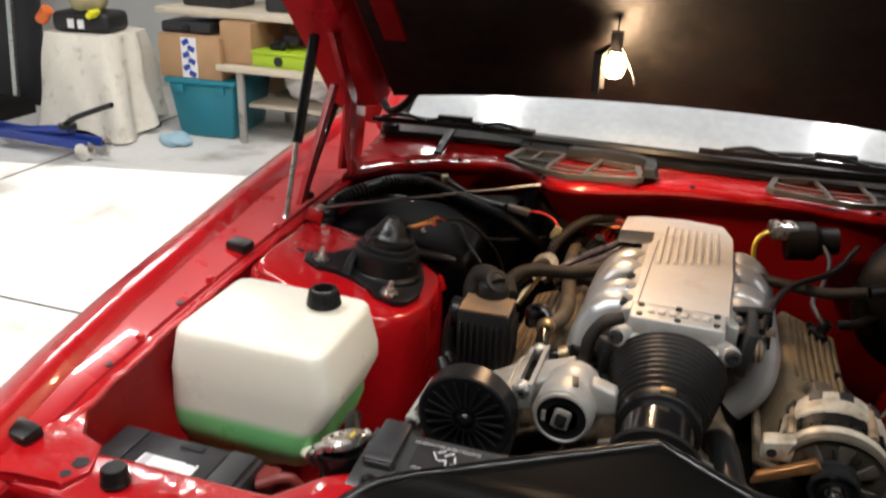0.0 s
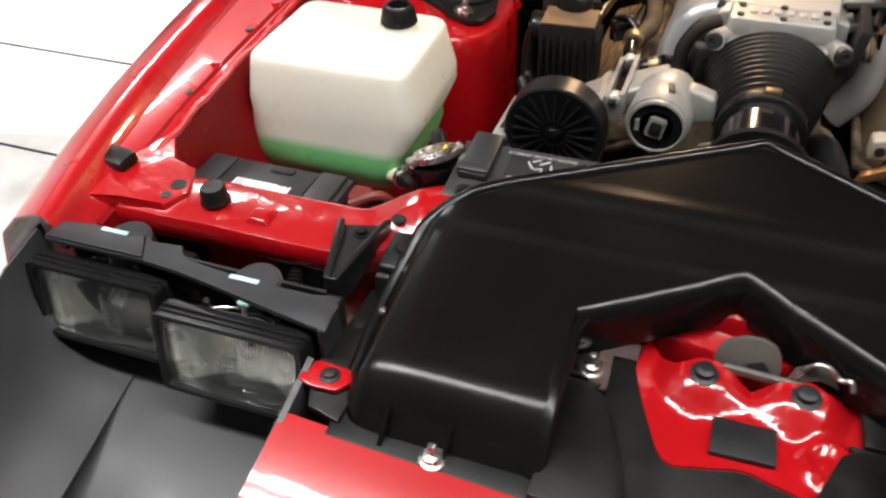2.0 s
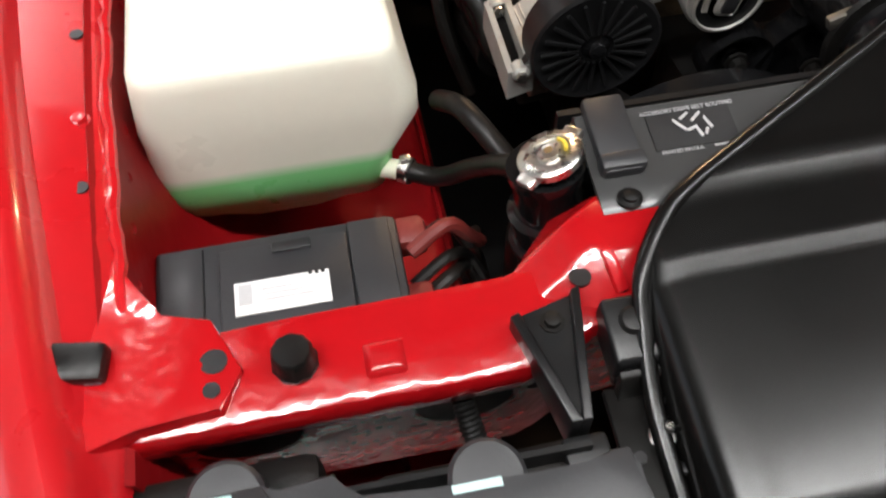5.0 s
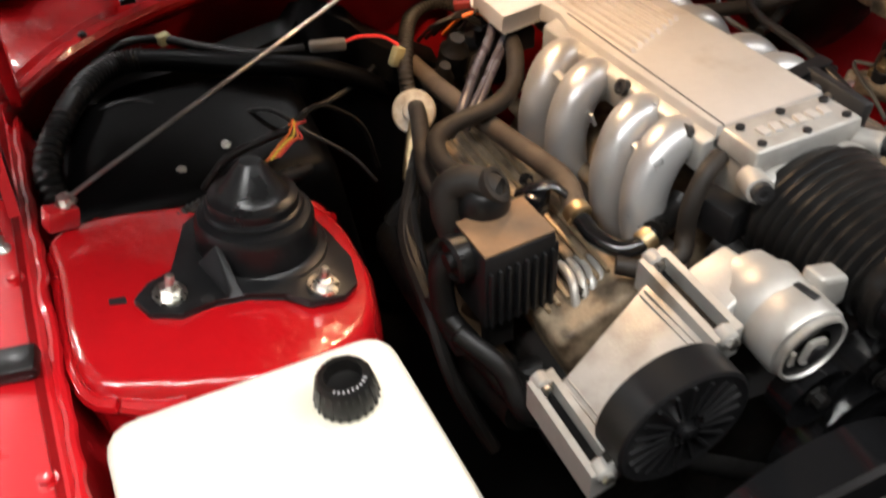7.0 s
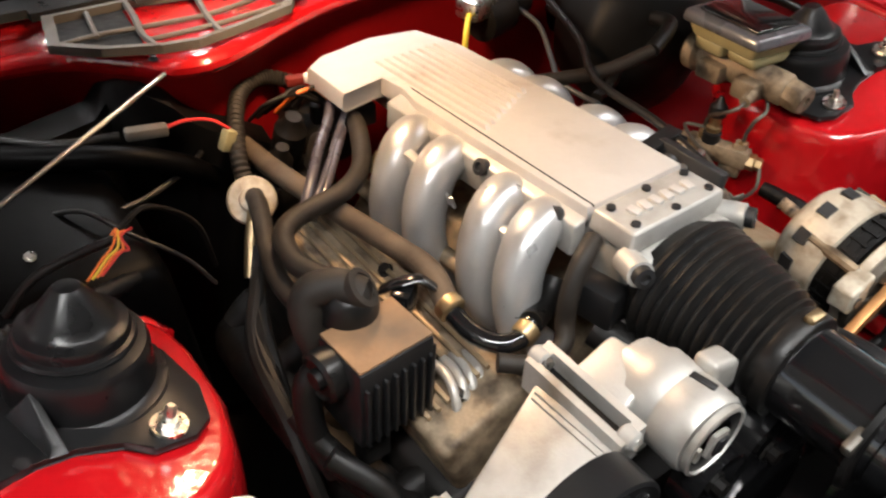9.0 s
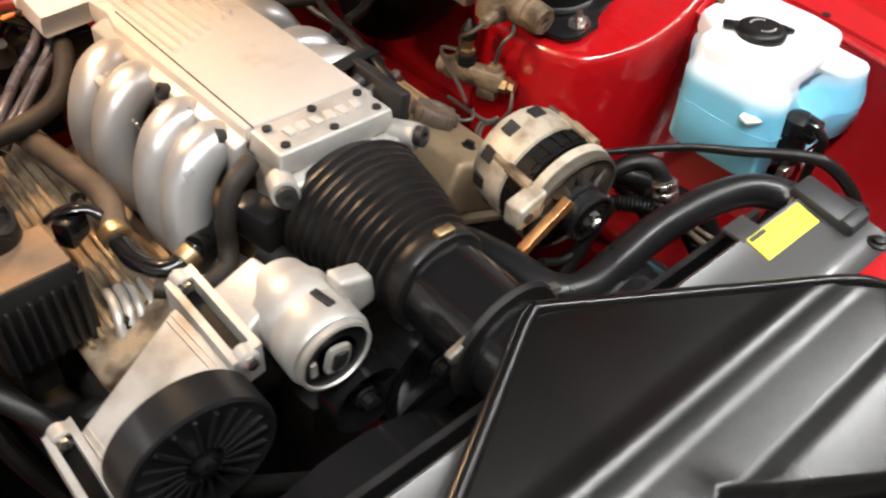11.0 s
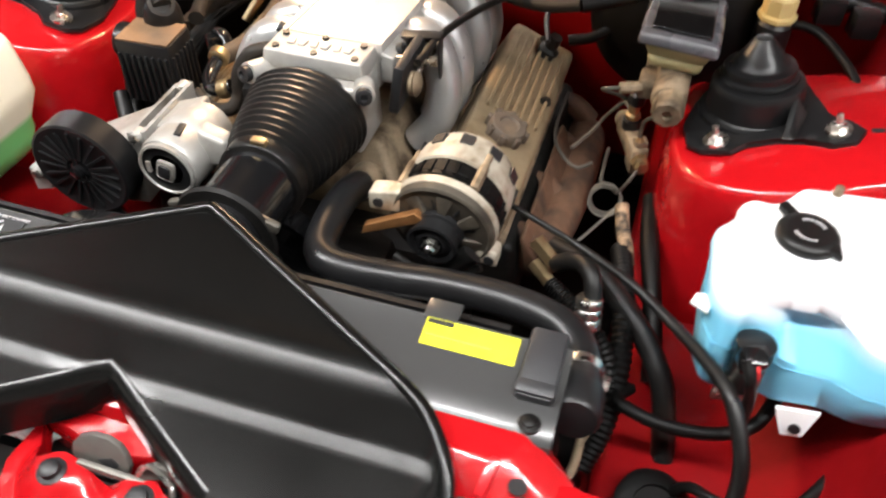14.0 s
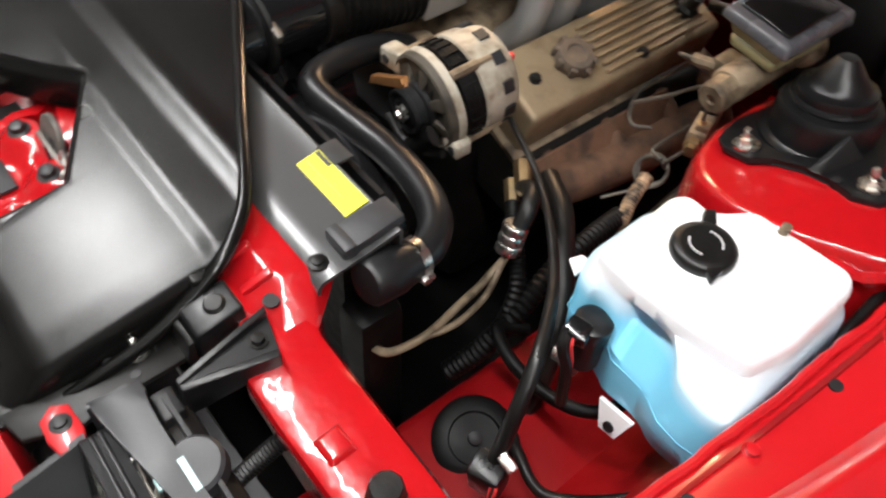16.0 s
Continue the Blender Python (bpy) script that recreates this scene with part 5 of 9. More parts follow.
def intake_duct():
    """The black moulded air box: a wide wedge that rises to a point at the back and has two legs to the front."""
    t = thing("air_intake_duct", (0, -0.66, 0.76), "large satin black moulded intake duct with two forward legs", "air duct")
    b = B()
    CREASE = [(-0.446, 0.858), (-0.545, 0.8473), (-0.555, 0.8462), (-0.562, 0.8470), (-0.570, 0.8463), (-0.578, 0.8435), (-0.586, 0.8402), (-0.597, 0.8378), (-0.629, 0.8366), (-0.636, 0.8352), (-0.644, 0.8318), (-0.651, 0.83075), (-0.792, 0.8100), (-0.802, 0.8085), (-0.812, 0.8045), (-0.826, 0.792), (-0.848, 0.768)]

    def back(x):
        a = abs(x + 0.008)
        return interp(a, [(0, -0.446), (0.25, -0.582), (0.275, -0.602), (0.293, -0.630), (0.302, -0.665), (0.306, -0.70)])

    def height(x, y):
        a = abs(x + 0.008)
        return interp(-y, [(-p, z) for p, z in CREASE]) - interp(a, [(0, 0), (0.262, 0.0), (0.282, 0.002), (0.294, 0.008), (0.302, 0.022), (0.306, 0.06)])

    XS = [0, 0.012, 0.025, 0.036, 0.06, 0.085, 0.11, 0.126, 0.1315, 0.1325, 0.15, 0.18, 0.21, 0.24, 0.262, 0.275, 0.284, 0.291, 0.297, 0.302, 0.306]
    rows = []
    for a in [-q for q in XS[:0:-1]] + XS:
        x = a - 0.008
        yb = back(x)
        mid = abs(a) < 0.132
        yf = -0.624 - 0.60 * abs(a) if mid else -0.848
        ys = [yb] + [min(y, yb - 0.0004 * (k + 1)) for k, (y, z) in enumerate(CREASE[1:])]
        if mid:
            ys = [max(y, yf + 0.0003 * (len(ys) - k)) for k, y in enumerate(ys)]
        q = [Vector((x, yb + 0.004, height(x, yb) - 0.05)), Vector((x, yb + 0.004, height(x, yb) - 0.008))]
        q += [Vector((x, y, height(x, y))) for y in ys]
        e = q[-1]
        if mid:
            q += [e + Vector((0, -0.004, -0.0012)), e + Vector((0, -0.010, -0.006)), e + Vector((0, -0.0145, -0.016)), e + Vector((0, -0.016, -0.05))]
        else:
            q += [e + Vector((0, -0.001, -0.002)), e + Vector((0, -0.002, -0.004)), e + Vector((0, -0.003, -0.008)), e + Vector((0, -0.003, -0.012))]
        rows.append(q)
    sheet(b, rows, 0.004)
    body = part("duct_shell", b, DUCT, t, "satin black duct shell with creased panels", sharp=42)
    # rolled rim along the back edge and round the notch
    rim = [(-0.318, -0.80, 0.765), (-0.320, -0.72, 0.785), (-0.314, -0.665, 0.806), (-0.306, -0.632, 0.822)] + [(x, back(x) + 0.002, height(x, back(x)) - 0.003) for x in (-0.283, -0.258, -0.2, -0.1, -0.03)] + [(-0.008, -0.447, 0.857)]
    part("rim", tube(B(), rim, 0.0070, 10, k=4), DUCT, body, "rolled glossy edge")
    part("rim", tube(B(), [(-0.016 - x, y, z) for x, y, z in rim], 0.0070, 10, k=4), DUCT, body)
    notch = [(-0.139, -0.845, 0.765), (-0.139, -0.80, 0.801), (-0.139, -0.728, 0.810), (-0.134, -0.706, 0.811), (-0.122, -0.694, 0.811)]
    part("notch_rim", tube(B(), notch, [0.009, 0.009, 0.009, 0.008, 0.004], 12, k=4, flat=0.8), DUCT, body)
    part("notch_rim", tube(B(), [(-0.016 - x, y, z) for x, y, z in notch], [0.009, 0.009, 0.009, 0.008, 0.004], 12, k=4, flat=0.8), DUCT, body)
    part("latch_apron", prism(B(), [(-0.105, -0.690), (0.130, -0.690), (0.118, -0.866), (-0.095, -0.866)], 0.744, 0.7605, bev=0.002), PANEL, body, "lower apron in front of the latch")
    for s in (-1, 1):
        c = lambda x: s * (x + 0.0) - 0.008
        part("front_flange", prism(B(), [(c(x), y) for x, y in ((0.125, -0.868), (0.305, -0.862), (0.31, -0.80), (0.125, -0.80))], 0.762, 0.768, bev=0.001), BLACK, body, "flat mounting flange")
        part("web", hexa(B(), [(c(0.20), -0.845, 0.765), (c(0.204), -0.845, 0.765), (c(0.204), -0.862, 0.765), (c(0.20), -0.862, 0.765)], [(c(0.20), -0.835, 0.79), (c(0.204), -0.835, 0.79), (c(0.204), -0.84, 0.785), (c(0.20), -0.84, 0.785)]), DUCT, body)
        part("web", hexa(B(), [(c(0.255), -0.845, 0.765), (c(0.259), -0.845, 0.765), (c(0.259), -0.862, 0.765), (c(0.255), -0.862, 0.765)], [(c(0.255), -0.835, 0.79), (c(0.259), -0.835, 0.79), (c(0.259), -0.84, 0.785), (c(0.255), -0.84, 0.785)]), DUCT, body)
        o = 0.011 * s
        part("shelf_panel", prism(B(), [(c(x) + o * f, y) for x, y, f in ((0.130, -0.866, 0), (0.130, -0.742, 0), (0.099, -0.742, 1), (0.083, -0.751, 1), (0.050, -0.835, 1), (0.050, -0.866, 1))], 0.766, 0.7735, bev=0.0015), PANEL, body, "flat shelf beside the latch")
        part("shelf_panel", prism(B(), [(c(x) + o * f, y) for x, y, f in ((0.130, -0.738, 0), (0.130, -0.70, 0), (0.100, -0.676, 0), (0.082, -0.645, 1), (0.078, -0.650, 1), (0.098, -0.690, 1), (0.099, -0.738, 1))], 0.767, 0.7755, bev=0.0015), PANEL, body, "raised shelf that carries a stud")
        part("shelf_seam", prism(B(), [(c(x), y) for x, y in ((0.128, -0.745), (0.104, -0.743), (0.100, -0.737), (0.128, -0.738))], 0.766, 0.7705), INK, body)
        part("side_shelf", prism(B(), [(c(x), y) for x, y in ((0.296, -0.690), (0.338, -0.690), (0.340, -0.76), (0.346, -0.80), (0.330, -0.842), (0.298, -0.850))], 0.765, 0.772, bev=0.0015), PANEL, body, "side mounting shelf")
        part("side_gusset", hexa(B(), [(c(0.297), -0.712, 0.772), (c(0.318), -0.716, 0.772), (c(0.318), -0.718, 0.772), (c(0.297), -0.715, 0.772)], [(c(0.297), -0.708, 0.792), (c(0.300), -0.709, 0.792), (c(0.300), -0.711, 0.792), (c(0.297), -0.711, 0.792)]), BLACK, body)
        part("side_clip", box(B(), (c(0.306), -0.755, 0.776), (0.022, 0.008, 0.006), (0, 0, 20 * s), bev=0.002), BLACK, body)
        part("shelf_hole", lathe(B(), (c(0.328), -0.742, 0.7722), (0, 0, 1), [(0.0045, 0), (0.0045, 0.001), (0.002, 0.001)], 10), INK, body)
        for x, y, z in ((0.307, -0.731, 0.772), (0.110, -0.728, 0.7755), (0.21, -0.857, 0.768)):
            if s > 0 and x < 0.2:
                continue
            bo = part("retainer", lathe(B(), (c(x), y, z), (0, 0, 1), [(0.0115, 0), (0.0115, 0.002), (0.0085, 0.003), (0.0075, 0.007), (0.0035, 0.0085), (0.0032, 0.019), (0.002, 0.020)], 14), STEEL, body, "zinc stud and washer")


intake_duct()


def latch():
    t = thing("hood_latch", (0.015, -0.7, 0.74), "red latch plate with a grey steel catch and two dark bolts", "latch")
    mid = 0.015
    front = smooth_path([(-0.098, -0.703, 0), (-0.082, -0.748, 0), (-0.060, -0.792, 0), (-0.030, -0.790, 0), (0.0, -0.783, 0), (0.030, -0.790, 0), (0.060, -0.792, 0), (0.082, -0.748, 0), (0.098, -0.703, 0)], 6)
    back = smooth_path([(-0.095, -0.655, 0), (-0.085, -0.672, 0), (-0.064, -0.700, 0), (-0.041, -0.690, 0), (0.0, -0.699, 0), (0.041, -0.690, 0), (0.064, -0.700, 0), (0.085, -0.672, 0), (0.095, -0.655, 0)], 6)

    def rise(x, y):
        h = 0.0
        for bx in (-0.041, 0.041):
            d = math.hypot(x - bx, (y + 0.698) * 0.9) / 0.028
            h = max(h, 0.020 * max(0.0, min(1.0, 1.9 - 1.3 * d)))
        d = math.hypot(x - 0.064, y + 0.758) / 0.024
        h += 0.008 * max(0.0, 1 - abs(d - 0.8) / 0.30)
        h += 0.006 * max(0.0, 1 - abs(x) / 0.02) * max(0.0, 1 - abs(y + 0.716) / 0.014)
        return 0.763 + h
    rows = []
    for f, r in zip(front, back):
        q = []
        for k in range(19):
            p = f + (r - f) * (k / 18)
            q.append(Vector((mid + p.x, p.y, rise(p.x, p.y))))
        rows.append([q[0] + Vector((0, -0.002, -0.012))] + q + [q[-1] + Vector((0, 0.003, -0.020))])
    pl = part("plate", sheet(B(), rows, 0.003), RED_BAY, t, "red pressed plate", sharp=50)
    part("slot", hexa(B(), [(mid - 0.027, -0.777, 0.7648), (mid + 0.024, -0.775, 0.7648), (mid + 0.023, -0.739, 0.7648), (mid - 0.027, -0.739, 0.7648)], [(mid - 0.027, -0.777, 0.7690), (mid + 0.024, -0.775, 0.7690), (mid + 0.023, -0.739, 0.7690), (mid - 0.027, -0.739, 0.7690)], bev=0.0006), INK, pl, "dark square slot")
    # sloping red panel behind, above a dark recess
    rear = [(-0.085, -0.652), (-0.04, -0.628), (0.0, -0.607), (0.045, -0.628), (0.09, -0.652)]
    b = B()
    rows = [[Vector((mid - 0.01 + x, y + 0.02, 0.785)), Vector((mid - 0.01 + x, y, 0.7785)), Vector((mid - 0.01 + x, -0.655 - 0.02 * (1 - abs(x) / 0.09), 0.772)), Vector((mid - 0.01 + x, -0.658 - 0.02 * (1 - abs(x) / 0.09), 0.767)), Vector((mid - 0.01 + x, -0.655 - 0.018 * (1 - abs(x) / 0.09), 0.70))] for x, y in rear]
    rp = part("back_panel", sheet(b, rows, 0.003), RED_BAY, t, "red sloping panel behind the catch", sharp=40)
    part("panel_hole", lathe(B(), (0.011, -0.637, 0.7765), (0, -0.12, 1), [(0.003, 0), (0.003, 0.0012), (0.001, 0.0012)], 10), INK, rp)
    for s in (-1, 1):
        part("bolt", lathe(B(), (mid + s * 0.041, -0.709, 0.7815), (0, -0.1, 1), [(0.0125, 0), (0.0125, 0.002), (0.0085, 0.0035), (0.0085, 0.009), (0.006, 0.0105), (0.002, 0.0105)], 14), INK, t, "black flanged bolt")
    part("catch", prism(B(), [(-0.047, 0.0), (-0.045, 0.014), (-0.036, 0.026), (-0.020, 0.034), (-0.002, 0.035), (0.012, 0.029), (0.019, 0.018), (0.022, 0.004), (0.018, -0.012), (-0.04, -0.012)], -0.003, 0.003, pose(mid + 0.002, -0.686, 0.782, 74, 0, 0) @ Matrix.Diagonal((0.80, 0.80, 1, 1)), bev=0.001), CATCH, t, "grey steel catch plate")
    part("catch_slot", prism(B(), [(-0.010, 0.004), (0.004, 0.010), (0.010, 0.004), (0.004, -0.004)], 0.003, 0.0042, pose(mid, -0.6865, 0.780, 74, 0, 0)), INK, t)
    part("catch_arm", prism(B(), [(0.024, -0.006), (0.030, 0.010), (0.044, 0.018), (0.060, 0.016), (0.070, 0.008), (0.066, 0.000), (0.05, 0.006), (0.038, 0.002), (0.034, -0.010)], -0.003, 0.003, pose(mid, -0.690, 0.782, 70, 0, 0), bev=0.001), CATCH, t, "bent grey catch arm")
    part("spring", tube(B(), [(mid + 0.030, -0.692, 0.786), (mid + 0.040, -0.690, 0.802), (mid + 0.052, -0.692, 0.806), (mid + 0.063, -0.696, 0.799), (mid + 0.070, -0.70, 0.803), (mid + 0.073, -0.705, 0.797)], 0.0022, 8), STEEL, t, "steel spring wire")
    part("catch_foot", box(B(), (mid + 0.008, -0.694, 0.780), (0.07, 0.006, 0.008), (0, 2, 0), bev=0.002), CATCH, t)
    part("under_pan", box(B(), (mid, -0.72, 0.715), (0.20, 0.20, 0.012)), IRON, t)


latch()


def brace(s):
    """Folded triangular bracket between the support bar and the lamp panel."""
    t = thing("lamp_bracket", (s * 0.385, -0.67, 0.79), "black folded triangular bracket on the support bar", "bracket", "lamp brackets")
    X = lambda x: s * x
    part("web", prism(B(), [(X(x), y) for x, y in ((0.397, -0.640), (0.352, -0.628), (0.362, -0.70), (0.375, -0.72))], 0.800, 0.803), BLACK, t)
    part("flange", hexa(B(), [(X(0.402), -0.642, 0.795), (X(0.395), -0.640, 0.795), (X(0.372), -0.722, 0.765), (X(0.380), -0.722, 0.765)], [(X(0.402), -0.642, 0.812), (X(0.395), -0.640, 0.812), (X(0.372), -0.722, 0.805), (X(0.380), -0.722, 0.805)], bev=0.0015), SATIN, t)
    part("flange", hexa(B(), [(X(0.349), -0.627, 0.795), (X(0.356), -0.629, 0.795), (X(0.373), -0.722, 0.765), (X(0.366), -0.722, 0.765)], [(X(0.349), -0.627, 0.812), (X(0.356), -0.629, 0.812), (X(0.373), -0.722, 0.805), (X(0.366), -0.722, 0.805)], bev=0.0015), SATIN, t)
    part("bolt", hexbolt(B(), (X(0.373), -0.648, 0.803), (0, 0, 1), 0.006, 0.006), IRON, t)
    part("drop_leg", box(B(), (X(0.372), -0.735, 0.735), (0.03, 0.02, 0.11), bev=0.003), BLACK, t)
    k = thing("mount_block", (s * 0.318, -0.668, 0.77), "black rubber mounting block beside the duct", "block", "mounting blocks")
    part("block", hexa(B(), [(X(0.300), -0.690, 0.772), (X(0.340), -0.690, 0.772), (X(0.340), -0.640, 0.780), (X(0.300), -0.640, 0.780)], [(X(0.301), -0.688, 0.803), (X(0.339), -0.688, 0.803), (X(0.339), -0.641, 0.812), (X(0.301), -0.641, 0.812)], bev=0.0035), BLACK, k)
    part("button", lathe(B(), (X(0.320), -0.660, 0.8075), (0, -0.18, 1), [(0.0105, 0), (0.0105, 0.002), (0.008, 0.0045), (0.003, 0.005)], 18), RUBBER, k, "domed rubber button")
    part("front_strap", hexa(B(), [(X(0.302), -0.7005, 0.770), (X(0.338), -0.7005, 0.770), (X(0.338), -0.691, 0.770), (X(0.302), -0.691, 0.770)], [(X(0.302), -0.696, 0.796), (X(0.338), -0.696, 0.796), (X(0.338), -0.691, 0.798), (X(0.302), -0.691, 0.798)], bev=0.001), PANEL, k)
    part("side_pad", box(B(), (X(0.286), -0.652, 0.812), (0.022, 0.030, 0.010), (-8, 0, 0), bev=0.003), RUBBER, k)


for s in (-1, 1):
    brace(s)


def headlamp(s, x0, x1, y, z0, z1):
    cx, w, h = s * (x0 + x1) / 2, x1 - x0, z1 - z0
    t = thing("headlamp", (cx, y, z0), "rectangular sealed-beam headlamp with a fluted lens in a black frame", "headlamp", "headlamps")
    m = pose(cx, y, (z0 + z1) / 2, -9, 0, -s * 0.7)

    def frame_ring(wa, ha, wb, hb, ya, yb, r):
        """Rounded rectangular ring between two sizes."""
        b = B()
        out = lambda ww, hh, yy: [m @ Vector((p.x, yy, p.y)) for p in fillet([(-ww / 2, -hh / 2, 0), (ww / 2, -hh / 2, 0), (ww / 2, hh / 2, 0), (-ww / 2, hh / 2, 0)], r, 4)]
        A, C = out(wa, ha, ya), out(wa, ha, yb)
        D, E = out(wb, hb, yb), out(wb, hb, ya)
        rows = [[b.verts.new(p) for p in q] for q in (A, C, D, E)]
        n = len(A)
        for u in range(4):
            for i in range(n):
                k = (i + 1) % n
                b.faces.new((rows[u][i], rows[u][k], rows[(u + 1) % 4][k], rows[(u + 1) % 4][i]))
        return b
    part("frame", frame_ring(w + 0.002, h - 0.003, w - 0.009, h - 0.012, 0.006, -0.012, 0.008), BLACK, t, "black retaining ring")
    part("bucket", frame_ring(w + 0.006, h - 0.001, w - 0.004, h - 0.010, 0.014, 0.004, 0.010), SATIN, t, "black plastic bucket")
    for k, (dy, dz) in enumerate(((-0.003, -0.0012), (0.0045, -0.0006))):
        part("top_ridge", box(B(), (0, dy, h / 2 + dz), (w - 0.006, 0.004, 0.003), bev=0.0012, m=m), SATIN, t)
    b = B()
    nx, nz = 84, 13
    rows = []
    for j in range(nz):
        v = -1 + 2 * j / (nz - 1)
        row = []
        for i in range(nx + 1):
            u = -1 + 2 * i / nx
            band = 1.0 if (abs(v) < 0.97 and (u < -0.55 or u > 0.15)) else 0.35
            flute = 0.0010 * (i % 2) * band
            row.append(m @ Vector((u * (w / 2 - 0.006), -0.013 + 0.009 * (u * u + v * v) / 2 + flute, v * (h / 2 - 0.0075))))
        rows.append(row)
    sheet(b, rows, 0.0018)
    part("lens", b, GLASS, t, "clear lens with fine vertical flutes", sharp=15).visible_shadow = False
    b = B()
    rows = []
    for j in range(13):
        v = -1 + 2 * j / 12
        row = []
        for i in range(33):
            u = -1 + 2 * i / 32
            r2 = min(1.0, (u * u * 1.1 + v * v * 0.30))
            row.append(m @ Vector((u * (w / 2 - 0.006), 0.042 * (1 - r2) + 0.002, v * (h / 2 - 0.007))))
        rows.append(row)
    sheet(b, rows, 0.002)
    part("reflector", b, SILVER, t, "bright reflector bowl", sharp=60)
    bars = B()
    for cxk, zk, n in ((-0.24, 0.05, 5), (0.02, 0.0, 6), (0.12, -0.08, 5), (-0.30, -0.22, 4)):
        for i in range(n):
            box(bars, (cxk * w, -0.0085, zk * h + (i - n / 2) * 0.0062), (0.016, 0.0022, 0.0013), m=m)
    part("lens_bars", bars, GLASS, t, "short moulded bars in the lens").visible_shadow = False
    part("bulb_shield", lathe(B(), m @ Vector((0.004, 0.030, 0.002)), (0, -1, 0), [(0.011, 0), (0.012, 0.006), (0.010, 0.014), (0.004, 0.017)], 18), STEEL, t, "small bulb shield")
    part("back_shell", box(B(), (0, 0.064, 0), (w - 0.01, 0.03, h - 0.012), bev=0.01, m=m), IRON, t)
    # adjuster, studs and wire clip in the gap behind the ring
    sc = part("adjuster", tube(B(), [m @ Vector((-s * 0.004, 0.020, h / 2 - 0.012)), m @ Vector((-s * 0.004, 0.021, h / 2 - 0.002)), m @ Vector((-s * 0.003, 0.022, h / 2 + 0.008))], [0.0042, 0.0030, 0.0026], 8), STEEL, t, "steel adjusting screw")
    part("nylon_nut", box(B(), (-s * 0.003, 0.022, h / 2 + 0.0075), (0.012, 0.006, 0.004), bev=0.0012, m=m), mat("nylon", (0.40, 0.62, 0.62), 0.5), sc, "pale nylon nut")
    for px in (-0.038, 0.038):
        part("stud", lathe(B(), m @ Vector((px, 0.020, h / 2 - 0.013)), m.to_3x3() @ Vector((0, 0.1, 1)), [(0.006, 0), (0.0055, 0.005), (0.0030, 0.007), (0.0030, 0.012), (0.0042, 0.014), (0.002, 0.017)], 10), BLACK, t)
    part("retainer", box(B(), (0, 0.026, h / 2 - 0.016), (w * 0.66, 0.016, 0.006), (10, 0, 0), bev=0.002, m=m), IRON, t)
    part("wire_clip", tube(B(), [m @ Vector(q) for q in ((-0.045, 0.018, h / 2 - 0.010), (-0.020, 0.017, h / 2 - 0.003), (-0.016, 0.016, h / 2 - 0.003), (0.014, 0.016, h / 2 - 0.003), (0.020, 0.017, h / 2 - 0.003), (0.050, 0.018, h / 2 - 0.010))], 0.0012, 6, k=3), GREY_STEEL, t, "bent spring wire")


for s in (-1, 1):
    headlamp(s, 0.537, 0.691, -0.775, 0.6955, 0.7885)
    headlamp(s, 0.363, 0.517, -0.802, 0.7015, 0.7945)
    p = thing("headlamp_housing", (s * 0.52, -0.745, 0.80), "flat dark grey lamp housing with two pale strips", "lamp housing", "lamp housings")
    X = lambda x: s * x
    part("panel", prism(B(), [(X(x), y) for x, y in ((0.350, -0.744), (0.344, -0.788), (0.366, -0.785), (0.479, -0.766), (0.520, -0.760), (0.564, -0.757), (0.679, -0.759), (0.676, -0.731), (0.640, -0.726), (0.576, -0.724), (0.567, -0.731), (0.533, -0.725), (0.528, -0.736), (0.518, -0.744), (0.469, -0.747), (0.409, -0.749), (0.376, -0.750), (0.362, -0.744))], 0.8015, 0.8065, bev=0.0015), GREY, p, "dark grey flat panel")
    part("panel_step", prism(B(), [(X(x), y) for x, y in ((0.560, -0.7555), (0.677, -0.7575), (0.674, -0.7325), (0.640, -0.7275), (0.577, -0.7255))], 0.806, 0.8095, bev=0.001), GREY, p)
    for x in (0.448, 0.610):
        part("pale_strip", box(B(), (X(x), -0.7310 - 0.0195 * (x < 0.5), 0.8100 - 0.0030 * (x < 0.5)), (0.031, 0.0055, 0.0012)), mat("pale_strip", (0.5, 0.72, 0.72), 0.5), p, "pale green strip")
    for x, y in ((0.440, -0.744), (0.600, -0.727)):
        part("bucket_dome", lathe(B(), (X(x), y, 0.797), (0, -0.15, 1), [(0.025, -0.012), (0.025, 0.003), (0.022, 0.0060), (0.010, 0.0068), (0.002, 0.0068)], 24), GREY, p, "round bucket top")
    part("end_fold", box(B(), (X(0.349), -0.772, 0.775), (0.004, 0.035, 0.063)), GREY, p)
    part("back_fold", box(B(), (X(0.52), -0.735, 0.78), (0.30, 0.004, 0.04)), BLACK, p)

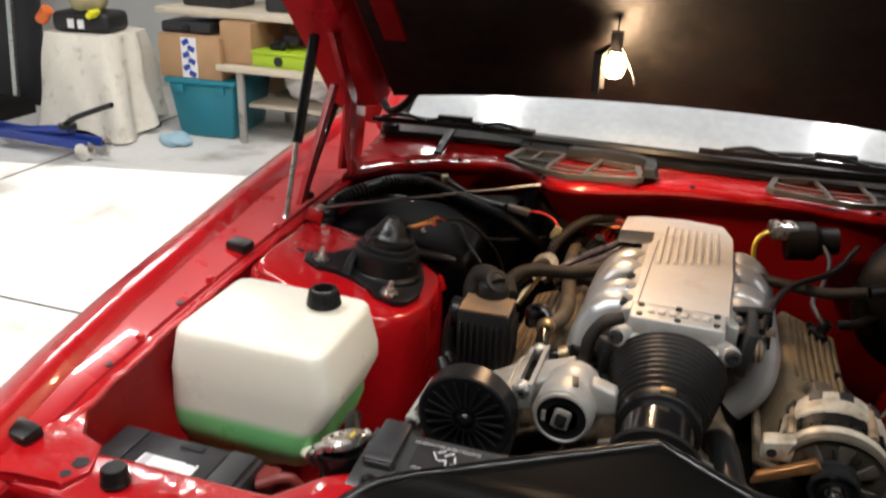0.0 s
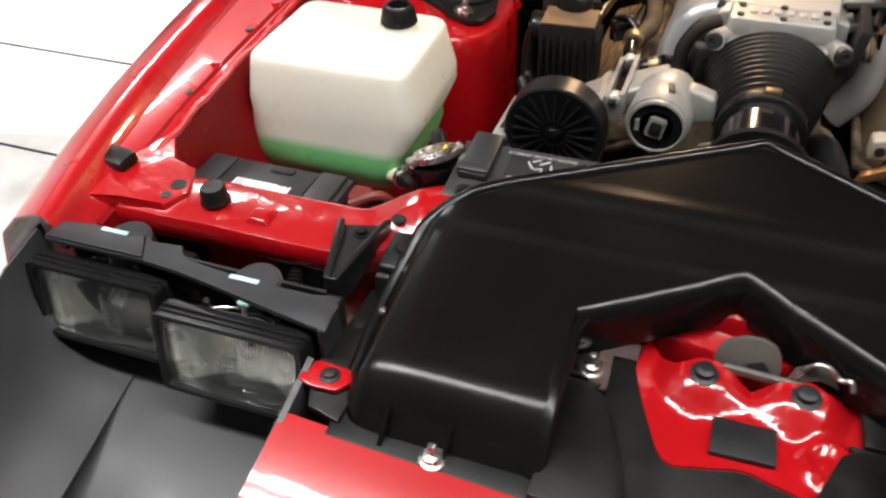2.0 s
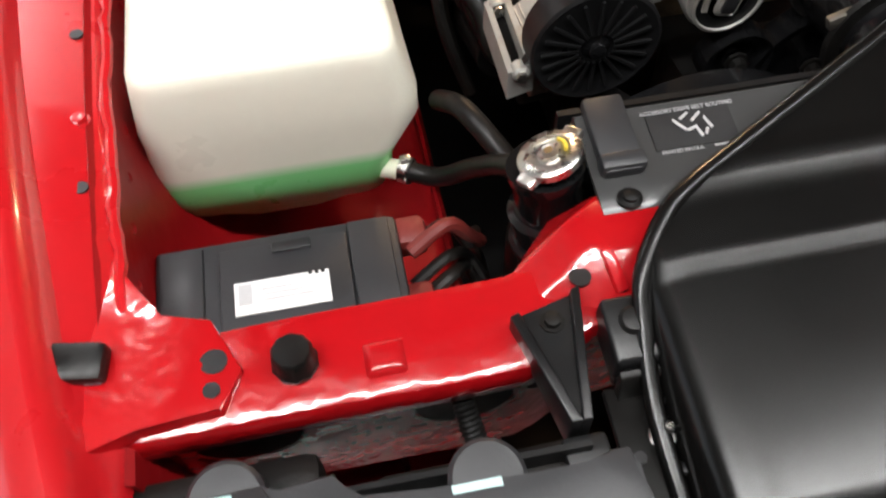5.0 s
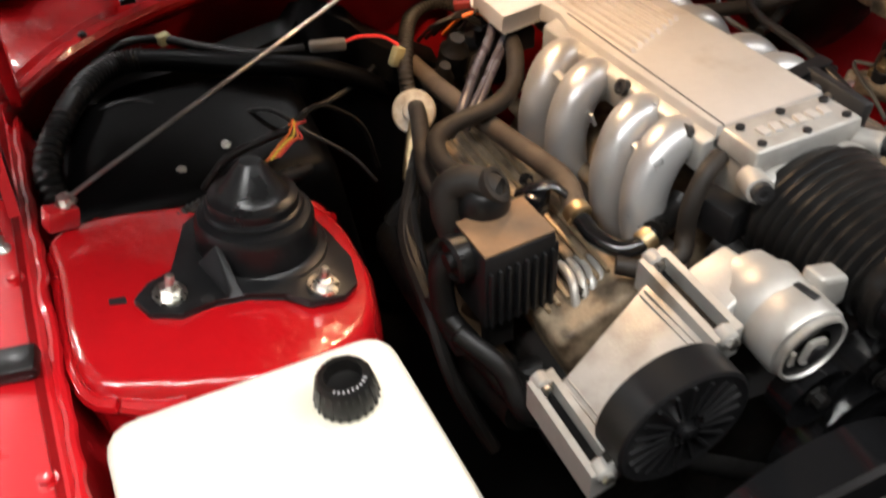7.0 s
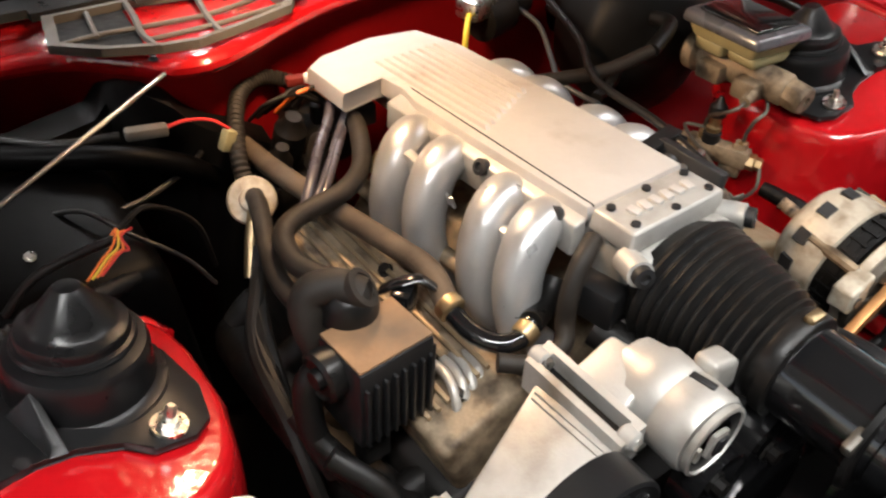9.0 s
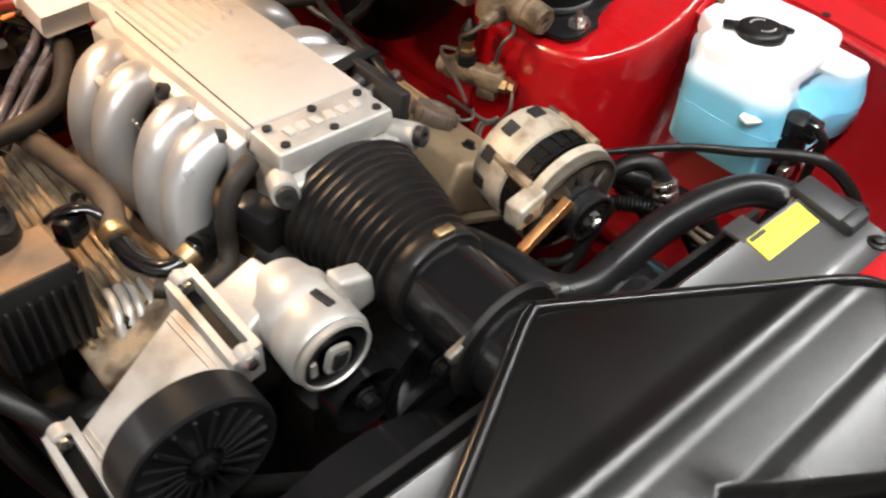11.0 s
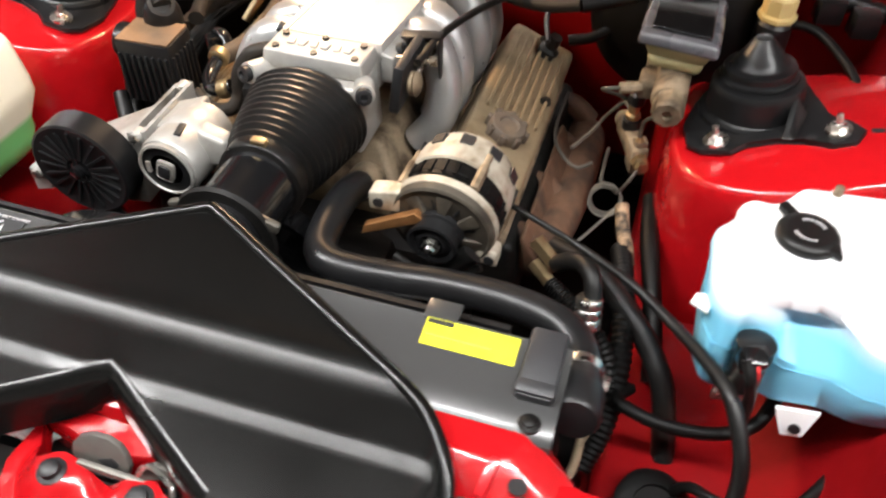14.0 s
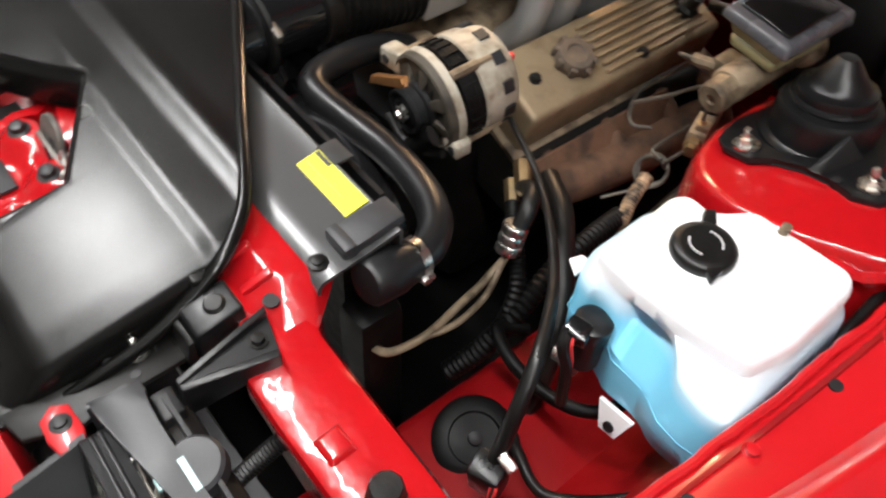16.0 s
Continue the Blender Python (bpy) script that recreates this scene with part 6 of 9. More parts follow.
# ---- engine ----
engine = thing("engine", (-0.01, 0, 0.32), "V8 engine with a cast alloy tuned-port intake, dusty and worn", "engine")
part("block", box(B(), (-0.01, 0.0, 0.50), (0.36, 0.50, 0.30), bev=0.03), IRON, engine, "dark grimy block")
part("intake_base", hexa(B(), [(-0.13, -0.20, 0.63), (0.11, -0.20, 0.63), (0.11, 0.22, 0.63), (-0.13, 0.22, 0.63)], [(-0.075, -0.16, 0.745), (0.055, -0.16, 0.745), (0.055, 0.20, 0.745), (-0.075, 0.20, 0.745)], bev=0.01), GRIME, engine)
for s in (-1, 1):
    part("cylinder_head", hexa(B(), [(-0.01 + s * 0.14, -0.22, 0.58), (-0.01 + s * 0.27, -0.22, 0.56), (-0.01 + s * 0.27, 0.2, 0.56), (-0.01 + s * 0.14, 0.2, 0.58)], [(-0.01 + s * 0.13, -0.21, 0.69), (-0.01 + s * 0.26, -0.21, 0.655), (-0.01 + s * 0.26, 0.19, 0.655), (-0.01 + s * 0.13, 0.19, 0.69)], bev=0.01), IRON, engine)
part("timing_cover", box(B(), (-0.01, -0.27, 0.55), (0.24, 0.08, 0.24), bev=0.03), IRON, engine)


def plenum():
    T = lambda y: 0.877 - 0.058 * (y + 0.15)
    o = [(-0.074, -0.146), (0.056, -0.146), (0.062, 0.02), (0.062, 0.22), (0.045, 0.288), (-0.02, 0.303), (-0.098, 0.290), (-0.127, 0.270), (-0.130, 0.184), (-0.072, 0.194), (-0.068, 0.155), (-0.076, 0.12)]
    b = B()
    loft(b, [[Vector((-0.008 + (x + 0.008) * g, 0.07 + (y - 0.07) * gy, T(y) + dz)) for x, y in o] for g, gy, dz in ((0.98, 0.995, -0.024), (1.01, 1, -0.021), (1.0, 1, -0.004), (0.985, 0.99, 0.0))])
    pl = part("plenum", b, PLENUM, engine, "cast alloy plenum with a ribbed lid", sharp=30)
    part("plenum_body", hexa(B(), [(-0.066, -0.144, 0.815), (0.052, -0.144, 0.815), (0.052, 0.285, 0.795), (-0.050, 0.285, 0.795)], [(-0.070, -0.144, 0.852), (0.054, -0.144, 0.852), (0.056, 0.285, 0.830), (-0.056, 0.285, 0.830)], bev=0.004), PLENUM, pl)
    # bolting flange along both sides and the ribs on the lid
    for s in (-1, 1):
        part("side_flange", hexa(B(), [(-0.008 + s * 0.060, -0.146, 0.826), (-0.008 + s * 0.080, -0.146, 0.826), (-0.008 + s * 0.080, 0.16, 0.812), (-0.008 + s * 0.060, 0.16, 0.812)], [(-0.008 + s * 0.060, -0.146, 0.868), (-0.008 + s * 0.079, -0.146, 0.862), (-0.008 + s * 0.079, 0.16, 0.846), (-0.008 + s * 0.060, 0.16, 0.852)], bev=0.003), ALU, pl)
        for y in (-0.12, -0.013, 0.095):
            part("flange_bolt", lathe(B(), (-0.008 + s * 0.077, y, 0.858 - 0.058 * (y + 0.12)), (s, 0, 0.5), [(0.009, 0), (0.009, 0.008), (0.005, 0.009), (0.004, 0.006)], 12), INK, pl, "dark socket bolt")
    part("lid_groove", hexa(B(), [(-0.0665, -0.145, T(-0.145) - 0.002), (-0.0650, -0.145, T(-0.145) - 0.002), (-0.0590, 0.15, T(0.15) - 0.002), (-0.0605, 0.15, T(0.15) - 0.002)], [(-0.0665, -0.145, T(-0.145) + 0.0008), (-0.0650, -0.145, T(-0.145) + 0.0008), (-0.0590, 0.15, T(0.15) + 0.0008), (-0.0605, 0.15, T(0.15) + 0.0008)]), INK, pl, "dark lid joint")
    for i in range(8):
        x = -0.052 + 0.0125 * i
        y0, y1 = 0.02 + 0.006 * i, 0.235
        part("lid_rib", hexa(B(), [(x - 0.0034, y0, T(y0) - 0.001), (x + 0.0034, y0, T(y0) - 0.001), (x + 0.0034, y1, T(y1) - 0.001), (x - 0.0034, y1, T(y1) - 0.001)], [(x - 0.002, y0 + 0.006, T(y0) + 0.0046), (x + 0.002, y0 + 0.006, T(y0) + 0.0046), (x + 0.002, y1 - 0.006, T(y1) + 0.0046), (x - 0.002, y1 - 0.006, T(y1) + 0.0046)]), PLENUM, pl)
    fp = part("front_plate", hexa(B(), [(-0.075, -0.202, 0.858), (0.054, -0.202, 0.858), (0.054, -0.149, 0.858), (-0.075, -0.149, 0.858)], [(-0.072, -0.200, 0.881), (0.051, -0.200, 0.881), (0.051, -0.150, 0.879), (-0.072, -0.150, 0.879)], bev=0.003), ALU, engine, "polished front plate with raised lettering")
    for x, y in ((-0.060, -0.190), (-0.010, -0.193), (0.040, -0.190), (-0.060, -0.160), (-0.010, -0.157), (0.040, -0.160)):
        part("plate_screw", lathe(B(), (x, y, 0.880), (0, 0, 1), [(0.0045, 0), (0.0045, 0.003), (0.0025, 0.003)], 10), INK, fp)
    for i in range(6):
        part("raised_mark", box(B(), (-0.046 + 0.0145 * i, -0.175, 0.8815), (0.009, 0.013, 0.004), (0, 0, 8 * (-1) ** i), bev=0.001), PLENUM, fp, "raised cast mark")
    part("throttle_body", hexa(B(), [(-0.075, -0.222, 0.770), (0.056, -0.222, 0.770), (0.056, -0.149, 0.770), (-0.075, -0.149, 0.770)], [(-0.072, -0.218, 0.8575), (0.053, -0.218, 0.8575), (0.053, -0.152, 0.8575), (-0.072, -0.152, 0.8575)], bev=0.005), ALU, engine, "alloy throttle body")
    for s in (-1, 1):
        tb = part("corner_boss", lathe(B(), (-0.010 + s * 0.070, -0.215, 0.856), (s * 0.4, -1, 0.2), [(0.013, -0.02), (0.013, 0.008), (0.009, 0.009)], 14), ALU, engine)
        part("boss_bolt", lathe(B(), (-0.010 + s * 0.073, -0.223, 0.858), (s * 0.4, -1, 0.2), [(0.010, 0), (0.010, 0.008), (0.005, 0.009), (0.004, 0.006)], 12), INK, tb)
    lp = part("linkage_plate", box(B(), (0.084, -0.135, 0.838), (0.014, 0.085, 0.066), (0, 8, 0), bev=0.004), INK, engine, "dark throttle linkage plate")
    part("linkage_spring", lathe(B(), (0.093, -0.150, 0.835), (1, 0, 0.1), [(0.014, 0), (0.016, 0.003), (0.014, 0.006), (0.016, 0.009), (0.012, 0.012), (0.004, 0.013)], 18), GRIME, lp)
    part("linkage_lever", box(B(), (0.100, -0.128, 0.848), (0.004, 0.045, 0.012), (35, 0, 0), bev=0.001), GREY_STEEL, lp)
    tb = part("cable_bracket", box(B(), (0.089, -0.084, 0.842), (0.050, 0.003, 0.054), (0, -4, 6), bev=0.001), BLACK, engine, "black pressed throttle cable bracket")
    part("bracket_flange", box(B(), (0.089, -0.092, 0.8685), (0.050, 0.018, 0.003), (0, -4, 6), bev=0.001), BLACK, tb)
    part("bracket_flange", box(B(), (0.114, -0.095, 0.843), (0.003, 0.024, 0.050), (0, -4, 6), bev=0.001), BLACK, tb)
    for x, z in ((0.080, 0.850), (0.100, 0.846)):
        part("cable_end", lathe(B(), (x, -0.086, z), (0, -1, 0), [(0.006, -0.004), (0.006, 0.008), (0.003, 0.010), (0.0025, 0.022)], 10), GREY_STEEL, tb, "crimped cable end")
    part("linkage_arm", box(B(), (0.095, -0.13, 0.855), (0.05, 0.008, 0.012), (0, 0, 12), bev=0.002), STEEL, engine)
    part("sensor_block", box(B(), (-0.092, -0.19, 0.81), (0.03, 0.05, 0.04), (0, 0, 12), bev=0.006), BLACK, engine)
    part("bracket_box", box(B(), (-0.092, 0.235, 0.800), (0.05, 0.05, 0.03), bev=0.004), INK, engine)


plenum()


def runners():
    for s in (-1, 1):
        for i, y in enumerate((0.105, 0.045, -0.048, -0.103)):
            c = -0.008
            z0 = 0.845 - 0.058 * (y + 0.1)
            lean = (0.012, -0.004, -0.004, -0.012)[i]
            k = 0.84 if s < 0 else 0.78
            y = y + (0.05 if s > 0 else 0)
            q = lambda o: c + s * (0.062 + (o - 0.062) * k)
            pts = [(q(0.062), y, z0 - 0.012), (q(0.088), y - 0.006, z0 + 0.001), (q(0.115), y - 0.014, z0 - 0.008), (q(0.135), y - 0.022, z0 - 0.036), (q(0.141), y - 0.028 + lean * 0.3, z0 - 0.070), (q(0.132), y - 0.032 + lean * 0.6, z0 - 0.102), (q(0.10), y - 0.034 + lean, z0 - 0.135)]
            r = part("runner", tube(B(), pts, [0.0225, 0.0240, 0.0245, 0.0240, 0.0235, 0.0225, 0.021], 20, 5), RUNNER, engine, "silver cast intake runner", sharp=60)
        for y in (0.062, -0.09):
            w = part("runner_web", box(B(), (-0.008 + s * 0.104, y - 0.012 + (0.05 if s > 0 else 0), 0.79), (0.012, 0.05, 0.10), (0, s * 10, 0), bev=0.004), RUNNER, engine)
        for i in range(3):
            part("cast_mark", box(B(), (-0.008 + s * 0.108, -0.004 + 0.007 * i, 0.815), (0.003, 0.003, 0.016), (0, s * 20, 0)), RUNNER, engine, "small raised cast bar")


runners()


DIRTY_CAP = mat("dirty_cap", (0.075, 0.055, 0.040), 0.65, var=0.3, scale=24, bump=0.2, bscale=180, dirt=(0.14, 0.10, 0.065), dirt_amount=0.35, dscale=30)


def valve_cover(s):
    c = -0.01
    a = 22 * s
    m = pose(c + s * 0.198, -0.008, 0.712 if s > 0 else 0.700, 0, a, 0)
    b = B()
    hexa(b, [m @ Vector(p) for p in ((-0.058, -0.195, -0.03), (0.058, -0.195, -0.03), (0.058, 0.18, -0.03), (-0.058, 0.18, -0.03))], [m @ Vector(p) for p in ((-0.050, -0.188, 0.036), (0.050, -0.188, 0.036), (0.050, 0.173, 0.036), (-0.050, 0.173, 0.036))], bev=0.008)
    v = part("valve_cover", b, ROCKER if s > 0 else GRIME, engine, "grimy cast alloy rocker cover with long fins")
    part("cover_rail", box(B(), (0, -0.008, -0.034), (0.13, 0.39, 0.010), bev=0.003, m=m), GRIME, v)
    for i in range(7):
        part("fin", box(B(), (-0.036 + 0.012 * i, 0.05 if s > 0 else 0.0, 0.038), (0.0046, 0.20 if s > 0 else 0.30, 0.008), bev=0.001, m=m), ROCKER, v)
    if s > 0:
        fc = part("oil_cap", lathe(B(), m @ Vector((0.0, -0.085, 0.034)), m.to_3x3() @ Vector((0, 0, 1)), [(0.024, 0), (0.026, 0.004), (0.026, 0.016), (0.023, 0.020), (0.014, 0.0205), (0.012, 0.018), (0.003, 0.018)], 22), DIRTY_CAP, v, "dusty dark brown oil filler cap")
        for i in range(8):
            a = 2 * math.pi * i / 8
            part("cap_lug", box(B(), (0.027 * math.cos(a), -0.085 + 0.027 * math.sin(a), 0.045), (0.006, 0.009, 0.016), (0, 0, math.degrees(a)), bev=0.002, m=m), DIRTY_CAP, fc)
        part("vent_valve", lathe(B(), m @ Vector((0.01, 0.13, 0.034)), m.to_3x3() @ Vector((0, 0, 1)), [(0.016, 0), (0.016, 0.012), (0.010, 0.016), (0.010, 0.035)], 16), RUBBER, v)
    for px, py in ((0, -0.15), (0, 0.16), (0.035, 0.02)):
        part("cover_bolt", hexbolt(B(), m @ Vector((px, py, 0.036)), m.to_3x3() @ Vector((0, 0, 1)), 0.006, 0.007), IRON, v)
    # left manifold and ports take black in place of rust, as painted shade
    mf = part("manifold", tube(B(), [(c + s * 0.285, -0.19, 0.625), (c + s * 0.30, -0.05, 0.61), (c + s * 0.30, 0.12, 0.60), (c + s * 0.28, 0.2, 0.55)], 0.030, 14), RUST if s > 0 else IRON, engine, "exhaust manifold, rusty brown on the right, shade-darkened on the left")
    for y in (-0.16, -0.05, 0.06, 0.16):
        part("port", tube(B(), [(c + s * 0.235, y, 0.64), (c + s * 0.27, y, 0.635), (c + s * 0.295, y, 0.612)], 0.018, 10, 3), RUST if s > 0 else IRON, mf)


for s in (-1, 1):
    valve_cover(s)
part("heat_shield", hexa(B(), [(0.262, -0.20, 0.615), (0.292, -0.20, 0.60), (0.292, 0.06, 0.60), (0.262, 0.06, 0.615)], [(0.254, -0.20, 0.666), (0.259, -0.20, 0.668), (0.259, 0.06, 0.668), (0.254, 0.06, 0.666)], bev=0.003), RUST, engine, "rusty brown heat shield beside the rocker cover")


def throttle_bellows():
    t = thing("intake_hose", (-0.012, -0.33, 0.76), "black corrugated intake hose clamped to a glossy meter tube", "intake hose")
    prof = []
    n = 11
    for i in range(n):
        r = 0.048 + 0.024 * (i / (n - 1)) ** 0.8
        h = 0.100 * i / (n - 1)
        prof += [(r, h), (r + 0.0045, h + 0.0025), (r + 0.0045, h + 0.0055), (r, h + 0.008)]
    prof = [(0.047, -0.022), (0.049, -0.02), (0.049, -0.002)] + prof + [(0.070, 0.112), (0.066, 0.122)]
    b = B()
    lathe(b, (-0.012, -0.328, 0.812), (0, 1, 0.02), prof, 36)
    for v in b.verts:
        k = (v.co.y + 0.35) / 0.14
        v.co.z = 0.812 + (v.co.z - 0.812) * (1 - 0.16 * max(0, min(1, k)))
    part("bellows", b, RUBBER, t, "corrugated black rubber bellows", sharp=50)
    part("meter_tube", lathe(B(), (-0.012, -0.47, 0.806), (0, 1, 0.02), [(0.046, 0), (0.046, 0.03), (0.044, 0.032), (0.044, 0.13), (0.046, 0.132), (0.046, 0.15)], 32), GLOSS, t, "glossy black air meter tube")
    part("clamp", lathe(B(), (-0.012, -0.350, 0.808), (0, 1, 0), [(0.049, 0), (0.0505, 0.001), (0.0505, 0.012), (0.049, 0.013)], 32), IRON, t, "dark hose band")
    part("clamp_screw", box(B(), (-0.008, -0.343, 0.861), (0.018, 0.010, 0.009), bev=0.002), BRASS, t)
    part("clamp", lathe(B(), (-0.012, -0.432, 0.806), (0, 1, 0), [(0.047, 0), (0.056, 0.001), (0.058, 0.006), (0.047, 0.007)], 32), IRON, t)
    for s in (-1, 1):
        part("meter_lug", box(B(), (-0.012 + s * 0.050, -0.425, 0.828), (0.024, 0.009, 0.014), (0, 20 * s, 0), bev=0.003), GREY_STEEL, t)


throttle_bellows()


def air_pump():
    t = thing("air_pump", (-0.25, -0.32, 0.70), "finned black pump pulley on a pale alloy bracket", "air pump")
    part("pulley_rim", lathe(B(), (-0.249, -0.356, 0.772), (0, 1, 0), [(0.050, 0.0), (0.060, -0.002), (0.063, 0.0), (0.063, 0.032), (0.058, 0.034), (0.056, 0.004), (0.050, 0.004)], 44), BLACK, t, "black pulley rim")
    part("pulley_disc", lathe(B(), (-0.249, -0.352, 0.772), (0, 1, 0), [(0.012, -0.002), (0.052, 0.006), (0.052, 0.01), (0.01, 0.01)], 36), INK, t)
    for i in range(20):
        a = 2 * math.pi * i / 20
        part("fin", box(B(), (-0.249 + 0.035 * math.cos(a), -0.354, 0.772 + 0.035 * math.sin(a)), (0.036, 0.010, 0.003), (0, -math.degrees(a), 0)), BLACK, t)
    part("hub", lathe(B(), (-0.249, -0.346, 0.772), (0, -1, 0), [(0.014, 0), (0.014, 0.010), (0.008, 0.012), (0.008, 0.018), (0.004, 0.019)], 16), GLOSS, t)
    part("pump_body", lathe(B(), (-0.249, -0.32, 0.735), (0, 1, 0), [(0.010, -0.02), (0.016, 0.0), (0.016, 0.05), (0.010, 0.06)], 20), IRON, t, "dark pump shaft housing")
    zb = lambda x: 0.752 + 0.42 * (x + 0.318)
    quad = [(-0.306, -0.343), (-0.194, -0.320), (-0.199, -0.226), (-0.311, -0.262)]
    br = part("bracket", hexa(B(), [(x, y, 0.705) for x, y in quad], [(x, y, zb(x) - 0.003) for x, y in quad], bev=0.003), ALU, t, "pale cast alloy bracket")
    for x0, x1, ya, yb, z, sk in ((-0.331, -0.306, -0.352, -0.246, 0.752, 0.0), (-0.198, -0.172, -0.320, -0.210, 0.812, 0.0)):
        fl = part("end_flange", B(), ALU, br, "cast end flange round a slot")
        fb = B()
        P = lambda x, y, dz=0: Vector((x, y, z + 0.3 * (x - x0) + dz))
        for ca, cb, cc, cd in (((x0, ya), (x0 + 0.006, ya), (x0 + 0.006, yb), (x0, yb)), ((x1 - 0.006, ya), (x1, ya), (x1, yb), (x1 - 0.006, yb)), ((x0 + 0.006, ya), (x1 - 0.006, ya), (x1 - 0.006, ya + 0.010), (x0 + 0.006, ya + 0.010)), ((x0 + 0.006, yb - 0.012), (x1 - 0.006, yb - 0.012), (x1 - 0.006, yb), (x0 + 0.006, yb))):
            hexa(fb, [P(*c, -0.034) for c in (ca, cb, cc, cd)], [P(*c) for c in (ca, cb, cc, cd)])
        fb.to_mesh(fl.data)
        fb.free()
        part("slot_floor", hexa(B(), [P(x0 + 0.004, ya + 0.004, -0.03), P(x1 - 0.004, ya + 0.004, -0.03), P(x1 - 0.004, yb - 0.004, -0.03), P(x0 + 0.004, yb - 0.004, -0.03)], [P(x0 + 0.004, ya + 0.004, -0.016), P(x1 - 0.004, ya + 0.004, -0.016), P(x1 - 0.004, yb - 0.004, -0.016), P(x0 + 0.004, yb - 0.004, -0.016)]), SHADE_BLACK, br)
        for y in (ya + 0.004, yb - 0.004):
            e = part("ear", lathe(B(), P((x0 + x1) / 2, y - 0.008, -0.006), (0, 1, 0), [(0.007, 0), (0.009, 0.002), (0.009, 0.014), (0.007, 0.016)], 14), ALU, br)
            part("ear_bolt", lathe(B(), P((x0 + x1) / 2, y - 0.008, -0.006), (0, -1, 0), [(0.006, 0), (0.006, 0.004), (0.003, 0.005)], 6), STEEL, e)
    for x in (-0.302, -0.297, -0.208, -0.203):
        y0, y1 = -0.338 + 0.2 * (x + 0.306), -0.266 + 0.32 * (x + 0.306)
        part("groove", hexa(B(), [(x, y0, zb(x) - 0.008), (x + 0.0012, y0, zb(x) - 0.008), (x - 0.002, y1, zb(x) - 0.008), (x - 0.0032, y1, zb(x) - 0.008)], [(x, y0, zb(x) - 0.0015), (x + 0.0012, y0, zb(x) - 0.0015), (x - 0.002, y1, zb(x) - 0.0015), (x - 0.0032, y1, zb(x) - 0.0015)]), ALU, br, "raised cast line")


air_pump()


def tensioner():
    t = thing("belt_tensioner", (-0.115, -0.3, 0.75), "silver belt tensioner drum with a square drive hole", "belt tensioner")
    part("drum", lathe(B(), (-0.127, -0.350, 0.802), (0.05, 1, 0.0), [(0.028, 0), (0.036, 0.001), (0.038, 0.005), (0.038, 0.033), (0.0368, 0.035), (0.0368, 0.037), (0.038, 0.039), (0.038, 0.066), (0.034, 0.072), (0.030, 0.09)], 36), ALU, t, "silver ribbed drum")
    part("face", lathe(B(), (-0.127, -0.3515, 0.802), (0, -1, 0), [(0.032, 0), (0.032, 0.002), (0.030, 0.003), (0.02, 0.002)], 32), SATIN, t, "dark printed face")
    sq = part("drive_socket", box(B(), (-0.127, -0.356, 0.802), (0.022, 0.006, 0.026), (0, 12, 0), bev=0.005), ALU, t, "raised square socket")
    part("socket_hole", box(B(), (-0.127, -0.3595, 0.802), (0.014, 0.004, 0.018), (0, 12, 0), bev=0.003), INK, sq)
    part("face_rim", lathe(B(), (-0.127, -0.3515, 0.802), (0, -1, 0), [(0.0345, -0.002), (0.0345, 0.004), (0.0315, 0.005), (0.0305, 0.002)], 32), ALU, t)
    part("cast_bar", box(B(), (-0.149, -0.355, 0.802), (0.005, 0.003, 0.014)), ALU, t)
    part("mount_ear", hexa(B(), [(-0.10, -0.300, 0.79), (-0.062, -0.300, 0.800), (-0.062, -0.325, 0.800), (-0.10, -0.325, 0.79)], [(-0.10, -0.300, 0.842), (-0.066, -0.300, 0.832), (-0.066, -0.325, 0.832), (-0.10, -0.325, 0.842)], bev=0.006), ALU, t)
    part("mount_ear", hexa(B(), [(-0.175, -0.24, 0.785), (-0.130, -0.24, 0.785), (-0.125, -0.29, 0.785), (-0.175, -0.30, 0.785)], [(-0.175, -0.24, 0.812), (-0.13, -0.24, 0.83), (-0.125, -0.29, 0.835), (-0.175, -0.30, 0.812)], bev=0.005), ALU, t)
    part("slot", box(B(), (-0.118, -0.325, 0.8395), (0.008, 0.022, 0.003), (0, 8, 10), bev=0.001), INK, t, "dark slot")
    ps = thing("belt_pulleys", (-0.06, -0.36, 0.62), "black ribbed belt pulleys low on the engine front", "pulleys")
    for x, z, r in ((-0.098, 0.724, 0.036), (-0.01, 0.60, 0.085), (-0.01, 0.70, 0.07), (0.10, 0.66, 0.04)):
        pu = part("pulley", lathe(B(), (x, -0.36, z), (0, 1, 0), [(r * 0.3, 0.008), (r * 0.55, 0.01), (r * 0.85, 0.002), (r, 0), (r, 0.028), (r * 0.9, 0.03)], 36), GLOSS, ps)
        part("hub_bolt", hexbolt(B(), (x, -0.354, z), (0, -1, 0), 0.008, 0.012), IRON, pu)
    belt = [(-0.31, -0.345, 0.765), (-0.24, -0.345, 0.708), (-0.12, -0.345, 0.60), (-0.02, -0.345, 0.512), (0.06, -0.345, 0.545), (0.20, -0.345, 0.735), (0.23, -0.345, 0.77)]
    solo("drive_belt", tube(B(), belt, 0.006, 8, flat=2.2), RUBBER, "black serpentine drive belt round the pulleys", "belt")


tensioner()


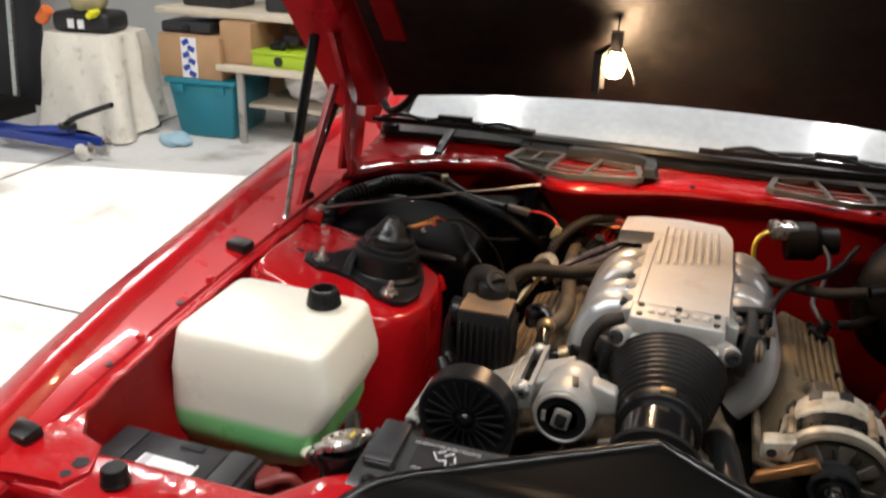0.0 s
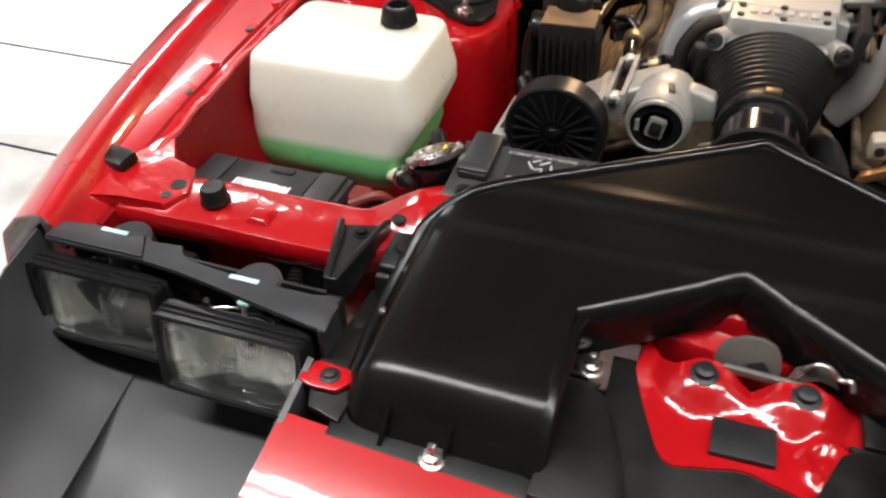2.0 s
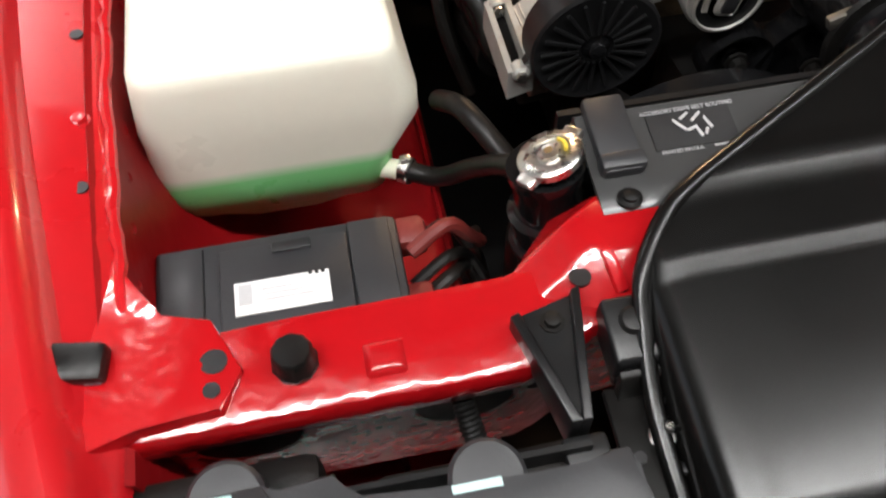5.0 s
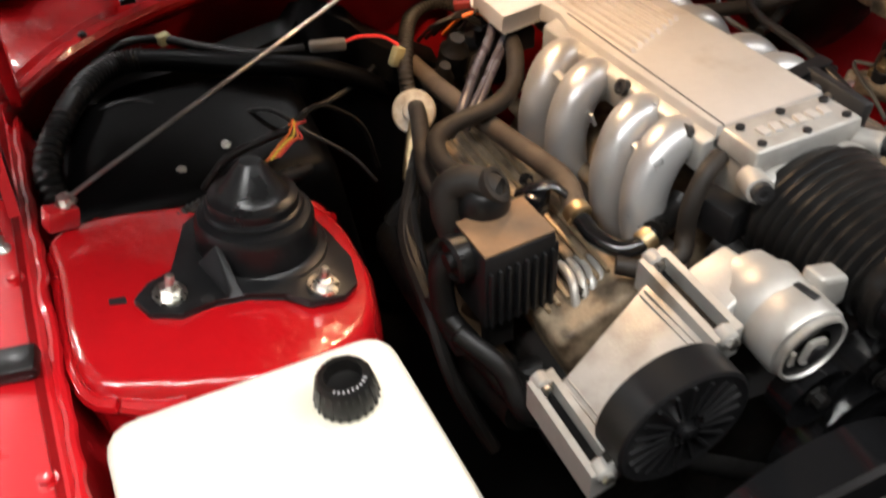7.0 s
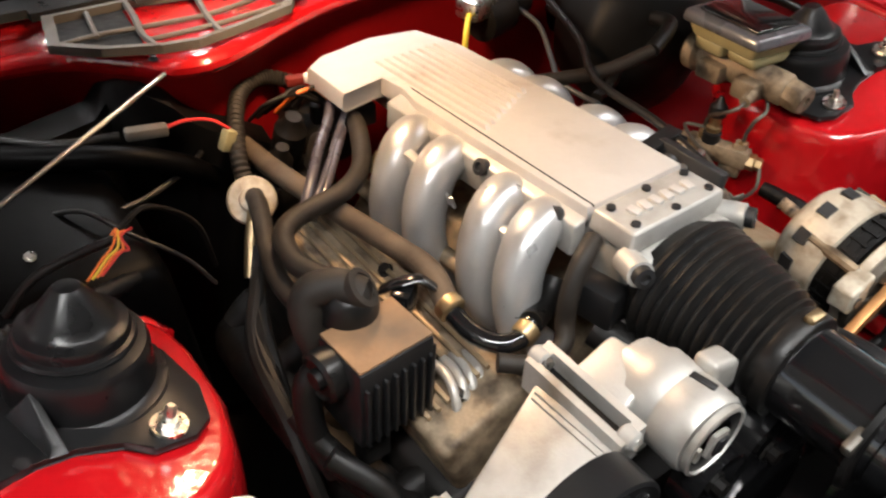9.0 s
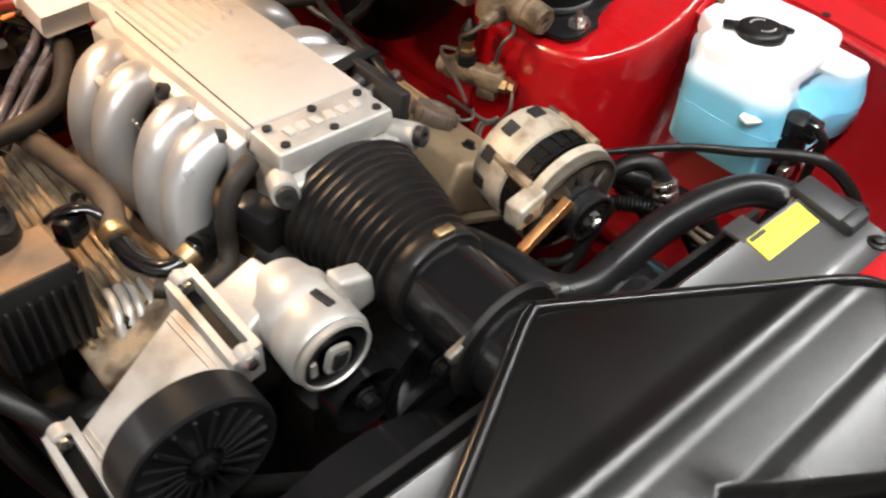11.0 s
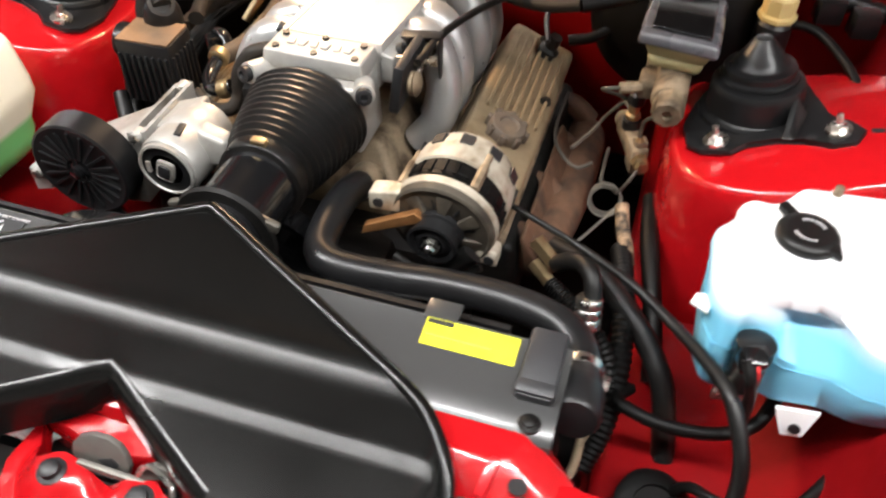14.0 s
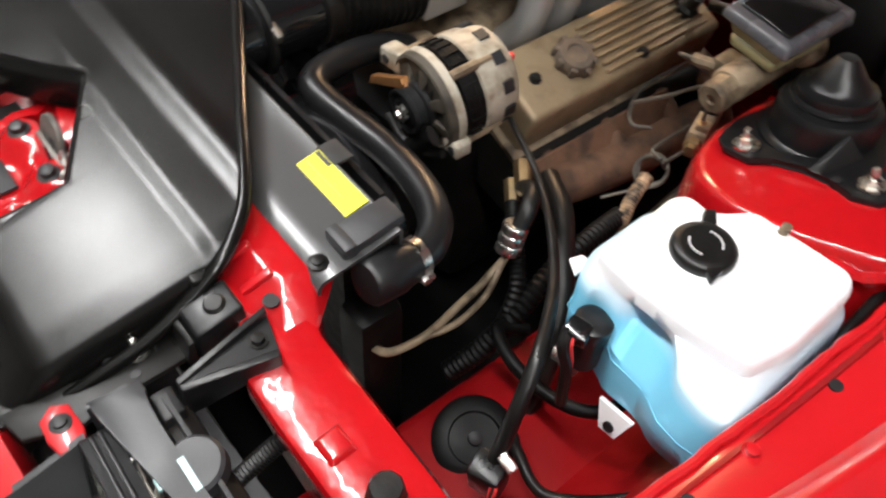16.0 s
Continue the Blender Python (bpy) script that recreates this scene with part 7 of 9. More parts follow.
def alternator():
    c = Vector((0.188, -0.335, 0.780))
    d = Vector((0.06, 1, 0.10)).normalized()
    u, v = axes(d)
    t = thing("alternator", (0.19, -0.28, 0.71), "alternator with dirty cream slotted housing, black fan and copper strap", "alternator")
    R = lambda a: math.cos(a) * u + math.sin(a) * v
    part("pulley", lathe(B(), c - 0.020 * d, d, [(0.010, 0.004), (0.014, 0.001), (0.021, 0.003), (0.026, 0.0), (0.0285, 0.001), (0.0285, 0.005), (0.0255, 0.007), (0.0255, 0.018), (0.0285, 0.020), (0.0285, 0.026), (0.01, 0.028)], 36), BLACK, t, "black grooved pulley")
    part("shaft_nut", lathe(B(), c - 0.018 * d, -d, [(0.010, -0.004), (0.010, 0.006), (0.006, 0.007), (0.005, 0.010), (0.002, 0.011)], 6), STEEL, t, "steel shaft nut")
    part("fan_plate", lathe(B(), c + 0.016 * d, d, [(0.010, 0), (0.052, 0.004), (0.055, 0.008)], 36), INK, t, "black fan plate")
    for i in range(16):
        a = 2 * math.pi * i / 16 + 0.1
        q = [c + k * d + r * R(a + e) for k, r, e in ((0.016, 0.030, 0), (0.020, 0.053, 0), (0.020, 0.053, 0.10), (0.016, 0.030, 0.14))]
        w = [c + k * d + r * R(a + e) for k, r, e in ((0.006, 0.030, 0.06), (0.010, 0.053, 0.04), (0.010, 0.053, 0.10), (0.006, 0.030, 0.14))]
        part("fan_fin", hexa(B(), q, w), BLACK, t)
    for i in range(7):
        a = 2 * math.pi * (i + 0.4) / 7
        q = [c + k * d + r * R(a + e) for k, r, e in ((0.002, 0.027, -0.20), (0.010, 0.0575, -0.20), (0.010, 0.0575, 0.20), (0.002, 0.027, 0.20))]
        part("housing_spoke", hexa(B(), [p + 0.006 * d for p in q], q, bev=0.0015), ALT_FACE, t, "dull cast spoke")
    part("front_ring", lathe(B(), c + 0.006 * d, d, [(0.0545, 0.002), (0.056, 0.0), (0.0590, 0.002), (0.0600, 0.007), (0.0600, 0.011)], 44), ALT_FACE, t, "dull cast front housing")
    part("front_band", lathe(B(), c + 0.006 * d, d, [(0.0595, 0.010), (0.061, 0.011), (0.0615, 0.020), (0.059, 0.022)], 44), PALE, t, "cream cast band")
    for i in range(26):
        a = 2 * math.pi * i / 26
        part("cast_rib", box(B(), (0, 0, 0), (0.004, 0.018, 0.003), m=Matrix.Translation(c + 0.044 * d + 0.0595 * R(a)) @ Matrix((d.cross(R(a)), d, R(a))).transposed().to_4x4()), SHADE_BLACK, t)
    part("stator_ring", lathe(B(), c + 0.032 * d, d, [(0.0585, 0), (0.0585, 0.006), (0.0595, 0.007), (0.0595, 0.016), (0.0585, 0.017), (0.0585, 0.026)], 44), SHADE_BLACK, t, "dark laminated ring")
    part("rear_housing", lathe(B(), c + 0.056 * d, d, [(0.0585, 0), (0.061, 0.002), (0.061, 0.020), (0.059, 0.036), (0.053, 0.050), (0.045, 0.056), (0.02, 0.058)], 44), PALE, t, "cream slotted rear housing")
    for i in range(11):
        a = 2 * math.pi * i / 11 + 0.2
        rad = R(a)
        m = Matrix.Translation(c + 0.088 * d + 0.0590 * rad) @ Matrix((d.cross(rad), d, rad)).transposed().to_4x4()
        part("vent_slot", box(B(), (0, 0, 0), (0.015, 0.014, 0.006), m=m), INK, t, "dark vent window")
    for i in range(4):
        a = 2 * math.pi * i / 4 + 0.55
        part("through_bolt", lathe(B(), c + 0.030 * d + 0.0605 * R(a), d, [(0.006, -0.004), (0.006, 0.03), (0.004, 0.034), (0.004, 0.05)], 8), GRIME, t)
    for x, z, w in ((-0.082, 0.020, 0.013), (0.066, -0.030, 0.011)):
        e = part("ear", hexa(B(), [c + Vector(q) for q in ((x * 0.58, 0.008, z - w), (x, 0.006, z - w), (x, 0.030, z - w), (x * 0.58, 0.030, z - w))], [c + Vector(q) for q in ((x * 0.50, 0.008, z + w * 1.5), (x, 0.006, z + w * 0.9), (x, 0.030, z + w * 0.9), (x * 0.50, 0.030, z + w * 1.5))], bev=0.004), PALE, t, "cast mounting ear")
        part("ear_hole", lathe(B(), c + Vector((x * 0.86, 0.006, z - 0.001)), (0, -1, 0), [(0.006, -0.001), (0.006, 0.001), (0.003, 0.001)], 12), INK, e)
    part("copper_strap", hexa(B(), [c + Vector(q) for q in ((-0.088, -0.006, -0.022), (-0.014, -0.006, 0.016), (-0.014, 0.004, 0.016), (-0.088, 0.004, -0.022))], [c + Vector(q) for q in ((-0.084, -0.006, -0.008), (-0.024, -0.006, 0.026), (-0.024, 0.004, 0.026), (-0.084, 0.004, -0.008))], bev=0.001), COPPER, t, "bright copper-coloured bracket strap")
    part("terminal", box(B(), c + Vector((0.030, 0.108, 0.040)), (0.010, 0.012, 0.010), bev=0.003), RED_WIRE, t)
    part("lower_bracket", tube(B(), [c + Vector(q) for q in ((-0.05, -0.004, -0.045), (-0.02, -0.008, -0.056), (0.02, -0.008, -0.052), (0.05, 0.0, -0.038))], 0.005, 8), IRON, t, "dark lower bracket")


alternator()


def diverter_valve():
    t = thing("air_valve", (-0.285, -0.12, 0.73), "dusty black ribbed air valve box with an elbow on top", "air valve")
    m = pose(-0.287, -0.120, 0.770, 0, 0, 3)
    bx = part("box", box(B(), (0, 0, 0), (0.080, 0.062, 0.094), bev=0.005, m=m), BLACK, t, "black ribbed plastic box")
    part("dusty_top", box(B(), (0, 0, 0.0485), (0.076, 0.058, 0.003), bev=0.001, m=m), DUSTY, t, "brown dust on the lid")
    for i in range(8):
        part("rib", box(B(), (-0.034 + 0.0097 * i, -0.033, -0.006), (0.0035, 0.006, 0.072), bev=0.001, m=m), BLACK, bx)
        if i < 6:
            part("rib", box(B(), (0.042, -0.025 + 0.01 * i, -0.006), (0.006, 0.0035, 0.072), bev=0.001, m=m), BLACK, bx)
    e = part("elbow", tube(B(), [(-0.318, -0.082, 0.770), (-0.325, -0.070, 0.815), (-0.318, -0.064, 0.838), (-0.298, -0.074, 0.845), (-0.282, -0.090, 0.838)], [0.014, 0.0155, 0.016, 0.016, 0.016], 16), RUBBER_DIRTY, t, "black rubber elbow")
    part("collar", lathe(B(), (-0.291, -0.082, 0.812), (0.1, -0.1, 1), [(0.026, 0), (0.027, 0.004), (0.025, 0.018), (0.021, 0.03), (0.018, 0.032), (0.017, 0.026)], 24), RUBBER, t, "round black collar")
    part("open_end", lathe(B(), (-0.285, -0.088, 0.843), (0.55, -0.5, 0.65), [(0.018, 0), (0.0185, 0.008), (0.013, 0.009), (0.012, 0.004)], 20), RUBBER_DIRTY, t, "worn open outlet")
    part("side_port", lathe(B(), (-0.330, -0.115, 0.795), (-1, -0.1, 0), [(0.022, -0.01), (0.024, 0.006), (0.024, 0.012), (0.020, 0.015), (0.018, 0.012), (0.010, 0.012), (0.009, 0.018), (0.004, 0.018)], 24), RUBBER, t)
    part("lower_port", tube(B(), [(-0.33, -0.1, 0.79), (-0.346, -0.10, 0.77), (-0.348, -0.11, 0.72), (-0.338, -0.13, 0.68)], 0.013, 12), RUBBER, t)
    part("stay", box(B(), (-0.30, -0.13, 0.705), (0.03, 0.02, 0.06), bev=0.003), IRON, t)


diverter_valve()


def dipstick():
    t = thing("relief_valve", (-0.255, 0.175, 0.70), "tarnished disc valve with a rubber hose on the engine side", "valve")
    part("disc", lathe(B(), (-0.257, 0.178, 0.765), (-0.35, -0.65, 0.6), [(0.008, -0.006), (0.026, -0.004), (0.028, 0), (0.026, 0.004), (0.014, 0.005), (0.012, 0.010), (0.005, 0.011)], 28), PALE, t, "tarnished steel disc")
    part("stem", tube(B(), [(-0.257, 0.172, 0.762), (-0.275, 0.15, 0.735), (-0.292, 0.125, 0.705)], 0.008, 10), BRASS, t)
    part("stay", tube(B(), [(-0.25, 0.18, 0.765), (-0.245, 0.2, 0.72), (-0.235, 0.2, 0.66)], 0.007, 8), IRON, t)


dipstick()


def master_cylinder():
    t = thing("brake_master_cylinder", (0.392, 0.04, 0.74), "brake master cylinder with a tan reservoir and black lid", "brake cylinder")
    r = part("reservoir", hexa(B(), [(0.358, -0.012, 0.846), (0.428, -0.022, 0.846), (0.430, 0.078, 0.846), (0.359, 0.084, 0.846)], [(0.352, -0.022, 0.868), (0.436, -0.034, 0.868), (0.438, 0.086, 0.868), (0.352, 0.094, 0.868)], bev=0.006), TAN, t, "dirty tan plastic reservoir")
    for y0, y1, z in ((-0.020, 0.026, 0.833), (0.032, 0.080, 0.829)):
        part("chamber", hexa(B(), [(0.362, y0 + 0.004, z), (0.424, y0 - 0.002, z), (0.426, y1 - 0.006, z), (0.363, y1, z)], [(0.357, y0 + 0.002, 0.850), (0.429, y0 - 0.006, 0.850), (0.431, y1 - 0.004, 0.850), (0.358, y1 + 0.003, 0.850)], bev=0.006), TAN, r)
    lid = part("lid", hexa(B(), [(0.343, -0.026, 0.866), (0.443, -0.040, 0.866), (0.445, 0.090, 0.866), (0.345, 0.100, 0.866)], [(0.345, -0.023, 0.882), (0.440, -0.037, 0.884), (0.442, 0.087, 0.886), (0.347, 0.097, 0.884)], bev=0.006), LID, t, "grey lid with a rolled edge")
    part("lid_recess", hexa(B(), [(0.357, -0.012, 0.882), (0.430, -0.023, 0.882), (0.431, 0.073, 0.882), (0.358, 0.082, 0.882)], [(0.357, -0.012, 0.8875), (0.430, -0.023, 0.8885), (0.431, 0.073, 0.8895), (0.358, 0.082, 0.8885)], bev=0.002), GLOSS, lid, "glossy dark lid panel")
    b = part("body", lathe(B(), (0.396, -0.050, 0.813), (0, 1, 0), [(0.010, -0.006), (0.019, -0.004), (0.022, 0.0), (0.022, 0.13), (0.030, 0.135), (0.030, 0.15)], 24), GRIME, t, "stained alloy cylinder body")
    part("outlet_block", box(B(), (0.372, -0.012, 0.806), (0.034, 0.036, 0.028), bev=0.005), GRIME, b)
    part("outlet_block", box(B(), (0.374, 0.048, 0.806), (0.030, 0.040, 0.026), bev=0.005), GRIME, b)
    part("outlet", cyl(B(), (0.360, -0.026, 0.808), (0.334, -0.034, 0.806), 0.0075, n=8), GRIME, b)
    part("front_plug", lathe(B(), (0.398, -0.058, 0.811), (0, -1, -0.1), [(0.019, -0.012), (0.0200, 0.0), (0.0200, 0.020), (0.0175, 0.023), (0.007, 0.023), (0.006, 0.020)], 8), GRIME, b)
    bo = thing("brake_booster", (0.39, 0.24, 0.66), "round black brake booster on the bulkhead", "brake booster")
    part("shell", lathe(B(), (0.39, 0.115, 0.80), (0, 1, 0), [(0.04, 0), (0.07, 0.01), (0.105, 0.03), (0.125, 0.055), (0.130, 0.065), (0.130, 0.075), (0.12, 0.08), (0.11, 0.15), (0.07, 0.18), (0.06, 0.22)], 44), SHADE_BLACK, bo)
    part("vacuum_elbow", tube(B(), [(0.33, 0.13, 0.86), (0.325, 0.10, 0.865), (0.30, 0.085, 0.862), (0.26, 0.07, 0.855)], 0.010, 12), RUBBER, bo)
    cv = thing("prop_valve", (0.36, 0.0, 0.69), "stained brass-grey brake valve with pipe unions and a switch", "valve")
    m = pose(0.362, 0.0, 0.706, 0, 0, 21)
    vb = part("body", box(B(), (0, 0, 0), (0.024, 0.088, 0.028), bev=0.005, m=m), GRIME, cv, "stained cast valve body")
    part("end_boss", lathe(B(), m @ Vector((0, -0.042, -0.002)), m.to_3x3() @ Vector((0, -1, 0)), [(0.012, 0), (0.012, 0.010), (0.009, 0.012), (0.009, 0.020), (0.003, 0.021)], 6), BRASS, vb)
    part("end_boss", lathe(B(), m @ Vector((0, 0.042, 0)), m.to_3x3() @ Vector((0, 1, 0)), [(0.013, 0), (0.013, 0.012), (0.010, 0.015), (0.003, 0.015)], 14), GRIME, vb)
    part("lower_boss", box(B(), (0.002, -0.022, -0.020), (0.022, 0.030, 0.022), bev=0.004, m=m), GRIME, vb)
    part("upper_boss", box(B(), (0.002, -0.028, 0.016), (0.018, 0.018, 0.012), bev=0.003, m=m), GRIME, vb)
    for y in (-0.030, 0.026):
        part("union", lathe(B(), m @ Vector((0, y, 0.013)), (0, 0, 1), [(0.0065, 0), (0.0065, 0.010), (0.004, 0.011), (0.0034, 0.014)], 6), BRASS, cv, "brass pipe union")
    sw = part("switch", lathe(B(), (0.356, 0.012, 0.718), (0, 0, 1), [(0.013, 0), (0.013, 0.014), (0.010, 0.016)], 16), BLACK, cv, "black switch base")
    part("brass_collar", lathe(B(), (0.356, 0.012, 0.734), (0, 0, 1), [(0.0095, 0), (0.0105, 0.002), (0.0105, 0.007), (0.0075, 0.009), (0.0075, 0.022)], 12), BRASS, sw, "brass collar")
    part("switch_plug", lathe(B(), (0.356, 0.012, 0.755), (0.1, 0.1, 1), [(0.009, 0), (0.012, 0.003), (0.012, 0.016), (0.007, 0.022), (0.003, 0.030)], 14), RUBBER, sw, "black rubber plug")


master_cylinder()


def brake_pipes():
    runs = [[(0.288, -0.062, 0.720), (0.308, -0.021, 0.724), (0.322, 0.018, 0.728), (0.340, 0.047, 0.732), (0.350, 0.025, 0.736)],
            [(0.253, 0.110, 0.690), (0.252, 0.039, 0.690), (0.258, -0.010, 0.690), (0.278, -0.047, 0.690), (0.299, -0.063, 0.690), (0.317, -0.047, 0.690)],
            [(0.332, 0.019, 0.670), (0.332, -0.025, 0.670), (0.335, -0.058, 0.670), (0.353, -0.062, 0.670)],
            [(0.334, -0.034, 0.806), (0.318, -0.036, 0.803), (0.314, -0.020, 0.79), (0.338, 0.010, 0.765), (0.352, 0.023, 0.745), (0.353, 0.024, 0.728)],
            [(0.394, -0.030, 0.792), (0.388, -0.038, 0.778), (0.375, -0.034, 0.765), (0.372, -0.029, 0.745), (0.372, -0.028, 0.728)]]
    for r in runs:
        solo("brake_pipe", tube(B(), r, 0.0026, 8), GREY_STEEL, "thin bent steel brake pipe", "pipe", "brake pipes")
    c = Vector((0.344, -0.066, 0.641))
    loop = [c + 0.0215 * (math.cos(a) * Vector((1, 0, 0)) + math.sin(a) * Vector((0, 0.66, 0.75))) + Vector((0, 0.0005 * i, 0)) for i, a in enumerate([0.9 + 0.42 * k for k in range(28)])]
    solo("brake_pipe", tube(B(), [(0.378, -0.060, 0.702), (0.366, -0.070, 0.680)] + loop + [(0.340, -0.09, 0.618), (0.318, -0.12, 0.605)], 0.0026, 8, k=3), GREY_STEEL, "steel brake pipe wound in a loop", "pipe", "brake pipes")


brake_pipes()


def washer_tank():
    t = thing("washer_tank", (0.58, -0.31, 0.575), "milky washer bottle with blue fluid and a black cap", "washer tank")
    Q = lambda pts, z: [(x, y, z) for x, y in pts]
    top = [(0.490, -0.364), (0.488, -0.290), (0.485, -0.256), (0.496, -0.242), (0.519, -0.244), (0.535, -0.228), (0.548, -0.206), (0.652, -0.198), (0.661, -0.215), (0.664, -0.304), (0.655, -0.352), (0.618, -0.358), (0.600, -0.362), (0.560, -0.366), (0.545, -0.367), (0.536, -0.368), (0.512, -0.368), (0.503, -0.367)]
    step = [(0.484, -0.374), (0.472, -0.345), (0.469, -0.262), (0.484, -0.242), (0.519, -0.240), (0.535, -0.224), (0.546, -0.206), (0.656, -0.196), (0.670, -0.215), (0.674, -0.300), (0.676, -0.392), (0.652, -0.398), (0.620, -0.392), (0.594, -0.362), (0.552, -0.354), (0.540, -0.372), (0.512, -0.374), (0.503, -0.380)]
    wide = [(0.486, -0.380), (0.474, -0.350), (0.474, -0.262), (0.488, -0.242), (0.519, -0.236), (0.535, -0.222), (0.546, -0.210), (0.656, -0.196), (0.672, -0.215), (0.680, -0.304), (0.676, -0.402), (0.650, -0.407), (0.624, -0.405), (0.598, -0.392), (0.555, -0.391), (0.543, -0.384), (0.512, -0.372), (0.503, -0.384)]
    tilt = lambda x, y: 0.700 + 0.03 * max(0.0, (x - 0.50) / 0.17)
    low = [(x + 0.002, y, tilt(x, y)) for x, y in wide]
    b = B()
    bottle(b, [([(x, y, z - 0.010) for x, y, z in low], 0.022), ([(x, y, z - 0.007) for x, y, z in low], 0.009), (low, 0), (Q(wide, 0.755), 0), (Q(wide, 0.768), 0.001), (Q(step, 0.792), 0), (Q(step, 0.802), 0.001), (Q(step, 0.807), 0.005), (Q(top, 0.816), 0), (Q(top, 0.830), 0), (Q(top, 0.835), 0.002), (Q(top, 0.839), 0.005), (Q(top, 0.841), 0.011)], 0.011)
    body = part("bottle", b, WASHER, t, "milky bottle, blue fluid showing through", sharp=50)
    part("vent_nipple", cyl(B(), (0.580, -0.214, 0.832), (0.582, -0.212, 0.850), 0.005, n=12), GRIME, body, "small brown vent nipple")
    part("mould_seam", tube(B(), [(x, y, 0.760) for x, y in wide] + [(*wide[0], 0.760)], 0.0005, 6, k=1), WASHER, body)
    part("lug", prism(B(), [(0.458, -0.356), (0.476, -0.366), (0.478, -0.340), (0.462, -0.342)], 0.782, 0.786, bev=0.001), WHITE, body, "white mounting lug")
    f = part("foot_lug", hexa(B(), [(0.575, -0.402, 0.678), (0.595, -0.402, 0.682), (0.603, -0.395, 0.714), (0.562, -0.395, 0.708)], [(0.575, -0.406, 0.678), (0.595, -0.406, 0.682), (0.603, -0.399, 0.714), (0.562, -0.399, 0.708)]), WHITE, body, "white foot lug")
    part("lug_hole", lathe(B(), (0.585, -0.4050, 0.691), (0, -1, 0.2), [(0.006, 0), (0.006, 0.002), (0.004, 0.002)], 14), INK, f)
    c = part("cap", lathe(B(), (0.551, -0.292, 0.838), (0, 0, 1), [(0.029, 0), (0.0305, 0.003), (0.0305, 0.009), (0.028, 0.0125), (0.022, 0.0145), (0.021, 0.0145), (0.005, 0.0145)], 34), RUBBER, t, "black snap cap with moulded pale print")
    part("cap_tab", prism(B(), [(0.531, -0.272), (0.522, -0.258), (0.530, -0.250), (0.543, -0.266)], 0.843, 0.851, bev=0.002), RUBBER, c)
    part("cap_tab", prism(B(), [(0.566, -0.312), (0.582, -0.320), (0.580, -0.302), (0.575, -0.298)], 0.843, 0.851, bev=0.002), RUBBER, c)
    for k in range(2):
        for i in range(7):
            a = 0.5 + k * math.pi + 0.24 * i
            part("print_mark", box(B(), (0.551 + 0.015 * math.cos(a), -0.292 + 0.015 * math.sin(a), 0.8530), (0.0026, 0.0022, 0.0012), (0, 0, math.degrees(a) + 90)), INK_GREY, c, "pale moulded mark")
    p = thing("washer_pump", (0.515, -0.39, 0.72), "black washer pump with a wired plug on the bottle", "pump")
    part("motor", lathe(B(), (0.524, -0.391, 0.722), (0, 0.05, 1), [(0.012, 0), (0.017, 0.003), (0.017, 0.040), (0.019, 0.043), (0.019, 0.062), (0.013, 0.066)], 18), BLACK, p)
    part("plug", box(B(), (0.522, -0.405, 0.777), (0.024, 0.022, 0.026), (15, 0, 20), bev=0.004), GLOSS, p)
    part("wire_red", tube(B(), [(0.523, -0.412, 0.787), (0.529, -0.42, 0.775), (0.531, -0.415, 0.745), (0.530, -0.412, 0.70)], 0.0018, 6), RED_WIRE, p)
    part("wire_lead", tube(B(), [(0.516, -0.413, 0.785), (0.523, -0.424, 0.77), (0.530, -0.42, 0.74), (0.534, -0.418, 0.68)], 0.006, 8), RUBBER, p)
    part("stay_plate", box(B(), (0.514, -0.400, 0.715), (0.03, 0.01, 0.02), bev=0.002), STEEL, p)


washer_tank()


def hose(name, pts, r, label, m=RUBBER, group="", ribs=0, k=6, n=12):
    return solo(name, tube(B(), pts, r, n, k, ribs), m, label, "hose" if "hose" in name else "wire", group)


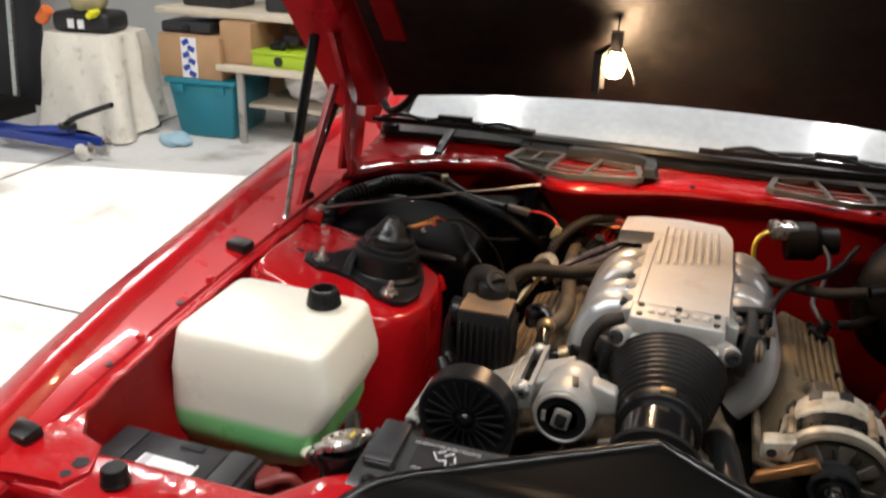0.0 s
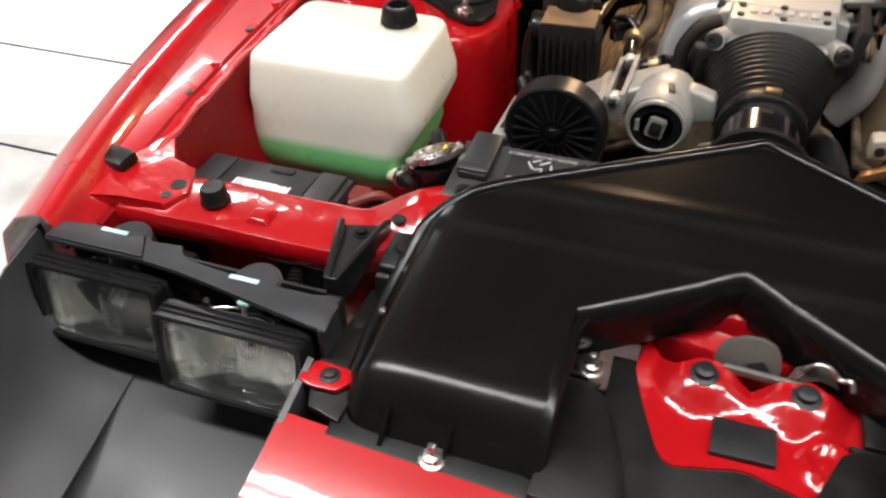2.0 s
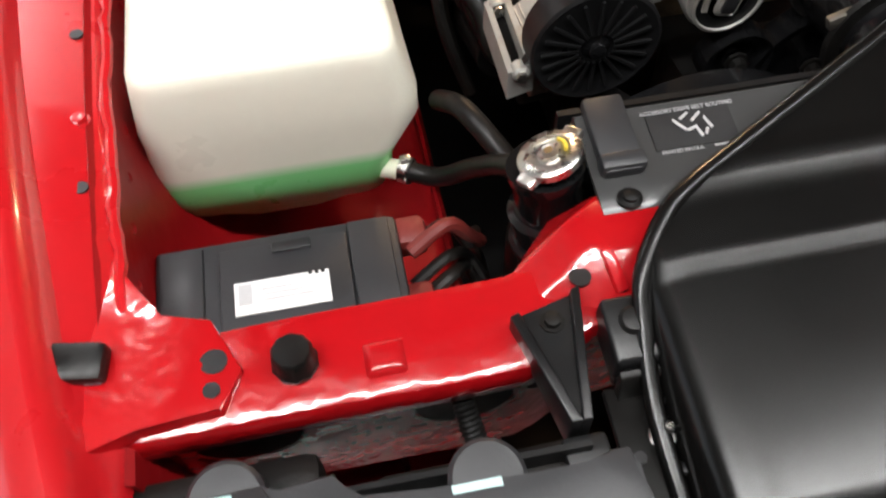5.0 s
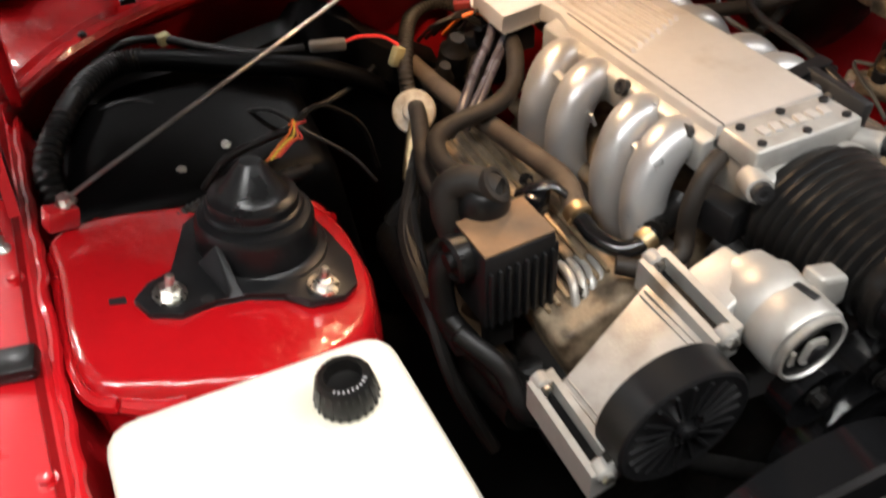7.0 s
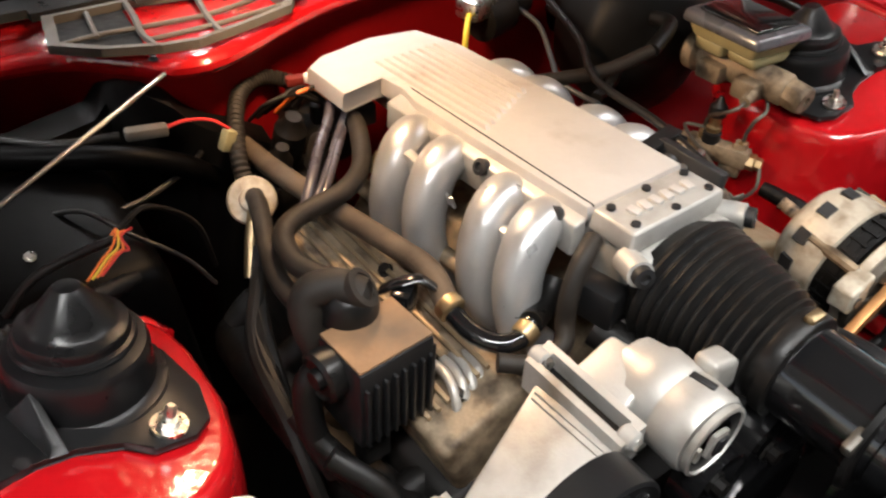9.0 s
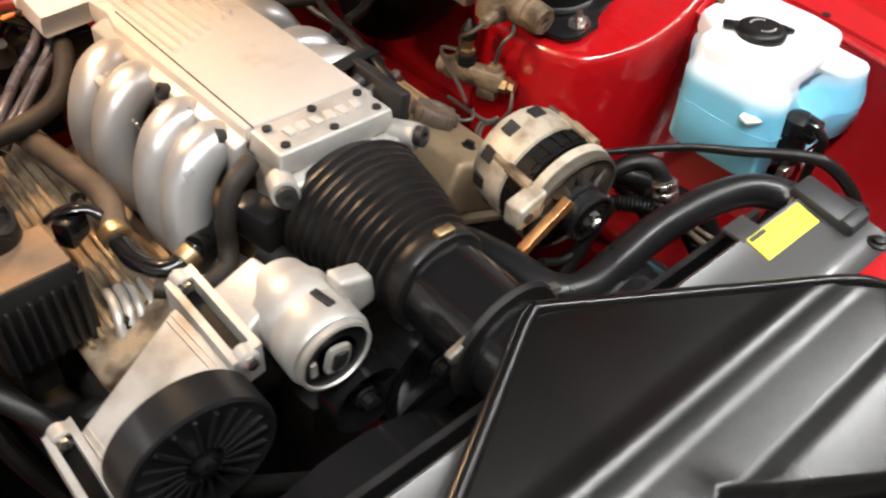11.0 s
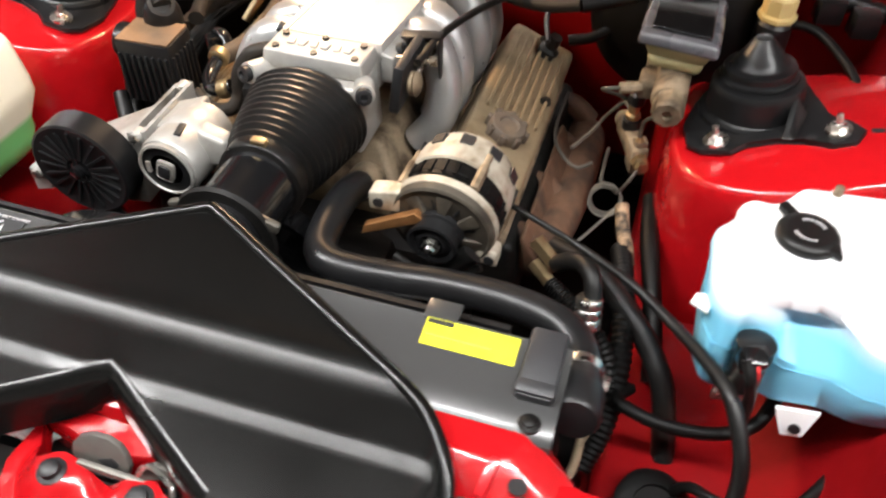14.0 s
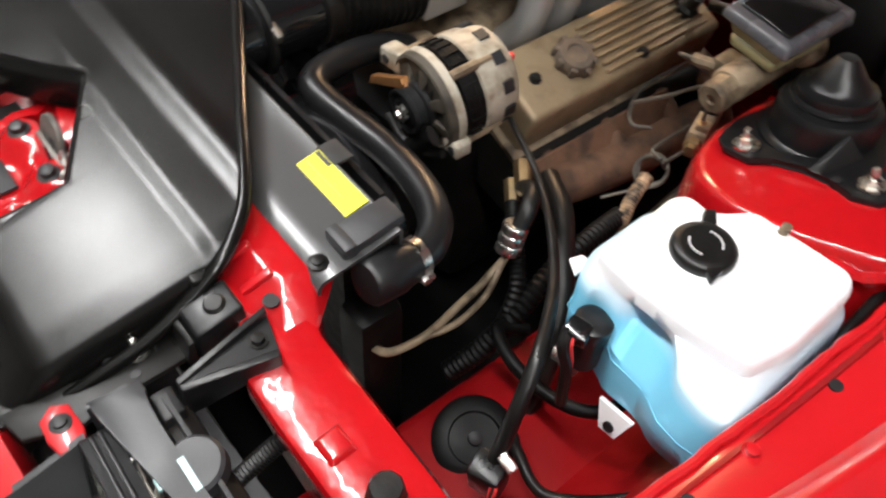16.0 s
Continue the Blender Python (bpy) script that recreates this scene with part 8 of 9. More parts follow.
def hoses_right():
    t = thing("upper_radiator_hose", (0.2, -0.42, 0.76), "thick black upper radiator hose with a steel clamp", "radiator hose")
    part("hose", tube(B(), [(0.062, -0.245, 0.745), (0.066, -0.30, 0.772), (0.070, -0.35, 0.782), (0.078, -0.398, 0.782), (0.104, -0.416, 0.781), (0.16, -0.410, 0.776), (0.223, -0.405, 0.778), (0.29, -0.413, 0.786), (0.340, -0.430, 0.791), (0.366, -0.456, 0.789), (0.371, -0.482, 0.788)], 0.0180, 16), SATIN, t, "bent rubber hose", sharp=60)
    part("outlet", lathe(B(), (0.374, -0.538, 0.798), (-0.05, 1, -0.18), [(0.010, -0.002), (0.021, 0), (0.024, 0.004), (0.0245, 0.036), (0.022, 0.042), (0.0205, 0.056)], 24), BLACK, t, "black plastic outlet elbow")
    part("clamp", lathe(B(), (0.3705, -0.484, 0.788), (-0.05, 1, -0.15), [(0.0200, 0), (0.0222, 0.001), (0.0222, 0.011), (0.0200, 0.012)], 24), STEEL, t, "steel worm-drive clamp")
    part("clamp_screw", box(B(), (0.394, -0.480, 0.783), (0.008, 0.014, 0.009), bev=0.002), STEEL, t)
    part("thermostat_neck", lathe(B(), (0.062, -0.225, 0.735), (0, -1, 0.4), [(0.024, 0), (0.022, 0.02), (0.020, 0.03)], 20), GRIME, t)
    t = thing("refrigerant_line", (0.33, -0.36, 0.66), "alloy refrigerant line with crimped black hose ends", "pipe")
    part("hose", tube(B(), [(0.312, -0.272, 0.710), (0.328, -0.280, 0.728), (0.344, -0.292, 0.740), (0.358, -0.310, 0.740), (0.364, -0.328, 0.722)], 0.0105, 14), RUBBER, t)
    part("crimp", lathe(B(), (0.360, -0.328, 0.728), (0.10, -0.35, -1), [(0.0135, 0), (0.015, 0.002), (0.015, 0.010), (0.0135, 0.012), (0.015, 0.014), (0.015, 0.022), (0.0135, 0.024), (0.015, 0.026), (0.015, 0.036), (0.008, 0.04)], 20), STEEL, t, "bright crimped ferrule")
    part("line", tube(B(), [(0.367, -0.345, 0.690), (0.370, -0.38, 0.672), (0.376, -0.42, 0.668), (0.382, -0.45, 0.668), (0.384, -0.48, 0.666), (0.378, -0.516, 0.668), (0.35, -0.525, 0.66)], 0.0048, 10), GRIME, t)
    part("second_line", tube(B(), [(0.367, -0.347, 0.688), (0.384, -0.385, 0.672), (0.392, -0.425, 0.668), (0.390, -0.452, 0.666), (0.384, -0.468, 0.664)], 0.004, 10), GRIME, t)
    part("brass_union", cyl(B(), (0.284, -0.250, 0.718), (0.312, -0.272, 0.709), 0.0105, n=6), BRASS, t, "brass union")
    part("brass_union", cyl(B(), (0.286, -0.266, 0.698), (0.312, -0.286, 0.689), 0.009, n=6), BRASS, t, "brass union")
    hose("wiring_conduit", [(0.25, -0.245, 0.760), (0.33, -0.275, 0.752), (0.40, -0.320, 0.754), (0.45, -0.362, 0.751), (0.490, -0.410, 0.757), (0.513, -0.445, 0.753), (0.532, -0.485, 0.715), (0.535, -0.505, 0.65)], [0.0035, 0.004, 0.005, 0.006, 0.0072, 0.0078, 0.008, 0.008], "black taped wiring harness across the bay", group="harnesses")
    hose("wiring_conduit", [(0.310, -0.285, 0.690), (0.335, -0.305, 0.690), (0.365, -0.325, 0.680), (0.395, -0.35, 0.655), (0.405, -0.39, 0.61), (0.39, -0.43, 0.57)], 0.0085, "black corrugated wiring conduit", SHADE_BLACK, group="harnesses", ribs=0.0018, k=14)
    hose("cooler_hose", [(0.380, -0.16, 0.650), (0.390, -0.22, 0.664), (0.400, -0.29, 0.668), (0.408, -0.35, 0.645), (0.405, -0.40, 0.605), (0.39, -0.44, 0.57)], 0.0115, "black ribbed hose low beside the radiator", SHADE_BLACK, ribs=0.0022, k=16)
    hose("pump_hose", [(0.425, -0.355, 0.625), (0.412, -0.385, 0.640), (0.432, -0.403, 0.648), (0.468, -0.410, 0.648), (0.518, -0.404, 0.648), (0.556, -0.385, 0.655), (0.575, -0.35, 0.672)], 0.0075, "black rubber pump hose looped under the washer bottle", SHADE_BLACK)
    hose("vent_hose", [(0.66, -0.36, 0.64), (0.63, -0.42, 0.625), (0.58, -0.47, 0.615), (0.53, -0.46, 0.612), (0.505, -0.445, 0.600), (0.485, -0.44, 0.565)], 0.006, "thin black drain hose below the bottle")
    hose("cable", [(0.675, 0.16, 0.80), (0.672, 0.02, 0.80), (0.668, -0.08, 0.80), (0.672, -0.2, 0.775), (0.668, -0.33, 0.70), (0.65, -0.42, 0.62)], 0.006, "black cable clipped along the red inner wing")
    t = thing("horn", (0.47, -0.47, 0.565), "dark round horn shell low in the bay corner", "horn")
    part("shell", lathe(B(), (0.475, -0.470, 0.57), (0.35, -0.25, 1), [(0.046, 0), (0.048, 0.004), (0.042, 0.009), (0.030, 0.010), (0.028, 0.006), (0.012, 0.006)], 30), SHADE_BLACK, t)
    part("stud", lathe(B(), (0.477, -0.4715, 0.576), (0.35, -0.25, 1), [(0.008, 0), (0.008, 0.01), (0.004, 0.012)], 10), INK, t)
    t = thing("wire_connector", (0.53, -0.505, 0.60), "black wire connector with red leads and a steel clip", "connector")
    part("shell", box(B(), (0.535, -0.508, 0.635), (0.035, 0.03, 0.055), (10, 0, 20), bev=0.005), BLACK, t)
    part("clip", box(B(), (0.548, -0.500, 0.672), (0.02, 0.012, 0.016), (20, 20, 0), bev=0.002), STEEL, t)
    for i in range(3):
        part("lead", tube(B(), [(0.540 + 0.004 * i, -0.510, 0.66), (0.552 + 0.003 * i, -0.522, 0.645), (0.552, -0.528, 0.60), (0.545, -0.52, 0.57)], 0.002, 6), (RED_WIRE, RUBBER, RED_WIRE)[i], t)
    t = thing("power_cable_sleeve", (0.30, -0.2, 0.6), "braided heat sleeve on a steering line", "sleeve")
    part("sleeve", tube(B(), [(0.369, -0.109, 0.680), (0.377, -0.141, 0.668), (0.387, -0.164, 0.656), (0.393, -0.180, 0.644)], 0.0085, 10, 12, ribs=0.0012), MOTTLED, t, "mottled brown braided sleeve")
    hose("steering_hose", [(0.300, -0.215, 0.685), (0.352, -0.243, 0.690), (0.390, -0.275, 0.680), (0.430, -0.310, 0.660), (0.459, -0.346, 0.630), (0.474, -0.378, 0.580), (0.478, -0.395, 0.56)], 0.0135, "thick dark hose curving down to the bay floor", RUBBER)
    hose("steering_hose", [(0.405, -0.06, 0.66), (0.412, -0.13, 0.655), (0.425, -0.19, 0.640), (0.44, -0.25, 0.61), (0.45, -0.30, 0.575)], 0.012, "dark hose along the foot of the strut tower", SHADE_BLACK)


hoses_right()


def hoses_left():
    H = hose
    H("heater_hose", [(-0.218, 0.300, 0.770), (-0.213, 0.20, 0.775), (-0.197, 0.09, 0.779), (-0.183, 0.0, 0.783), (-0.180, -0.035, 0.787), (-0.182, -0.062, 0.788), (-0.189, -0.085, 0.788), (-0.197, -0.106, 0.788)], 0.0125, "long dusty tan heater hose along the rocker cover", TAN_RUBBER, "dusty hoses")
    H("heater_hose", [(-0.112, 0.195, 0.815), (-0.122, 0.165, 0.812), (-0.150, 0.118, 0.804), (-0.190, 0.092, 0.801), (-0.246, 0.085, 0.798), (-0.276, 0.065, 0.798), (-0.287, 0.022, 0.798), (-0.278, -0.012, 0.800), (-0.268, -0.040, 0.800)], 0.0112, "dusty breather hose bent over the rocker cover", RUBBER_DIRTY, "dusty hoses")
    H("air_hose", [(-0.256, 0.172, 0.774), (-0.264, 0.145, 0.778), (-0.285, 0.085, 0.774), (-0.299, 0.04, 0.772), (-0.302, 0.0, 0.774), (-0.300, -0.03, 0.775)], 0.0108, "dusty air hose from the disc valve", RUBBER_DIRTY, "dusty hoses")
    t = thing("coolant_pipe", (-0.17, -0.14, 0.77), "short black bent coolant pipe with brass fittings", "pipe")
    part("pipe", tube(B(), [(-0.198, -0.112, 0.788), (-0.195, -0.140, 0.782), (-0.182, -0.162, 0.780), (-0.165, -0.170, 0.784), (-0.148, -0.165, 0.79)], 0.0095, 14), GLOSS, t)
    part("fitting", lathe(B(), (-0.1975, -0.100, 0.792), (0.05, -1, -0.2), [(0.0135, 0), (0.0145, 0.002), (0.0145, 0.012), (0.012, 0.014)], 14), BRASS, t, "brass hose fitting")
    part("fitting", lathe(B(), (-0.164, -0.170, 0.784), (1, 0.2, 0.3), [(0.011, 0), (0.0125, 0.002), (0.0125, 0.013), (0.010, 0.015)], 12), BRASS, t, "brass hose fitting")
    for k, (r, dx, dz) in enumerate(((0.0062, 0.0, 0.0), (0.0050, 0.012, -0.008), (0.0045, -0.008, -0.010))):
        H("vacuum_hose", [(-0.110 + dx, 0.240 - 0.02 * k, 0.832 + dz), (-0.138 + dx, 0.206 - 0.015 * k, 0.818 + dz), (-0.172 + dx, 0.170 - 0.015 * k, 0.810 + dz), (-0.208 + dx, 0.128 - 0.01 * k, 0.799 + dz), (-0.236 + dx, 0.100, 0.780 + dz)], r, "shiny grey-violet vacuum hose from the plenum corner", VIOLET, "vacuum hoses")
    H("vacuum_hose", [(-0.082, -0.165, 0.858), (-0.105, -0.175, 0.852), (-0.122, -0.182, 0.825), (-0.125, -0.185, 0.795), (-0.135, -0.195, 0.778), (-0.165, -0.195, 0.772), (-0.195, -0.175, 0.775)], 0.0095, "black vacuum hose curling from the throttle body", RUBBER_DIRTY, "dusty hoses")
    H("coolant_hose", [(-0.148, -0.165, 0.79), (-0.125, -0.155, 0.785), (-0.105, -0.145, 0.79), (-0.095, -0.14, 0.80)], 0.012, "short black hose behind the tensioner", RUBBER, "dusty hoses")
    # rocker cover fin ends under the valve box, made as short bent tubes
    for i in range(4):
        H("cover_fin_end", [(-0.190 - 0.0105 * i, -0.118, 0.739), (-0.192 - 0.0105 * i, -0.138, 0.744), (-0.196 - 0.0105 * i, -0.156, 0.740), (-0.200 - 0.0105 * i, -0.168, 0.722), (-0.202 - 0.0105 * i, -0.172, 0.69)], 0.0048, "silver-grey rounded fin end of the rocker cover by the air valve", ALU, "silver leads", k=6)
    # dark leads that drop beside the valve box
    for i in range(6):
        H("drop_lead", [(-0.27 - 0.006 * i, 0.13 - 0.01 * i, 0.755), (-0.30 - 0.008 * i, 0.08 - 0.012 * i, 0.745 - 0.006 * i), (-0.325 - 0.006 * i, 0.02 - 0.02 * i, 0.70), (-0.335 - 0.004 * i, -0.04 - 0.02 * i, 0.64), (-0.33, -0.08 - 0.02 * i, 0.56)], 0.0055 + 0.0015 * (i % 3), "dark lead dropping beside the air valve", (SHADE_BLACK, RUBBER, IRON)[i % 3], "drop leads", n=8)
    for i in range(3):
        H("drop_lead", [(-0.35, -0.08 - 0.03 * i, 0.72), (-0.34 + 0.01 * i, -0.12 - 0.03 * i, 0.69), (-0.31, -0.17 - 0.02 * i, 0.65), (-0.27, -0.21, 0.62)], 0.011, "dark lead dropping beside the air valve", RUBBER, "drop leads", n=10)
    # wires at the back of the engine
    rnd = random.Random(11)
    for i in range(6):
        a = rnd.random()
        H("sensor_wire", [(-0.205 + 0.012 * i, 0.275 + 0.01 * a, 0.80), (-0.19 + 0.012 * i, 0.255, 0.826 + 0.01 * a), (-0.155 + 0.009 * i, 0.245 + 0.02 * a, 0.832), (-0.125 + 0.004 * i, 0.25, 0.815)], 0.0026, "thin sensor wire behind the plenum", (IRON, RUBBER, IRON, ORANGE, IRON, GREY)[i], "sensor wires", n=7)
    H("ribbed_conduit", [(-0.125, 0.318, 0.812), (-0.160, 0.330, 0.822), (-0.200, 0.308, 0.822), (-0.228, 0.265, 0.812), (-0.250, 0.215, 0.792), (-0.252, 0.195, 0.760)], 0.0088, "black corrugated conduit looping behind the engine", RUBBER_DIRTY, "harnesses", ribs=0.0018, k=14)
    t = thing("sensor_plug", (-0.14, 0.285, 0.81), "small red and white wire plug behind the plenum", "connector")
    part("shell", box(B(), (-0.138, 0.284, 0.832), (0.022, 0.012, 0.012), (0, 0, -15), bev=0.002), BOOT, t, "dull red shell")
    part("end", box(B(), (-0.121, 0.280, 0.833), (0.012, 0.011, 0.011), (0, 0, -15), bev=0.002), WHITE, t, "white end piece")
    t = thing("cover_clip", (-0.215, -0.065, 0.775), "glossy black clip between rocker cover and air valve", "clip")
    part("strap", tube(B(), [(-0.235, -0.050, 0.790), (-0.225, -0.062, 0.802), (-0.208, -0.072, 0.806), (-0.196, -0.082, 0.796)], 0.008, 10, flat=0.5), GLOSS, t)
    part("foot", box(B(), (-0.222, -0.068, 0.785), (0.03, 0.02, 0.03), (0, 0, 35), bev=0.004), GLOSS, t)
    t = thing("distributor", (-0.02, 0.30, 0.68), "dusty black distributor cap behind the plenum", "distributor")
    part("cap", lathe(B(), (-0.10, 0.30, 0.72), (0, 0, 1), [(0.05, 0), (0.055, 0.02), (0.05, 0.05), (0.035, 0.065), (0.01, 0.068)], 24), IRON, t)
    for i in range(6):
        a = i * 1.047
        part("tower", cyl(B(), (-0.10 + 0.035 * math.cos(a), 0.30 + 0.035 * math.sin(a), 0.76), (-0.10 + 0.037 * math.cos(a), 0.30 + 0.037 * math.sin(a), 0.80), 0.009, n=10), IRON, t)
    t = thing("valve_assembly", (-0.16, 0.24, 0.70), "dusty brown vacuum valve cluster behind the runners", "valve")
    for i, (x, y, z, r) in enumerate(((-0.175, 0.25, 0.76, 0.02), (-0.145, 0.225, 0.745, 0.018), (-0.20, 0.235, 0.735, 0.016))):
        part("solenoid", lathe(B(), (x, y, z), (0.1, -0.3, 1), [(r, 0), (r, 0.04), (r * 0.6, 0.05), (r * 0.5, 0.06)], 16), (IRON, RUBBER_DIRTY, IRON)[i], t)
    part("base", box(B(), (-0.17, 0.24, 0.715), (0.09, 0.06, 0.05), bev=0.01), IRON, t)
    t = thing("fuel_fittings", (-0.115, 0.13, 0.70), "brown tarnished fuel rail fittings under the runners", "fuel rail")
    part("rail", tube(B(), [(-0.125, 0.16, 0.745), (-0.125, 0.0, 0.75), (-0.12, -0.14, 0.755)], 0.010, 10), GRIME, t)
    for y in (0.13, 0.10, 0.15):
        part("nut", cyl(B(), (-0.115, y, 0.765), (-0.10, y, 0.785), 0.009, n=6), BRASS, t)
    for y in (-0.10, -0.04, 0.05, 0.11):
        part("injector", lathe(B(), (-0.125, y, 0.745), (0.2, 0, -1), [(0.008, -0.01), (0.010, 0.0), (0.010, 0.03), (0.006, 0.04)], 10), IRON, t)
    # throttle side clutter
    t = thing("idle_valve", (-0.10, -0.20, 0.74), "dark idle valve and plug under the throttle body", "valve")
    part("motor", lathe(B(), (-0.088, -0.215, 0.775), (0.3, -1, -0.2), [(0.018, -0.02), (0.018, 0.02), (0.012, 0.026), (0.006, 0.03)], 16), IRON, t)
    part("plug", box(B(), (-0.105, -0.225, 0.765), (0.03, 0.02, 0.018), (0, 20, 30), bev=0.003), GREY, t)
    for i in range(3):
        part("wire", tube(B(), [(-0.105, -0.23, 0.765 + 0.004 * i), (-0.12, -0.235, 0.75), (-0.13, -0.22 + 0.01 * i, 0.73), (-0.14, -0.20, 0.70)], 0.0022, 6), IRON, t)


hoses_left()


def heater_side():
    """The dark air box and wiring on the passenger side of the bulkhead."""
    t = thing("heater_box", (-0.50, 0.26, 0.56), "black moulded heater air box on the bulkhead", "heater box")
    b = B()
    hexa(b, [(-0.675, 0.075, 0.58), (-0.36, 0.085, 0.58), (-0.36, 0.30, 0.58), (-0.675, 0.30, 0.58)], [(-0.672, 0.085, 0.815), (-0.38, 0.10, 0.78), (-0.38, 0.30, 0.82), (-0.665, 0.30, 0.83)], bev=0.025, seg=4)
    part("case", b, HEATER, t)
    part("blower_dome", lathe(B(), (-0.585, 0.225, 0.775), (-0.1, -0.45, 0.9), [(0.075, -0.01), (0.078, 0.0), (0.078, 0.010), (0.072, 0.014), (0.064, 0.013), (0.062, 0.020), (0.050, 0.024), (0.046, 0.021), (0.030, 0.022), (0.028, 0.032), (0.018, 0.036), (0.004, 0.036)], 44), HEATER, t, "round ribbed blower motor cover")
    part("blower_ring", tube(B(), [(-0.585 + 0.055 * math.cos(a), 0.222 + 0.052 * math.sin(a), 0.801 + 0.024 * math.sin(a)) for a in [0.35 * i for i in range(19)]], 0.003, 6, 2), SATIN, t)
    part("case_ridge", tube(B(), [(-0.51, 0.225, 0.806), (-0.465, 0.205, 0.801), (-0.42, 0.20, 0.795), (-0.365, 0.21, 0.79), (-0.31, 0.235, 0.79), (-0.275, 0.262, 0.79)], 0.0035, 8), SATIN, t, "thin moulded ridge")
    for bx, by in ((-0.63, 0.15), (-0.545, 0.135), (-0.49, 0.16), (-0.60, 0.285)):
        part("screw", hexbolt(B(), (bx, by, 0.806), (0, -0.4, 1), 0.004, 0.004), STEEL, t)
    hose("heater_conduit", [(-0.665, 0.10, 0.80), (-0.672, 0.155, 0.835), (-0.648, 0.226, 0.845), (-0.612, 0.30, 0.845), (-0.576, 0.335, 0.842), (-0.54, 0.335, 0.840)], 0.0125, "black ribbed conduit arching by the inner wing", RUBBER, "harnesses", ribs=0.0022, k=14)
    hose("heater_conduit", [(-0.55, 0.337, 0.840), (-0.505, 0.314, 0.838), (-0.442, 0.276, 0.834), (-0.365, 0.242, 0.826), (-0.31, 0.235, 0.80), (-0.27, 0.25, 0.76)], 0.0135, "black conduit running over the heater box", HEATER, "harnesses")
    hose("heater_conduit", [(-0.60, 0.04, 0.80), (-0.56, 0.065, 0.798), (-0.52, 0.075, 0.80), (-0.46, 0.09, 0.79), (-0.40, 0.12, 0.77)], 0.008, "black ribbed conduit behind the strut mount", RUBBER, "harnesses", ribs=0.0018, k=12)
    hose("wire_run", [(-0.60, 0.36, 0.835), (-0.56, 0.365, 0.850), (-0.515, 0.350, 0.852), (-0.47, 0.315, 0.846), (-0.42, 0.278, 0.842), (-0.36, 0.262, 0.840)], 0.0055, "black taped wire run along the bulkhead", RUBBER, "bulkhead wires")
    hose("wire_run", [(-0.468, 0.225, 0.80), (-0.43, 0.19, 0.815), (-0.40, 0.15, 0.80), (-0.36, 0.12, 0.77), (-0.34, 0.10, 0.74)], 0.0025, "thin black wire hanging over the heater box", RUBBER, "bulkhead wires")
    hose("wire_run", [(-0.435, 0.055, 0.872), (-0.46, 0.075, 0.855), (-0.50, 0.09, 0.835), (-0.53, 0.10, 0.80)], 0.004, "thin black wire hanging over the heater box", RUBBER, "bulkhead wires")
    part("conduit_clip", box(B(), (-0.512, 0.348, 0.852), (0.016, 0.014, 0.014), (0, 0, 20), bev=0.002), TAN, t, "tan wire clip")
    t = thing("wire_plug", (-0.325, 0.275, 0.815), "grey wire plug with a red lead on the bulkhead", "connector")
    part("shell", box(B(), (-0.332, 0.259, 0.838), (0.045, 0.014, 0.013), (0, 4, -10), bev=0.003), DUST_GREY, t)
    part("red_lead", tube(B(), [(-0.311, 0.255, 0.839), (-0.290, 0.252, 0.842), (-0.265, 0.245, 0.838), (-0.248, 0.236, 0.826)], 0.002, 6), RED_WIRE, t)
    part("end_plug", box(B(), (-0.252, 0.236, 0.812), (0.015, 0.013, 0.026), (0, 25, 10), bev=0.003), TAN, t)
    t = thing("loose_wires", (-0.44, 0.05, 0.85), "short orange and yellow wire ends above the strut mount", "wires")
    for i, c in enumerate((ORANGE, YELLOW_WIRE, ORANGE, RED_WIRE)):
        part("wire_end", tube(B(), [(-0.47 + 0.004 * i, 0.02, 0.868), (-0.452 + 0.005 * i, 0.035, 0.872), (-0.44 + 0.004 * i, 0.042, 0.876 - 0.003 * i), (-0.43, 0.06 - 0.004 * i, 0.878), (-0.435 + 0.006 * i, 0.062, 0.872)], 0.0010, 6), c, t)
    part("lead", tube(B(), [(-0.43, 0.065, 0.87), (-0.39, 0.10, 0.86), (-0.34, 0.13, 0.80), (-0.32, 0.15, 0.72)], 0.003, 6), IRON, t)
    solo("prop_rod", cyl(B(), (-0.652, 0.062, 0.862), (-0.296, 0.274, 0.890), 0.0024, n=10), ROD, "thin steel brace rod between wing and cowl", "rod")
    t = thing("rod_bracket", (-0.655, 0.06, 0.84), "small red bracket that holds the brace rod", "bracket")
    part("tab", box(B(), (-0.664, 0.055, 0.848), (0.030, 0.02, 0.022), (0, 20, 20), bev=0.003), RED, t)
    part("nut", hexbolt(B(), (-0.655, 0.06, 0.858), (0, 0, 1), 0.007, 0.008), STEEL, t)
    t = thing("rubber_grommet", (-0.66, -0.05, 0.79), "black rubber grommet block on the inner wing", "grommet")
    part("block", box(B(), (-0.668, -0.045, 0.806), (0.035, 0.045, 0.03), (0, 15, 0), bev=0.008), RUBBER, t)
    # driver's side bulkhead
    t = thing("fluid_bottle", (0.51, 0.135, 0.82), "small reservoir with a cream hexagonal cap", "reservoir")
    part("body", lathe(B(), (0.51, 0.135, 0.79), (0, 0, 1), [(0.02, 0), (0.024, 0.01), (0.024, 0.05), (0.016, 0.06)], 18), BLACK, t)
    part("cap", lathe(B(), (0.51, 0.135, 0.848), (0, 0, 1), [(0.026, 0), (0.026, 0.006), (0.022, 0.008), (0.022, 0.030), (0.018, 0.034)], 8), CREAM, t, "cream hexagonal cap")
